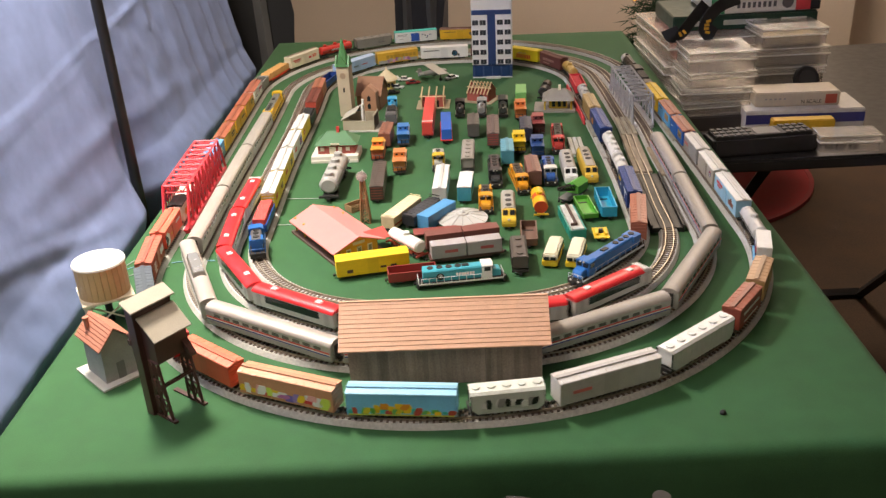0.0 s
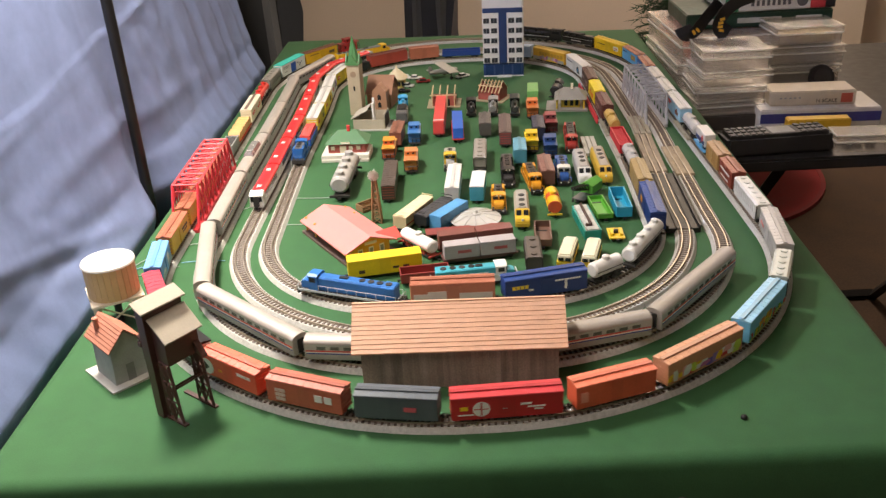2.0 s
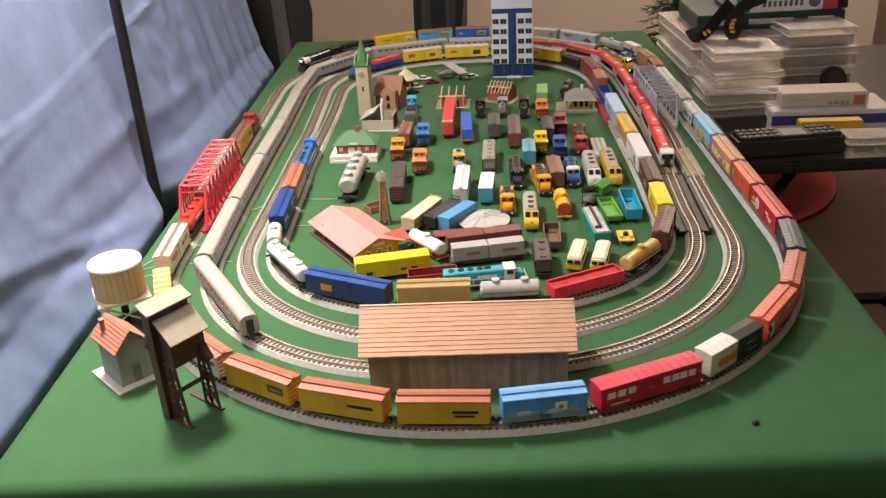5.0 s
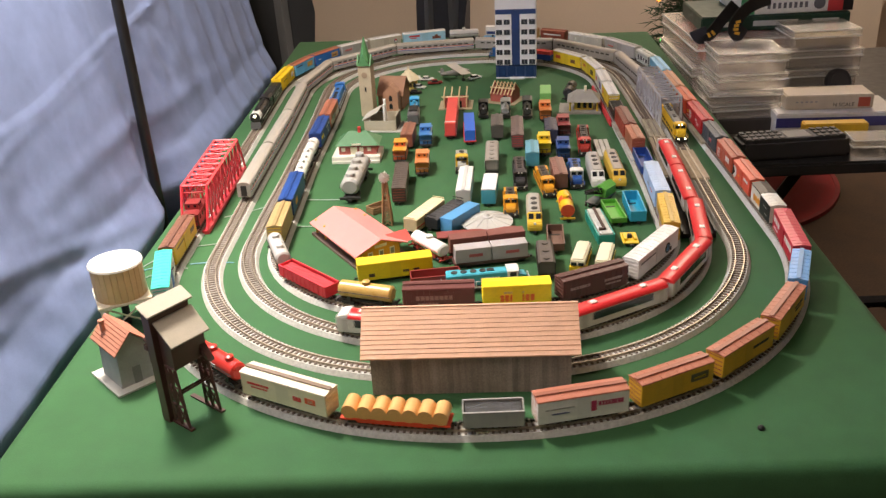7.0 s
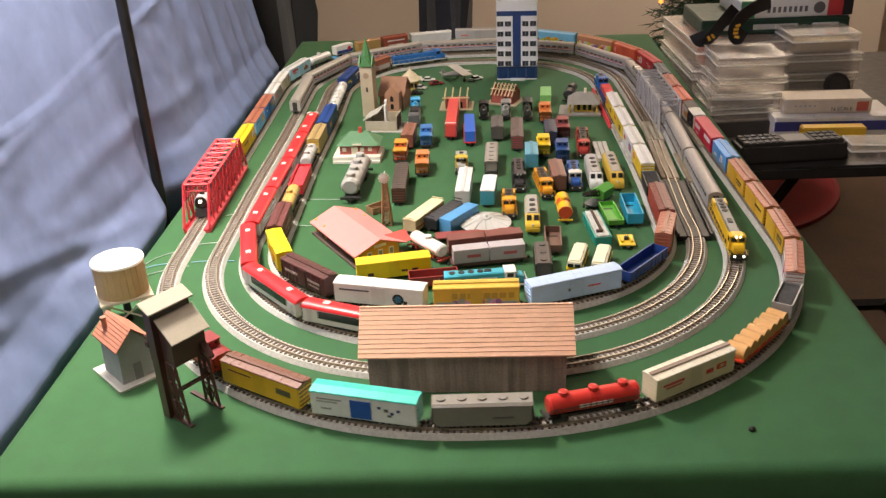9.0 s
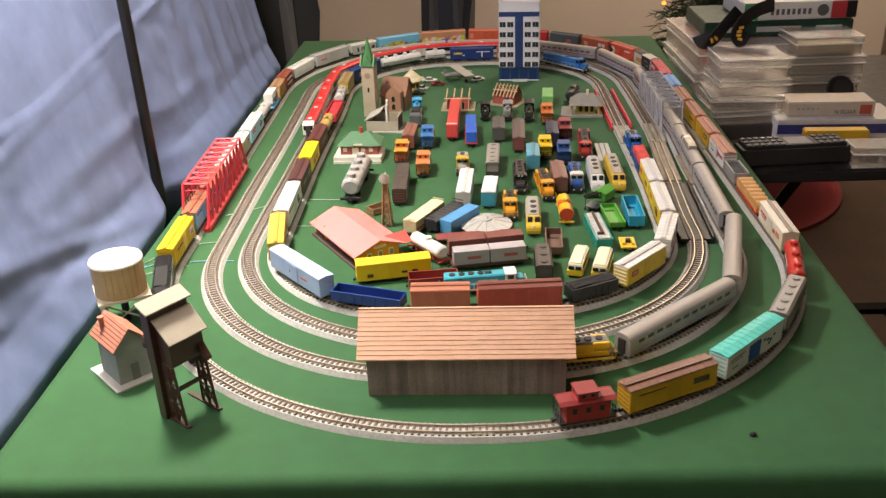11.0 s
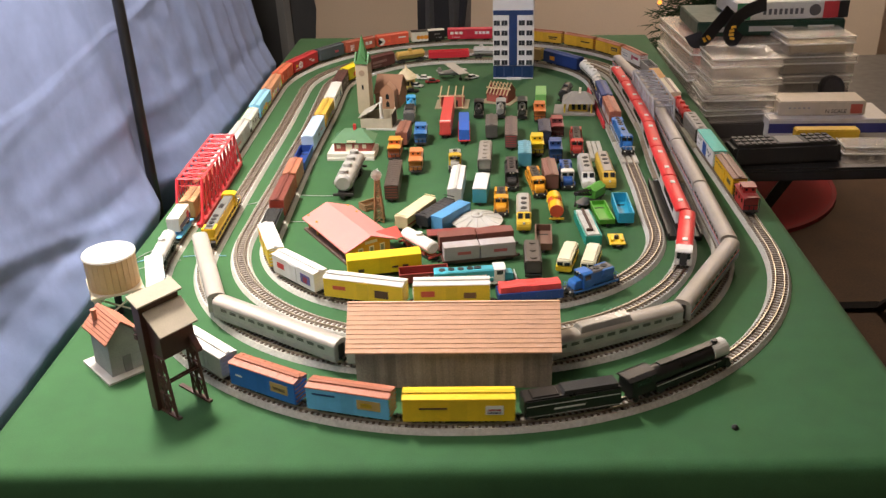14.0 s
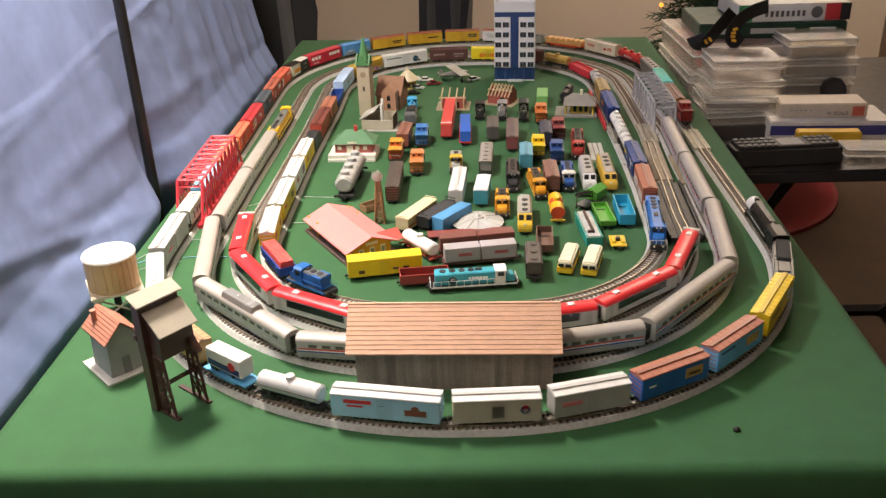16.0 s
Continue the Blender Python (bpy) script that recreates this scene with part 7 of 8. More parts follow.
def steam_toy(body):
    def made(t, L):
        bm = bmesh.new()
        cyl(bm, (-L * 0.44, 0, 0.0148), "x", 0.0062, L * 0.58, 20)
        part("boiler", bm, paint(body), t, smooth=True)
        bm = bmesh.new()
        bx(bm, L * 0.1, L * 0.42, -0.0085, 0.0085, 0.006, 0.0232)
        prism_x(bm, [(-0.0092, 0.0232), (0.0092, 0.0232), (0.005, 0.025), (-0.005, 0.025)], L * 0.06, L * 0.46)
        part("cab", bm, paint(body), t, bevel=0.0004)
        for y in (-0.0045, 0.0045):
            bm = bmesh.new()
            bx(bm, L * 0.1 - 0.0003, L * 0.1 + 0.0003, y - 0.0024, y + 0.0024, 0.0175, 0.0215)
            part("cab_window", bm, M_GLASS, t)
        for x, r, h in ((-0.36, 0.0022, 0.0075), (-0.18, 0.0026, 0.0034), (-0.02, 0.0022, 0.003)):
            bm = bmesh.new()
            cyl(bm, (L * x, 0, 0.0198), "z", r, h, 12, r * 1.15)
            part("chimney" if x < -0.3 else "dome", bm, paint(body), t)
        bm = bmesh.new()
        cyl(bm, (-L * 0.44 - 0.0008, 0, 0.0148), "x", 0.0042, 0.001, 20)
        part("front_plate", bm, paint(tuple(c * 0.7 + 0.03 for c in body)), t)
        bm = bmesh.new()
        cyl(bm, (-L * 0.44 - 0.002, 0, 0.0205), "x", 0.0015, 0.003, 12)
        part("headlight", bm, paint(GREY), t)
        bm = bmesh.new()
        bx(bm, -L / 2, L / 2, -0.0068, 0.0068, 0.004, 0.0078)
        bx(bm, -L / 2 - 0.001, -L / 2 + 0.001, -0.0085, 0.0085, 0.0035, 0.0085)
        part("frame", bm, M_BLACK, t)
        for i in range(3):
            for s in (1, -1):
                bm = bmesh.new()
                cyl(bm, (-L * 0.28 + i * L * 0.23, s * 0.0062 - 0.0008, 0.0045), "y", 0.0045, 0.0016, 14)
                part("wheel", bm, M_DARK, t)
        for s in (1, -1):
            bm = bmesh.new()
            bx(bm, -L * 0.3, L * 0.2, s * 0.0078 - 0.0004, s * 0.0078 + 0.0004, 0.0038, 0.005)
            part("side_rod", bm, M_STEEL, t)
    return made


def stacked(colours, base=None):
    """A container load on a low car."""
    def made(t, L):
        flat_car(t, L, base or DGREY)
        n = len(colours)
        for i, c in enumerate(colours):
            l = (L - 0.004) / n
            bm = bmesh.new()
            x = -L / 2 + 0.002 + l * (i + 0.5)
            bx(bm, x - l / 2 + 0.0006, x + l / 2 - 0.0006, -0.0085, 0.0085, 0.0078, 0.0265)
            part("container", bm, paint(c), t, bevel=0.0004)
            bm = bmesh.new()
            bx(bm, x - l * 0.12, x + l * 0.25, -0.0088, -0.0083, 0.015, 0.019)
            bx(bm, x - l * 0.12, x + l * 0.25, 0.0083, 0.0088, 0.015, 0.019)
            part("emblem", bm, paint((0.45, 0.1, 0.1)), t)
    return made


def crane_car(t, L):
    flat_car(t, L, DGREY)
    bm = bmesh.new()
    bx(bm, -0.002, L / 2, -0.009, 0.009, 0.0085, 0.021)
    prism_x(bm, [(-0.0095, 0.0208), (0.0095, 0.0208), (0.0, 0.027)], -0.003, L / 2 + 0.001)
    part("house", bm, paint(GREEN), t, bevel=0.0004)
    bm = bmesh.new()
    for y in (-0.003, 0.003):
        bar(bm, (0.0, y, 0.014), (-L * 0.75, y * 0.6, 0.027), 0.0009)
        bar(bm, (0.0, y, 0.022), (-L * 0.75, y * 0.6, 0.03), 0.0009)
        for k in range(6):
            f, g = k / 6, (k + 1) / 6
            bar(bm, (-L * 0.75 * f, y, 0.014 + 0.013 * f), (-L * 0.75 * g, y, 0.022 + 0.008 * g), 0.0006)
    part("boom", bm, M_BLACK, t)
    bm = bmesh.new()
    bar(bm, (-L * 0.75, 0, 0.028), (-L * 0.75, 0, 0.012), 0.0004)
    bx(bm, -L * 0.75 - 0.0015, -L * 0.75 + 0.0015, -0.001, 0.001, 0.0085, 0.012)
    part("hook", bm, M_DARK, t)


def planks(t, L):
    for y in (-0.0075, 0.0, 0.0075):
        bm = bmesh.new()
        bx(bm, -L / 2, L / 2, y - 0.0032, y + 0.0032, 0.0, 0.006)
        part("track_side", bm, mat("pale_concrete", (0.46, 0.45, 0.4), 0.75), t, bevel=0.0004)


def crate(t, L):
    wood = mat("crate_wood", (0.3, 0.17, 0.08), 0.7)
    for z in (0.0, 0.0035, 0.007):
        bm = bmesh.new()
        for y in (-0.008, 0.008):
            bx(bm, -L / 2, L / 2, y - 0.0007, y + 0.0007, z, z + 0.0026)
        for x in (-L / 2, L / 2):
            bx(bm, x - 0.0007, x + 0.0007, -0.008, 0.008, z, z + 0.0026)
        part("slat_ring", bm, wood, t)
    bm = bmesh.new()
    bx(bm, -L / 2, L / 2, -0.008, 0.008, 0.0, 0.001)
    part("floor_board", bm, wood, t)


def trailer_box(c, stripe=None):
    def made(t, L):
        flat_car(t, L, tuple(v * 0.4 for v in c))
        bm = bmesh.new()
        bx(bm, -L / 2 + 0.001, L / 2 - 0.001, -0.0088, 0.0088, 0.0078, 0.03)
        part("box", bm, paint(c), t, bevel=0.0005)
        if stripe:
            bm = bmesh.new()
            bx(bm, -L / 2 + 0.008, -L / 2 + 0.0115, -0.009, 0.009, 0.0082, 0.0303)
            part("band", bm, paint(stripe), t)
    return made


def track_cart(t, L):
    yellow = paint((0.8, 0.55, 0.02))
    bm = bmesh.new()
    bx(bm, -L / 2, L / 2, -CW, CW, 0.0048, 0.0066)
    part("deck", bm, yellow, t, bevel=0.0003)
    for s in (1, -1):
        bm = bmesh.new()
        bx(bm, -L * 0.3, L * 0.3, s * CW * 0.6 - 0.0018, s * CW * 0.6 + 0.0018, 0.0066, 0.0098)
        part("bench", bm, yellow, t, bevel=0.0004)
    bm = bmesh.new()
    bx(bm, -0.0025, 0.0025, -0.0025, 0.0025, 0.0066, 0.0115)
    part("engine_box", bm, M_DARK, t, bevel=0.0003)
    running_gear(t, L, 0.0085)


def teal_load_car(t, L):
    gondola(t, L, (0.03, 0.32, 0.25), 0.018, (0.55, 0.54, 0.5), 0.02)
    bm = bmesh.new()
    bx(bm, -L * 0.36, L * 0.45, -0.0012, 0.0014, 0.0195, 0.0232)
    bx(bm, -L * 0.36, -L * 0.32, -0.0012, 0.0065, 0.0195, 0.0228)
    part("load_beam", bm, mat("dark_brown_beam", (0.07, 0.035, 0.025), 0.6), t, "dark brown L-shaped beam")


ENGINE = lambda c, roof=None, cab=None: turned(lambda t, L: diesel(t, L, c, roof, cab))
BOX = lambda c, roof=None, **k: (lambda t, L: boxcar(t, L, c, roof, **k))
PARK = [
    ("tank_car", "large silver tank car with four domes", "tank car", -0.168, 0.171, 86, 0.112, lambda t, L: tank_car(t, L, (0.42, 0.41, 0.39), 4), True, 1.5),
    ("passenger_coach", "dark brown passenger coach with a red end", "coach", -0.1, 0.158, 90, 0.1, BOX((0.075, 0.048, 0.04), (0.09, 0.07, 0.06), end=(0.3, 0.08, 0.06), walk_way=False)),
    ("boxcar", "red-brown boxcar with a ribbed roof", "boxcar", -0.1, 0.383, 86, 0.06, BOX((0.28, 0.1, 0.07), (0.3, 0.13, 0.09))),
    ("caboose", "red and yellow caboose with a cupola", "caboose", -0.108, 0.318, 88, 0.05, lambda t, L: caboose(t, L, (0.6, 0.12, 0.04), (0.65, 0.3, 0.04))),
    ("caboose", "mid-blue caboose with a cupola", "caboose", -0.07, 0.385, 90, 0.052, lambda t, L: caboose(t, L, (0.06, 0.2, 0.5))),
    ("caboose", "orange caboose with yellow ends", "caboose", -0.072, 0.261, 90, 0.055, lambda t, L: caboose(t, L, (0.68, 0.26, 0.06), (0.6, 0.22, 0.08))),
    ("toy_engine", "bright blue toy steam engine with chimney", "locomotive", -0.094, 0.56, 92, 0.048, steam_toy((0.06, 0.4, 0.75))),
    ("coal_tender", "dark grey tender with a coal load", "tender", -0.094, 0.495, 90, 0.05, lambda t, L: tender(t, L, DGREY)),
    ("boxcar", "long red piggyback trailer with a white band", "trailer", -0.031, 0.421, 88, 0.15, trailer_box((0.65, 0.07, 0.06), WHITE)),
    ("container_car", "blue container on a red flat car", "container car", 0.0, 0.389, 90, 0.1, stacked([(0.03, 0.13, 0.55)], (0.6, 0.05, 0.04))),
    ("steam_locomotive", "small black steam tank locomotive", "locomotive", 0.025, 0.52, 88, 0.052, steam_toy(BLACK)),
    ("steam_locomotive", "grey steam locomotive with a dark frame", "locomotive", 0.062, 0.515, 86, 0.06, steam_toy((0.3, 0.3, 0.29))),
    ("steam_locomotive", "black steam locomotive with a tender", "locomotive", 0.099, 0.506, 86, 0.075, steam_toy((0.03, 0.035, 0.03))),
    ("container", "light green ribbed steel container", "container", 0.137, 0.585, 85, 0.058, lambda t, L: container(t, L, (0.22, 0.52, 0.16), 0.0095, 0.024)),
    ("tank_car", "plain black single-dome tank car", "tank car", 0.178, 0.604, 75, 0.062, lambda t, L: tank_car(t, L, (0.03, 0.03, 0.033), 1)),
    ("diesel_locomotive", "silver and yellow diesel switcher", "locomotive", -0.014, 0.263, 90, 0.055, ENGINE((0.4, 0.38, 0.34), (0.38, 0.37, 0.34), (0.7, 0.45, 0.03))),
    ("covered_hopper", "grey ribbed hopper with a white lower end", "hopper", 0.029, 0.254, 87, 0.086, lambda t, L: hopper(t, L, (0.3, 0.27, 0.24))),
    ("boxcar", "plain dark grey steel boxcar", "boxcar", 0.044, 0.409, 88, 0.058, BOX((0.1, 0.09, 0.085), (0.14, 0.12, 0.11))),
    ("passenger_coach", "maroon-grey coach with a red end", "coach", 0.073, 0.358, 87, 0.095, BOX((0.13, 0.08, 0.075), (0.17, 0.12, 0.11), end=(0.5, 0.05, 0.05))),
    ("diesel_locomotive", "black and grey diesel locomotive", "locomotive", 0.066, 0.189, 88, 0.09, ENGINE((0.035, 0.033, 0.035), (0.07, 0.05, 0.05))),
    ("caboose", "plain orange caboose without lettering", "caboose", 0.128, 0.488, 87, 0.05, lambda t, L: caboose(t, L, (0.65, 0.2, 0.05))),
    ("boxcar", "plain dark navy steel boxcar", "boxcar", 0.127, 0.374, 87, 0.062, BOX((0.035, 0.04, 0.075), (0.06, 0.065, 0.1))),
    ("caboose", "dark maroon caboose with cupola", "caboose", 0.15, 0.405, 88, 0.05, lambda t, L: caboose(t, L, (0.14, 0.05, 0.05), (0.3, 0.06, 0.06))),
    ("diesel_locomotive", "black diesel with a bright red nose", "locomotive", 0.171, 0.315, 85, 0.098, ENGINE((0.4, 0.04, 0.03), BLACK, (0.5, 0.05, 0.04))),
    ("boxcar", "short pale teal steel boxcar", "boxcar", 0.0895, 0.275, 87, 0.055, BOX((0.1, 0.36, 0.46), (0.16, 0.4, 0.5))),
    ("diesel_locomotive", "small yellow switcher locomotive", "locomotive", 0.1115, 0.322, 88, 0.045, lambda t, L: caboose(t, L, (0.8, 0.55, 0.02), (0.8, 0.55, 0.02))),
    ("diesel_locomotive", "short dark blue diesel locomotive", "locomotive", 0.137, 0.297, 87, 0.045, lambda t, L: caboose(t, L, (0.03, 0.08, 0.25))),
    ("diesel_locomotive", "blue diesel with a white and yellow nose", "locomotive", 0.144, 0.187, 88, 0.075, ENGINE((0.03, 0.1, 0.36), (0.03, 0.09, 0.3), (0.75, 0.74, 0.7))),
    ("diesel_locomotive", "orange diesel with a black roof", "locomotive", 0.1035, 0.16, 95, 0.078, ENGINE((0.75, 0.33, 0.02), (0.08, 0.05, 0.03))),
    ("boxcar", "dull brown weathered wooden boxcar", "boxcar", 0.121, 0.185, 90, 0.066, BOX((0.22, 0.1, 0.08), (0.28, 0.14, 0.11))),
    ("diesel_locomotive", "silver streamlined diesel with a white nose", "locomotive", 0.172, 0.183, 88, 0.09, turned(lambda t, L: streamlined_diesel(t, L, (0.45, 0.44, 0.42), (0.4, 0.38, 0.36), (0.7, 0.7, 0.68)))),
    ("diesel_locomotive", "grey and yellow streamlined diesel", "locomotive", 0.201, 0.183, 89, 0.098, turned(lambda t, L: streamlined_diesel(t, L, (0.6, 0.4, 0.05), (0.35, 0.31, 0.26), (0.65, 0.42, 0.05)))),
    ("track_pieces", "three pale grey loose track sides", "track piece", 0.2, 0.3, 88, 0.078, planks),
    ("boxcar", "white ribbed boxcar with walkway", "boxcar", -0.0135, 0.14, 86, 0.09, BOX((0.74, 0.73, 0.68), (0.78, 0.77, 0.74), ribs=True)),
    ("boxcar", "turquoise boxcar with a white roof", "boxcar", 0.02, 0.14, 84, 0.058, BOX((0.07, 0.38, 0.5), (0.78, 0.79, 0.8), walk_way=False)),
    ("diesel_locomotive", "orange and black diesel locomotive", "locomotive", 0.0475, 0.098, 88, 0.064, ENGINE((0.72, 0.34, 0.02), (0.06, 0.05, 0.04))),
    ("diesel_locomotive", "silver streamlined diesel with a yellow nose", "locomotive", 0.074, 0.048, 87, 0.078, turned(lambda t, L: streamlined_diesel(t, L, (0.45, 0.41, 0.33), (0.38, 0.36, 0.32), (0.72, 0.48, 0.04)))),
    ("tank_car", "yellow tank car with a red end and band", "tank car", 0.118, 0.08, 89, 0.058, lambda t, L: tank_car(t, L, (0.82, 0.5, 0.02), 1, frame=(0.8, 0.5, 0.03), band=[((0.65, 0.08, 0.03), -0.1, 0.12), ((0.65, 0.08, 0.03), -0.475, -0.45)])),
    ("crane_car", "green railway crane with a black lattice boom", "crane", 0.153, 0.122, 52, 0.05, crane_car),
    ("flat_car", "teal car with a long pale grey load", "flat car", 0.155, 0.002, 94, 0.078, teal_load_car),
    ("flat_car", "bright green flat car with a box end", "flat car", 0.18, 0.062, 94, 0.062, lambda t, L: gondola(t, L, (0.1, 0.36, 0.04), 0.012)),
    ("gondola", "empty turquoise blue open gondola", "gondola", 0.204, 0.064, 89, 0.068, lambda t, L: gondola(t, L, (0.03, 0.36, 0.55), 0.02)),
    ("track_cart", "small yellow track maintenance cart", "cart", 0.184, 0.0, 88, 0.03, track_cart),
    ("boxcar", "cream boxcar with red striping", "boxcar", -0.081, 0.062, 62, 0.074, BOX((0.72, 0.6, 0.36), (0.75, 0.65, 0.42), top=0.0235, walk_way=False, mk=[(0.0, 1.0, 0.3, 0.42, (0.55, 0.1, 0.05))])),
    ("boxcar", "black boxcar leaning beside the cream one", "boxcar", -0.055, 0.068, 58, 0.065, BOX((0.03, 0.03, 0.035), (0.05, 0.05, 0.055), top=0.0205, walk_way=False)),
    ("container", "light blue corrugated container", "container", -0.036, 0.063, 54, 0.062, lambda t, L: container(t, L, (0.1, 0.33, 0.62), 0.0092, 0.0205)),
    
]
for row in PARK:
    parked(*row)
parked("tank_car", "white tank car with a red lower band", "tank car", -0.055, 0.002, -52, 0.062, lambda t, L: tank_car(t, L, (0.78, 0.77, 0.74), 1, frame=(0.5, 0.08, 0.06)), near=False)
parked("flat_car", "long empty dark red flat car", "flat car", 0.002, 0.046, 5, 0.1, lambda t, L: flat_car(t, L, (0.25, 0.06, 0.05)), near=False)
parked("container_car", "two brown containers on a flat car", "container car", 0.013, 0.006, 10, 0.096, stacked([(0.2, 0.075, 0.06), (0.22, 0.08, 0.065)], DBROWN), near=False)
parked("container_car", "two grey containers with red emblems on a flat car", "container car", 0.0165, -0.025, 9, 0.09, stacked([(0.42, 0.38, 0.38), (0.44, 0.4, 0.4)], DBROWN), near=False)
parked("hopper_car", "dark grey hopper with round hatches", "hopper", 0.077, -0.078, 88, 0.058, lambda t, L: hopper(t, L, (0.09, 0.075, 0.065), hatch=3))
parked("flat_car", "brown wooden low-sided car", "flat car", 0.094, -0.01, 86, 0.055, lambda t, L: gondola(t, L, (0.16, 0.09, 0.065), 0.015))
parked("boxcar", "bright yellow boxcar beside the pink-roofed station", "boxcar", -0.094, -0.052, 11, 0.085, lambda t, L: boxcar(t, L, (0.85, 0.6, 0.01), (0.82, 0.6, 0.03), walk_way=False, mk=[(0.14, 0.22, 0.2, 0.4, DBROWN), (0.6, 0.68, 0.3, 0.42, DBROWN), (0.74, 0.82, 0.32, 0.44, DBROWN)]), near=False)
parked("gondola", "empty dark red open gondola", "gondola", -0.047, -0.076, 7, 0.055, lambda t, L: gondola(t, L, (0.28, 0.04, 0.035), 0.017), near=False)
parked("diesel_locomotive", "turquoise diesel locomotive with a white cab end", "locomotive", 0.008, -0.087, 6, 0.098, lambda t, L: (diesel(t, L, (0.05, 0.36, 0.45), (0.06, 0.38, 0.48), (0.78, 0.78, 0.76), stripe=(0.78, 0.78, 0.76)), discs(t, [(0.26, 0.45, 0.0046, BLACK), (0.26, 0.5, 0.0026, WHITE)], L, 0.008, 0.0222, 0.0069), marks(t, [(0.44, 0.66, 0.45, 0.68, WHITE, 7)], L, 0.008, 0.0222, 0.0068)), near=False)
for x, y in ((0.112, -0.064), (0.1385, -0.07)):
    parked("model_bus", "cream and yellow model bus", "bus", x, y, 74, 0.054, bus)
parked("crate", "small brown slatted wooden crate", "crate", -0.128, 0.142, 40, 0.026, crate, near=False)
road_car(-0.106, 0.806, 10, WHITE, "white model car parked by the kiosk")
road_car(-0.079, 0.79, -5, WHITE, "second white model car by the kiosk")
road_car(-0.062, 0.762, 8, DRED, "dark red model car by the kiosk")
road_car(-0.093, 0.735, -20, (0.5, 0.5, 0.48), "silver model car by the kiosk")
road_car(-0.1, 0.698, 5, BLACK, "black model car by the kiosk")
road_car(0.016, 0.785, 35, WHITE, "white model car beside the aeroplane")


# ---- the room round the table ----
# the long crease across the cloth and the soft folds where it sags: direction (y, z), distance, height, half width
LOW_FOLDS = [(-0.084, 0.996, 0.21, 0.007, 0.0035), (-0.1, 0.995, 0.196, 0.004, 0.008), (0.2, 0.98, 0.012, 0.012, 0.013), (0.24, 0.97, 0.045, 0.009, 0.01), (0.16, 0.98, 0.078, 0.009, 0.016),
             (0.05, 0.998, 0.12, 0.006, 0.014), (0.3, 0.95, -0.02, 0.01, 0.012)]


def backdrop_cloth():
    """A blue-grey cloth that hangs in soft folds beside the table."""
    bm = bmesh.new()
    nx, nz = 330, 330
    grid = []
    for i in range(nx + 1):
        u = i / nx
        y = -1.25 + 2.2 * u
        col = []
        for k in range(nz + 1):
            v = k / nz
            z = -0.7 + 1.75 * v
            fold = 0.003 * math.sin(y * 9 + 0.8 * math.sin(z * 3)) + 0.006 * noise.noise(Vector((y * 2.2 + z * 1.1, z * 1.5, 3))) + 0.0022 * abs(noise.noise(Vector((y * 4 + z * 6, z * 7 - y * 3, 8)))) + 0.002 * abs(noise.noise(Vector((y * 9 + z * 12, z * 9 - y * 5, 5)))) + 0.003 * noise.noise(Vector((y * 30 + z * 12, z * 26, 2)))
            fold += 0.015 * max(0, u - 0.72) * 4 * math.sin(y * 46 + z * 2)
            low = 0.0
            for ca, cb, cc, amp, wd in LOW_FOLDS:
                d = ca * y + cb * z - cc + 0.006 * math.sin(6 * y + cc * 30) + 0.01 * noise.noise(Vector((y * 5, cc * 40, 1)))
                low += 0.38 * amp * math.exp(-(d / wd) ** 2) * (0.65 + 0.35 * math.sin(8 * y + cc * 50))
            lean = min(max(z / 0.3, 0.0), 2.5)
            edge = -0.402 + 0.0127 * y - 0.016
            under = min(max(-z / 0.1, 0.0), 1.0)
            dent = 0.034 * math.exp(-((y - 0.235) / 0.05) ** 2) * math.exp(-max(z, 0) * 6)
            x = edge - 0.04 * under - dent - 0.016 * min(max((z + 0.01) / 0.06, 0), 1) + low * min(max(z / 0.04, 0), 1) - 0.055 * lean - 0.4 * abs(fold) + min(0.3 * lean + 0.25 * min(lean, 0.5), 0.7) * fold
            col.append(bm.verts.new((x, y, z)))
        grid.append(col)
    for i in range(nx):
        for k in range(nz):
            bm.faces.new((grid[i][k], grid[i + 1][k], grid[i + 1][k + 1], grid[i][k + 1]))
    ob = solo("backdrop_curtain", bm, M_BACK, "blue-grey cloth hanging in soft folds beside the table", "curtain", smooth=True)
    s = ob.modifiers.new("thick", "SOLIDIFY")
    s.thickness = 0.002


backdrop_cloth()


def stand_pole():
    t = thing("backdrop_stand", "thin black metal pole holding up the cloth", "stand")
    bm = bmesh.new()
    cyl(bm, (0, 0, 0), "z", 0.0075, 1.75, 16)
    bmesh.ops.transform(bm, matrix=pose(-0.4475, 0.235, FLOOR, 1.4, 0, 0), verts=list(bm.verts))
    part("pole", bm, mat("black_metal", (0.02, 0.02, 0.022), 0.35, 0.3), t, smooth=True)


stand_pole()


def clutter_box(name, label, cat, x0, x1, y0, y1, z0, z1, material, rz=0, lid=None, bevel=0.002):
    t = thing(name, label, cat, m=pose((x0 + x1) / 2, (y0 + y1) / 2, z0, 0, 0, rz))
    w, d = (x1 - x0) / 2, (y1 - y0) / 2
    bm = bmesh.new()
    bx(bm, -w, w, -d, d, 0, z1 - z0)
    part("body", bm, material, t, bevel=bevel)
    return t, w, d, z1 - z0


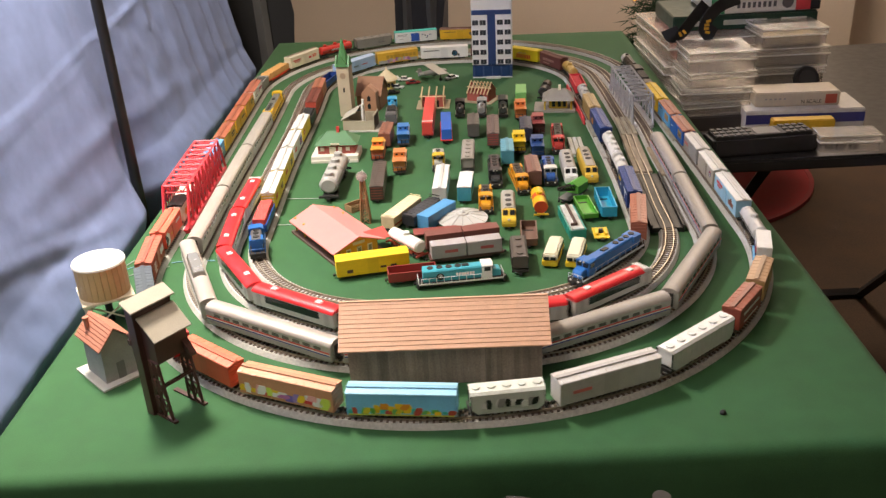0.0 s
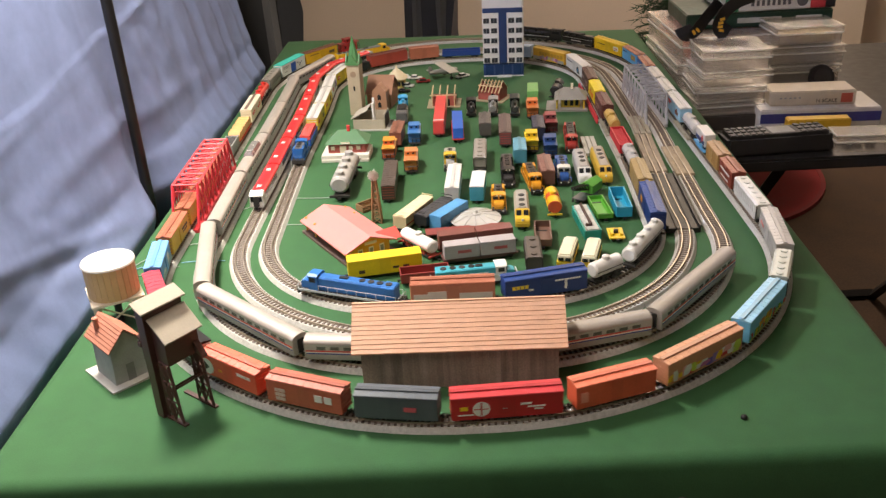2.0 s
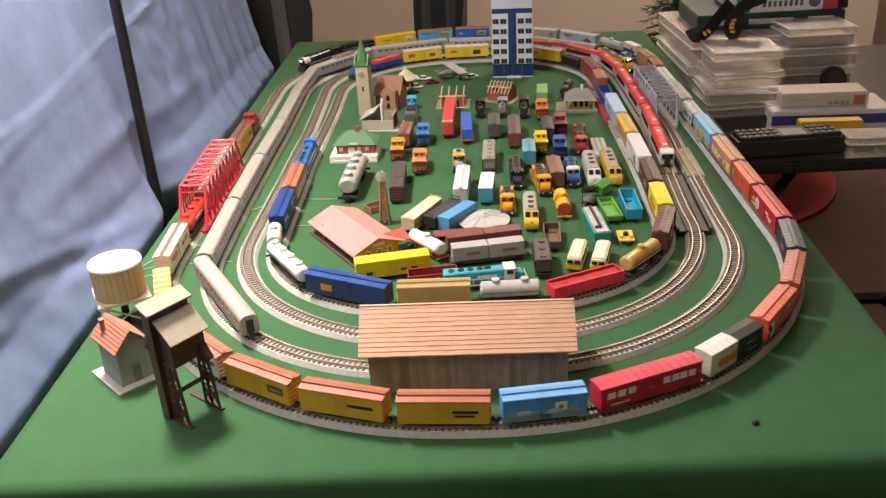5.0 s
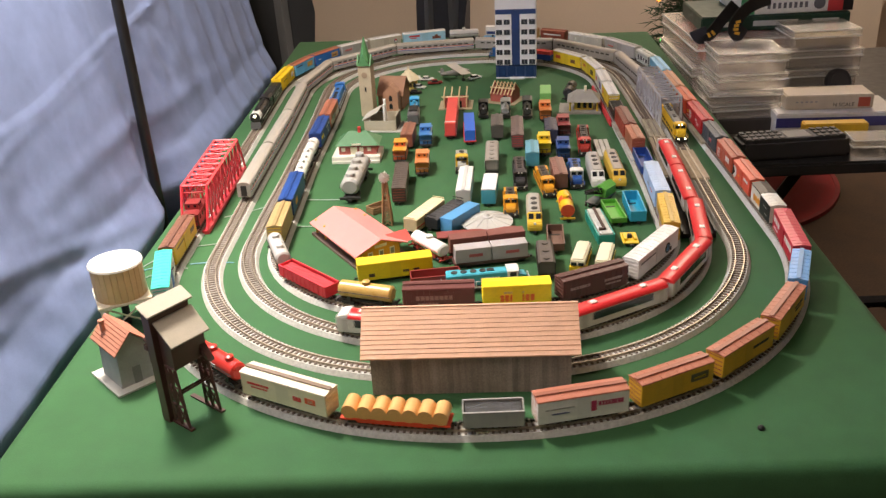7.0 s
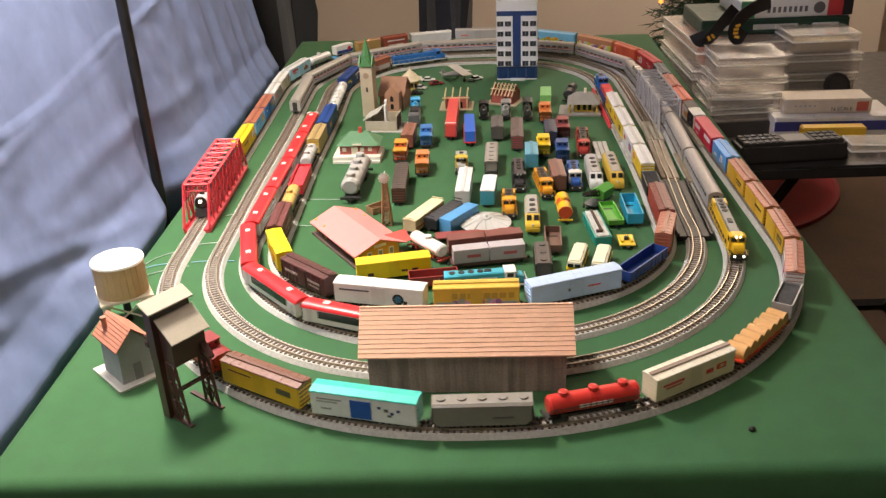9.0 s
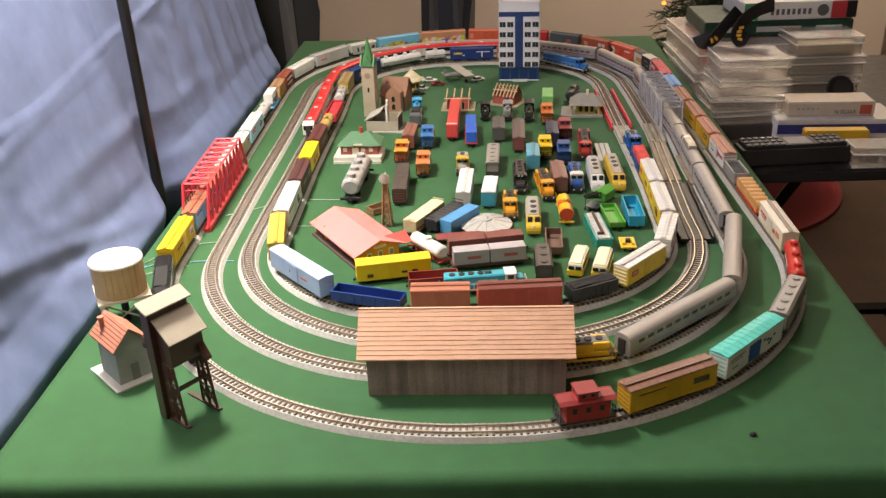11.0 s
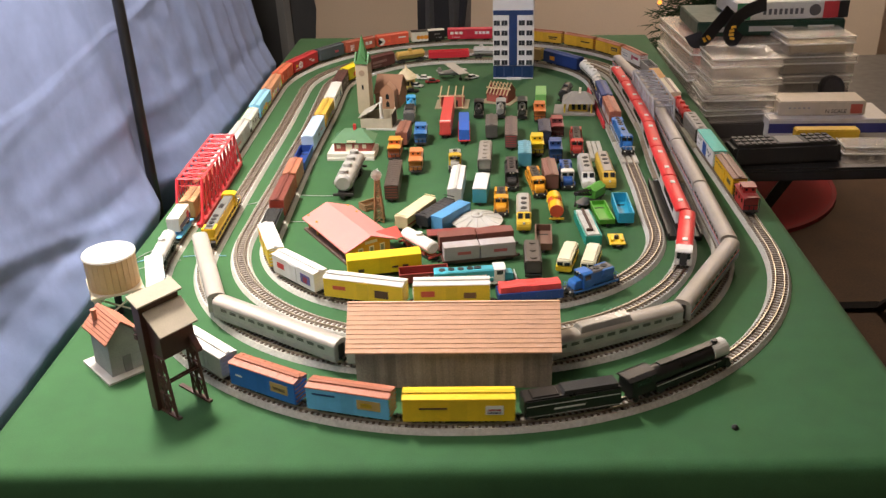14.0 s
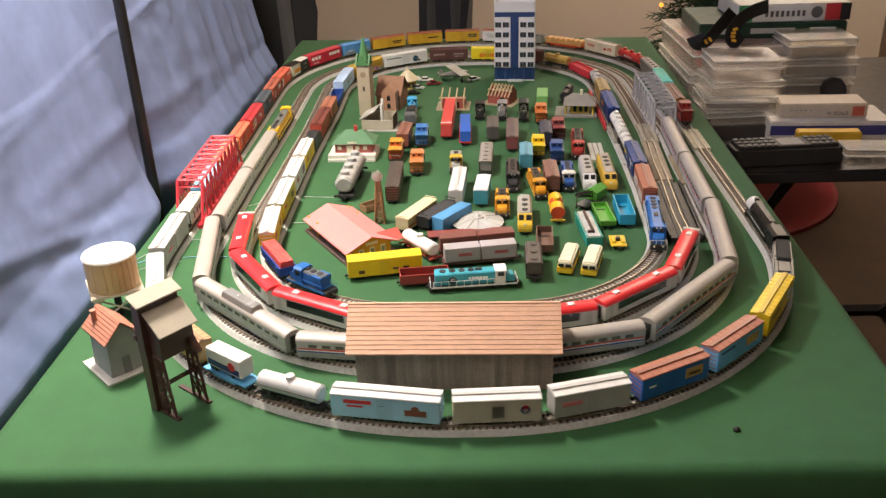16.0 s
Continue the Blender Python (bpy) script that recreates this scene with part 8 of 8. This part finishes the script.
def tray_table():
    t = thing("side_table", "black folding side table with crossed legs", "table")
    bm = bmesh.new()
    bx(bm, 0.415, 1.15, 0.45, 1.2, -0.1, -0.078)
    part("tabletop", bm, mat("black_table", (0.018, 0.017, 0.017), 0.4), t, bevel=0.004)
    for x in (0.57, 1.08):
        for a, b in (((0.5, FLOOR), (1.12, -0.1)), ((1.12, FLOOR), (0.5, -0.1))):
            bm = bmesh.new()
            bar(bm, (x, a[0], a[1]), (x, b[0], b[1]), 0.009)
            part("leg", bm, M_BLACK, t)
    for y in (0.5, 1.12):
        bm = bmesh.new()
        bar(bm, (0.57, y, FLOOR + 0.012), (1.08, y, FLOOR + 0.012), 0.009)
        part("rail", bm, M_BLACK, t)


tray_table()
TOP = -0.078
CLEAR = clear_plastic("clear_plastic_box")
FROST = clear_plastic("frosted_rim", (0.95, 0.93, 0.9))
FROST.node_tree.nodes["Principled BSDF"].inputs["Transmission Weight"].default_value = 0.45
CLEAR2 = clear_plastic("milky_plastic_box", (0.74, 0.7, 0.66))


def clear_case(x0, x1, y0, y1, z0, z1, rz=0, inside=(0.33, 0.3, 0.27), label="clear plastic storage case"):
    t = thing("storage_case", label, "plastic case", "stacked plastic cases", m=pose((x0 + x1) / 2, (y0 + y1) / 2, z0, 0, 0, rz))
    w, d, h = (x1 - x0) / 2, (y1 - y0) / 2, z1 - z0
    th = 0.0016
    bm = bmesh.new()
    bx(bm, -w, w, -d, d, 0, th)
    bx(bm, -w, w, -d, -d + th, th, h * 0.62)
    bx(bm, -w, w, d - th, d, th, h * 0.62)
    bx(bm, -w, -w + th, -d + th, d - th, th, h * 0.62)
    bx(bm, w - th, w, -d + th, d - th, th, h * 0.62)
    part("tray", bm, CLEAR2, t).visible_shadow = False
    bm = bmesh.new()
    e = 0.002
    bx(bm, -w - e, w + e, -d - e, d + e, h - th, h - 0.0004)
    bx(bm, -w - e, w + e, -d - e, -d - e + th, h * 0.58, h - th)
    bx(bm, -w - e, w + e, d + e - th, d + e, h * 0.58, h - th)
    bx(bm, -w - e, -w - e + th, -d, d, h * 0.58, h - th)
    bx(bm, w + e - th, w + e, -d, d, h * 0.58, h - th)
    part("lid", bm, CLEAR, t).visible_shadow = False
    bm = bmesh.new()
    o, z0, z1 = e + 0.0014, h * 0.57, h * 0.64
    bx(bm, -w - o, w + o, -d - o, -d - e, z0, z1)
    bx(bm, -w - o, w + o, d + e, d + o, z0, z1)
    bx(bm, -w - o, -w - e, -d - e, d + e, z0, z1)
    bx(bm, w + e, w + o, -d - e, d + e, z0, z1)
    bx(bm, -w - o, w + o, -d - o, -d - e, h * 0.93, h - 0.0004)
    bx(bm, -w - o, -w - e, -d - e, d + e, h * 0.93, h - 0.0004)
    part("rim", bm, FROST, t)
    if inside:
        bm = bmesh.new()
        bx(bm, -w * 0.86, w * 0.86, -d * 0.8, d * 0.8, th + 0.0005, h * 0.55)
        part("contents", bm, mat("packed_foam", inside, 0.8, vary=0.35, scale=25), t)


# big cases at the back, small ones in front of them
clear_case(0.425, 0.715, 0.72, 0.98, TOP, TOP + 0.055, 3, (0.4, 0.36, 0.33))
clear_case(0.425, 0.705, 0.72, 0.98, TOP + 0.056, TOP + 0.1, 1, (0.42, 0.38, 0.35))
clear_case(0.43, 0.71, 0.73, 0.99, TOP + 0.101, TOP + 0.148, 2, (0.6, 0.2, 0.16))
clear_case(0.592, 0.712, 0.69, 0.83, TOP + 0.0005, TOP + 0.023, -2, (0.1, 0.08, 0.07))
for k in range(4):
    clear_case(0.592 + 0.006 * (k % 2), 0.718 + 0.004 * (k % 3), 0.69, 0.81, TOP + 0.024 + k * 0.036, TOP + 0.0585 + k * 0.036, -1.5 + k, ((0.12, 0.07, 0.06), (0.14, 0.12, 0.1), (0.3, 0.28, 0.26), (0.36, 0.3, 0.2))[k])
for x0, x1, z0, z1, rz, inside in ((0.433, 0.553, 0.0345, 0.0605, 4, (0.2, 0.18, 0.17)), (0.4335, 0.557, 0.061, 0.0865, -2, (0.26, 0.24, 0.23)),
                                   (0.442, 0.561, 0.087, 0.1145, 3, None), (0.443, 0.558, 0.115, 0.152, -1, None)):
    clear_case(x0, x1, 0.6, 0.7, TOP + z0, TOP + z1, rz, inside, "small clear plastic storage case")


def game_case():
    t, w, d, h = clutter_box("book_case_box", "dark green model train case lying flat", "box", 0.455, 0.735, 0.78, 0.95, TOP + 0.1495, TOP + 0.178, mat("dark_green_case", (0.012, 0.05, 0.03), 0.4), -1)
    for a, b, c in ((-0.8, -0.55, (0.5, 0.5, 0.45)), (-0.3, 0.3, (0.55, 0.55, 0.5)), (0.5, 0.85, (0.75, 0.75, 0.7))):
        bm = bmesh.new()
        bx(bm, a * w, b * w, -d - 0.0004, -d + 0.0002, h * 0.3, h * 0.65)
        part("lettering", bm, paint(c), t)
    t, w, d, h = clutter_box("train_set_box", "white and green train set box with dark lettering", "box", 0.525, 0.738, 0.785, 0.93, TOP + 0.1785, TOP + 0.212, mat("white_card_box", (0.75, 0.75, 0.7), 0.45), 1)
    bm = bmesh.new()
    bx(bm, -w, -w * 0.75, -d - 0.0004, -d + 0.0002, 0.001, h - 0.001)
    part("green_end", bm, paint((0.05, 0.3, 0.12)), t)
    bm = bmesh.new()
    bx(bm, w * 0.55, w * 0.82, -d - 0.0004, -d + 0.0002, 0.001, h - 0.001)
    part("red_panel", bm, paint((0.6, 0.05, 0.05)), t)
    bm = bmesh.new()
    bx(bm, w * 0.82, w, -d - 0.0004, -d + 0.0002, 0.001, h - 0.001)
    part("black_end", bm, paint(BLACK), t)
    for k in range(8):
        bm = bmesh.new()
        x = -w * 0.5 + k * w * 0.095
        bx(bm, x - 0.0028, x + 0.0028, -d - 0.0005, -d + 0.0002, h * 0.3, h * 0.62)
        part("lettering", bm, paint(DGREY), t)
    bm = bmesh.new()
    cyl(bm, (w * 0.4, -d - 0.0005, h * 0.5), "y", 0.011, 0.0008, 24)
    part("picture_disc", bm, paint(DGREY), t)


game_case()


def ribbon(name, pts, width, material, parent, label=""):
    """A band of webbing that hangs along a smooth line, its width across the y axis and z."""
    bm = bmesh.new()
    rows = []
    n = 40
    for i in range(n + 1):
        u = i / n * (len(pts) - 1)
        k = min(int(u), len(pts) - 2)
        f = u - k
        p = [Vector(pts[min(max(k + j, 0), len(pts) - 1)]) for j in (-1, 0, 1, 2)]
        q = 0.5 * (2 * p[1] + (p[2] - p[0]) * f + (2 * p[0] - 5 * p[1] + 4 * p[2] - p[3]) * f * f + (3 * p[1] - p[0] - 3 * p[2] + p[3]) * f ** 3)
        d = 0.5 * ((p[2] - p[0]) + 2 * (2 * p[0] - 5 * p[1] + 4 * p[2] - p[3]) * f + 3 * (3 * p[1] - p[0] - 3 * p[2] + p[3]) * f * f)
        across = Vector((0, 1, 0)).cross(d).normalized() * width * 0.5
        across = Vector((across.x, -0.35 * width, across.z))
        th = Vector((0, 0.0012, 0))
        rows.append([bm.verts.new(q + across - th), bm.verts.new(q - across - th), bm.verts.new(q - across + th), bm.verts.new(q + across + th)])
    for a, b in zip(rows[:-1], rows[1:]):
        for j in range(4):
            bm.faces.new((a[j], a[(j + 1) % 4], b[(j + 1) % 4], b[j]))
    bm.faces.new(rows[0][::-1])
    bm.faces.new(rows[-1])
    return part(name, bm, material, parent, label, smooth=False)


def camera_strap():
    t = thing("camera_strap", "black webbing camera strap with orange marks", "strap")
    web = mat("black_webbing", (0.02, 0.02, 0.022), 0.8, bump=0.4)
    ribbon("webbing", [(0.495, 0.715, TOP + 0.215), (0.47, 0.712, TOP + 0.185), (0.452, 0.71, TOP + 0.163), (0.437, 0.708, TOP + 0.158), (0.428, 0.712, TOP + 0.172)], 0.028, web, t)
    ribbon("webbing", [(0.56, 0.72, TOP + 0.222), (0.53, 0.718, TOP + 0.212), (0.506, 0.712, TOP + 0.196), (0.495, 0.708, TOP + 0.172), (0.512, 0.706, TOP + 0.155)], 0.03, web, t)
    ink = mat("orange_print", (0.75, 0.4, 0.03), 0.6)
    for x, z, a in ((0.4995, 0.186, -15), (0.497, 0.179, -8), (0.4965, 0.172, 0), (0.499, 0.1645, 14), (0.4475, 0.1625, 60), (0.455, 0.1665, 50)):
        bm = bmesh.new()
        bx(bm, -0.006, 0.003, -0.0006, 0.0006, -0.0024, 0.0024)
        ob = part("orange_mark", bm, ink, t)
        ob.matrix_basis = pose(x, 0.6985, TOP + z, 0, a, 0)


camera_strap()


def phone_handset():
    t = thing("cordless_handset", "black cordless handset with rows of keys and a grey screen", "handset", m=pose(0.545, 0.5, TOP, 0, 0, 4))
    bm = bmesh.new()
    bx(bm, -0.095, 0.095, -0.03, 0.03, 0.0, 0.036, 0.004)
    part("body", bm, mat("handset_black", (0.02, 0.019, 0.019), 0.45), t, bevel=0.006)
    bm = bmesh.new()
    bx(bm, -0.012, 0.028, -0.016, 0.016, 0.0355, 0.0368)
    part("screen", bm, mat("grey_screen", (0.3, 0.29, 0.27), 0.3), t)
    for i in range(6):
        for k in range(3):
            bm = bmesh.new()
            x = -0.08 + i * 0.0115
            y = -0.016 + k * 0.016
            bx(bm, x - 0.004, x + 0.004, y - 0.0045, y + 0.0045, 0.0355, 0.0382)
            part("key", bm, mat("key_grey", (0.09, 0.085, 0.08), 0.5), t)
    for i in range(4):
        for k in range(3):
            bm = bmesh.new()
            x = 0.042 + i * 0.012
            y = -0.016 + k * 0.016
            bx(bm, x - 0.004, x + 0.004, y - 0.0045, y + 0.0045, 0.0355, 0.0382)
            part("key", bm, mat("key_grey", (0.09, 0.085, 0.08), 0.5), t)


phone_handset()


def boxes_by_the_handset():
    clutter_box("flat_case", "dark flat case of track parts under the plastic cases", "case", 0.428, 0.575, 0.596, 0.7, TOP, TOP + 0.034, mat("dark_case", (0.06, 0.05, 0.045), 0.5))
    for k, c in enumerate(((0.08, 0.07, 0.06), (0.12, 0.1, 0.09))):
        clutter_box("track_pack", "dark pack of track pieces", "case", 0.445 + k * 0.09, 0.53 + k * 0.09, 0.545, 0.572, TOP, TOP + 0.016 + k * 0.004, mat("pack", c, 0.5), 3 - k * 5)
    t, w, d, h = clutter_box("blue_white_box", "flat white box with a dark blue edge", "box", 0.543, 0.752, 0.56, 0.66, TOP + 0.0004, TOP + 0.05, mat("white_box_card", (0.68, 0.65, 0.6), 0.5), -3)
    bm = bmesh.new()
    bx(bm, -w, w, -d - 0.0005, -d + 0.0003, h * 0.5, h * 0.85)
    part("blue_edge", bm, paint((0.05, 0.05, 0.2)), t)
    t, w, d, h = clutter_box("scale_model_box", "long cream box lettered for small scale models", "box", 0.562, 0.712, 0.58, 0.64, TOP + 0.0505, TOP + 0.0765, mat("cream_box_card", (0.62, 0.54, 0.42), 0.5), -3)
    bm = bmesh.new()
    bx(bm, w * 0.65, w * 0.92, -d - 0.0005, -d + 0.0003, h * 0.15, h * 0.8)
    part("red_label", bm, paint((0.5, 0.1, 0.06)), t)
    fc = bpy.data.curves.new("print", "FONT")
    fc.body, fc.size, fc.extrude, fc.align_x = "N SCALE", 0.0095, 0.0002, "CENTER"
    tmp = bpy.data.objects.new("print", fc)
    scene.collection.objects.link(tmp)
    me = bpy.data.meshes.new_from_object(tmp.evaluated_get(bpy.context.evaluated_depsgraph_get()))
    bpy.data.objects.remove(tmp)
    me.materials.clear()
    me.materials.append(paint(BLACK))
    shared("lettering", me, t, pose(w * 0.32, -d - 0.0003, h * 0.2, 90, 0, 0))
    for k in range(5):
        bm = bmesh.new()
        x = -w * 0.75 + k * w * 0.11
        bx(bm, x - 0.002, x + 0.002, -d - 0.0004, -d + 0.0002, h * 0.5, h * 0.6)
        part("small_print", bm, paint(GREY), t)
    clutter_box("yellow_box", "narrow bright yellow box", "box", 0.578, 0.685, 0.525, 0.55, TOP, TOP + 0.042, mat("yellow_card", (0.7, 0.42, 0.02), 0.5), -3)
    clear_case(0.642, 0.74, 0.465, 0.51, TOP, TOP + 0.032, -4, None, "clear plastic case with dark wheels")
    for x in (0.665, 0.682, 0.705):
        w = thing("wheel_disc", "small dark wheel inside a clear plastic case", "wheel", "wheels in the clear case", m=pose(x, 0.487, TOP + 0.0021))
        bm = bmesh.new()
        cyl(bm, (0, 0, 0), "z", 0.0085, 0.009, 20)
        part("disc", bm, M_BLACK, w, bevel=0.0008)
    t = thing("lens_hood", "round black lens hood leaning on the boxes", "lens hood", m=pose(0.682, 0.655, TOP + 0.0506, 70, 0, 10))
    bm = bmesh.new()
    cyl(bm, (0, 0.026, -0.004), "z", 0.026, 0.008, 32, 0.024)
    part("shell", bm, M_BLACK, t, bevel=0.001, smooth=False)
    bm = bmesh.new()
    cyl(bm, (0, 0.026, 0.004), "z", 0.017, 0.0012, 28)
    part("inner_ring", bm, M_DARK, t)


boxes_by_the_handset()


def red_mat():
    bm = bmesh.new()
    cyl(bm, (0.78, 2.05, FLOOR), "z", 0.49, 0.012, 64)
    t = thing("tree_skirt", "round red felt tree skirt lying on the carpet", "tree skirt")
    part("felt", bm, mat("red_felt", (0.2, 0.012, 0.014), 0.9), t)
    bm = bmesh.new()
    n = 72
    for r0, r1, z in ((0.485, 0.5, FLOOR + 0.014),):
        a = [bm.verts.new((0.78 + r * math.cos(2 * math.pi * i / n), 2.05 + r * math.sin(2 * math.pi * i / n), zz)) for r, zz in ((r0, FLOOR + 0.0005), (r0, z), (r1, z), (r1, FLOOR + 0.0005)) for i in range(n)]
        for k in range(4):
            for i in range(n):
                bm.faces.new((a[k * n + i], a[k * n + (i + 1) % n], a[((k + 1) % 4) * n + (i + 1) % n], a[((k + 1) % 4) * n + i]))
    part("edging", bm, mat("red_edging", (0.16, 0.01, 0.012), 0.8), t)


red_mat()


def christmas_tree():
    t = thing("christmas_tree", "dark green Christmas tree with small coloured lights", "tree", m=pose(0.9, 2.02, FLOOR + 0.012))
    bm = bmesh.new()
    cyl(bm, (0, 0, 0), "z", 0.022, 1.5, 12, 0.006)
    part("trunk", bm, mat("bark", (0.08, 0.05, 0.03), 0.9), t)
    rnd = random.Random(4)
    verts, faces = [], []
    for b in range(1500):
        z = 0.2 + 1.3 * rnd.random() ** 1.1
        a = rnd.random() * 6.283
        ln = (0.37 - 0.2 * z / 1.5) * (0.75 + 0.3 * rnd.random())
        tip = Vector((math.cos(a) * ln, math.sin(a) * ln, -0.03 - 0.04 * rnd.random()))
        for k in range(60):
            f = (k + rnd.random()) / 60
            p = Vector((0, 0, z)) + tip * f
            d = Vector((rnd.gauss(0, 1), rnd.gauss(0, 1), rnd.gauss(0, 0.7))).normalized() * 0.024 + tip * 0.05
            s = d.orthogonal().normalized() * 0.0026
            i = len(verts)
            verts += [p - s, p + s, p + d]
            faces.append((i, i + 1, i + 2))
    me = bpy.data.meshes.new("needles")
    me.from_pydata(verts, [], faces)
    me.materials.append(mat("fir_needle", (0.02, 0.07, 0.025), 0.6))
    crown = new("crown", me)
    crown.parent = t
    tagged(crown, "dense dark green needles", kind="stuff")
    cols = [(1.0, 0.12, 0.04), (1.0, 0.35, 0.05), (0.1, 0.8, 0.15), (0.8, 0.1, 0.6)]
    for k in range(60):
        z = 0.35 + 0.9 * rnd.random()
        a = math.pi + math.pi * rnd.random()
        r = (0.37 - 0.2 * z / 1.5) * 0.98
        bm = bmesh.new()
        bmesh.ops.create_icosphere(bm, subdivisions=1, radius=0.008)
        o = part("bulb", bm, mat("bulb", cols[k % 4], 0.3, glow=2.0), t)
        o.location = (r * math.cos(a), r * math.sin(a), z)


christmas_tree()


def bag(name, label, x, y, z0, w, d, h, rz, tint):
    t = thing(name, label, "bag", m=pose(x, y, z0, 0, 0, rz))
    fabric = mat("dark_nylon", tint, 0.7, vary=0.3, scale=20, bump=0.3)
    bm = bmesh.new()
    bx(bm, -w, w, -d, d, 0, h, w * 0.15)
    bmesh.ops.subdivide_edges(bm, edges=list(bm.edges), cuts=6, use_grid_fill=True)
    for v in bm.verts:
        v.co += Vector((1, 1, 0.6)) * 0.03 * noise.noise(v.co * 6)
    part("body", bm, fabric, t, bevel=0.0, smooth=True)
    bm = bmesh.new()
    bx(bm, -w * 0.6, w * 0.6, -d - 0.05, -d + 0.01, h * 0.12, h * 0.55)
    part("pocket", bm, fabric, t, bevel=0.012)
    for s in (1, -1):
        bm = bmesh.new()
        bar(bm, (s * w * 0.5, -d - 0.02, h * 0.1), (s * w * 0.42, -d + 0.02, h * 0.98), 0.012)
        part("strap", bm, mat("grey_strap", (0.1, 0.1, 0.105), 0.7), t)


bag("backpack", "dark nylon backpack leaning behind the table", -0.53, 1.36, FLOOR, 0.15, 0.1, 0.9, 14, (0.02, 0.02, 0.024))
bag("shoulder_bag", "black shoulder bag against the wall", -0.055, 1.56, FLOOR, 0.075, 0.06, 0.92, -4, (0.022, 0.022, 0.03))


def front_gear():
    """Black tripod parts that stand just before the table."""
    t = thing("tripod_head", "black tripod head standing in front of the table", "tripod", m=pose(0.062, -0.475, 0.014))
    bm = bmesh.new()
    prism(bm, [(-0.035, -0.03), (0.035, -0.03), (0.028, -0.012), (-0.02, 0.002), (-0.032, 0.003)], -0.012, 0.012)
    part("plate", bm, M_BLACK, t, bevel=0.002)
    bm = bmesh.new()
    cyl(bm, (0.085, 0, -0.03), "z", 0.007, 0.034, 14)
    part("knob", bm, M_BLACK, t)
    bm = bmesh.new()
    cyl(bm, (0.0, 0, FLOOR - 0.014), "z", 0.011, -0.016 - FLOOR, 14)
    bx(bm, -0.02, 0.095, -0.008, 0.008, -0.04, -0.029)
    part("column", bm, M_BLACK, t)


front_gear()


def speck():
    bm = bmesh.new()
    bmesh.ops.create_icosphere(bm, subdivisions=2, radius=0.003)
    solo("dark_scrap", bm, M_BLACK, "tiny dark scrap lying on the green cloth", "scrap", m=pose(0.229, -0.354, 0.001))


speck()


def motions():
    for t, oval, way, speed, mid, L in MOVERS:
        walk(t, rows_along(oval, way, speed, mid, L))


motions()
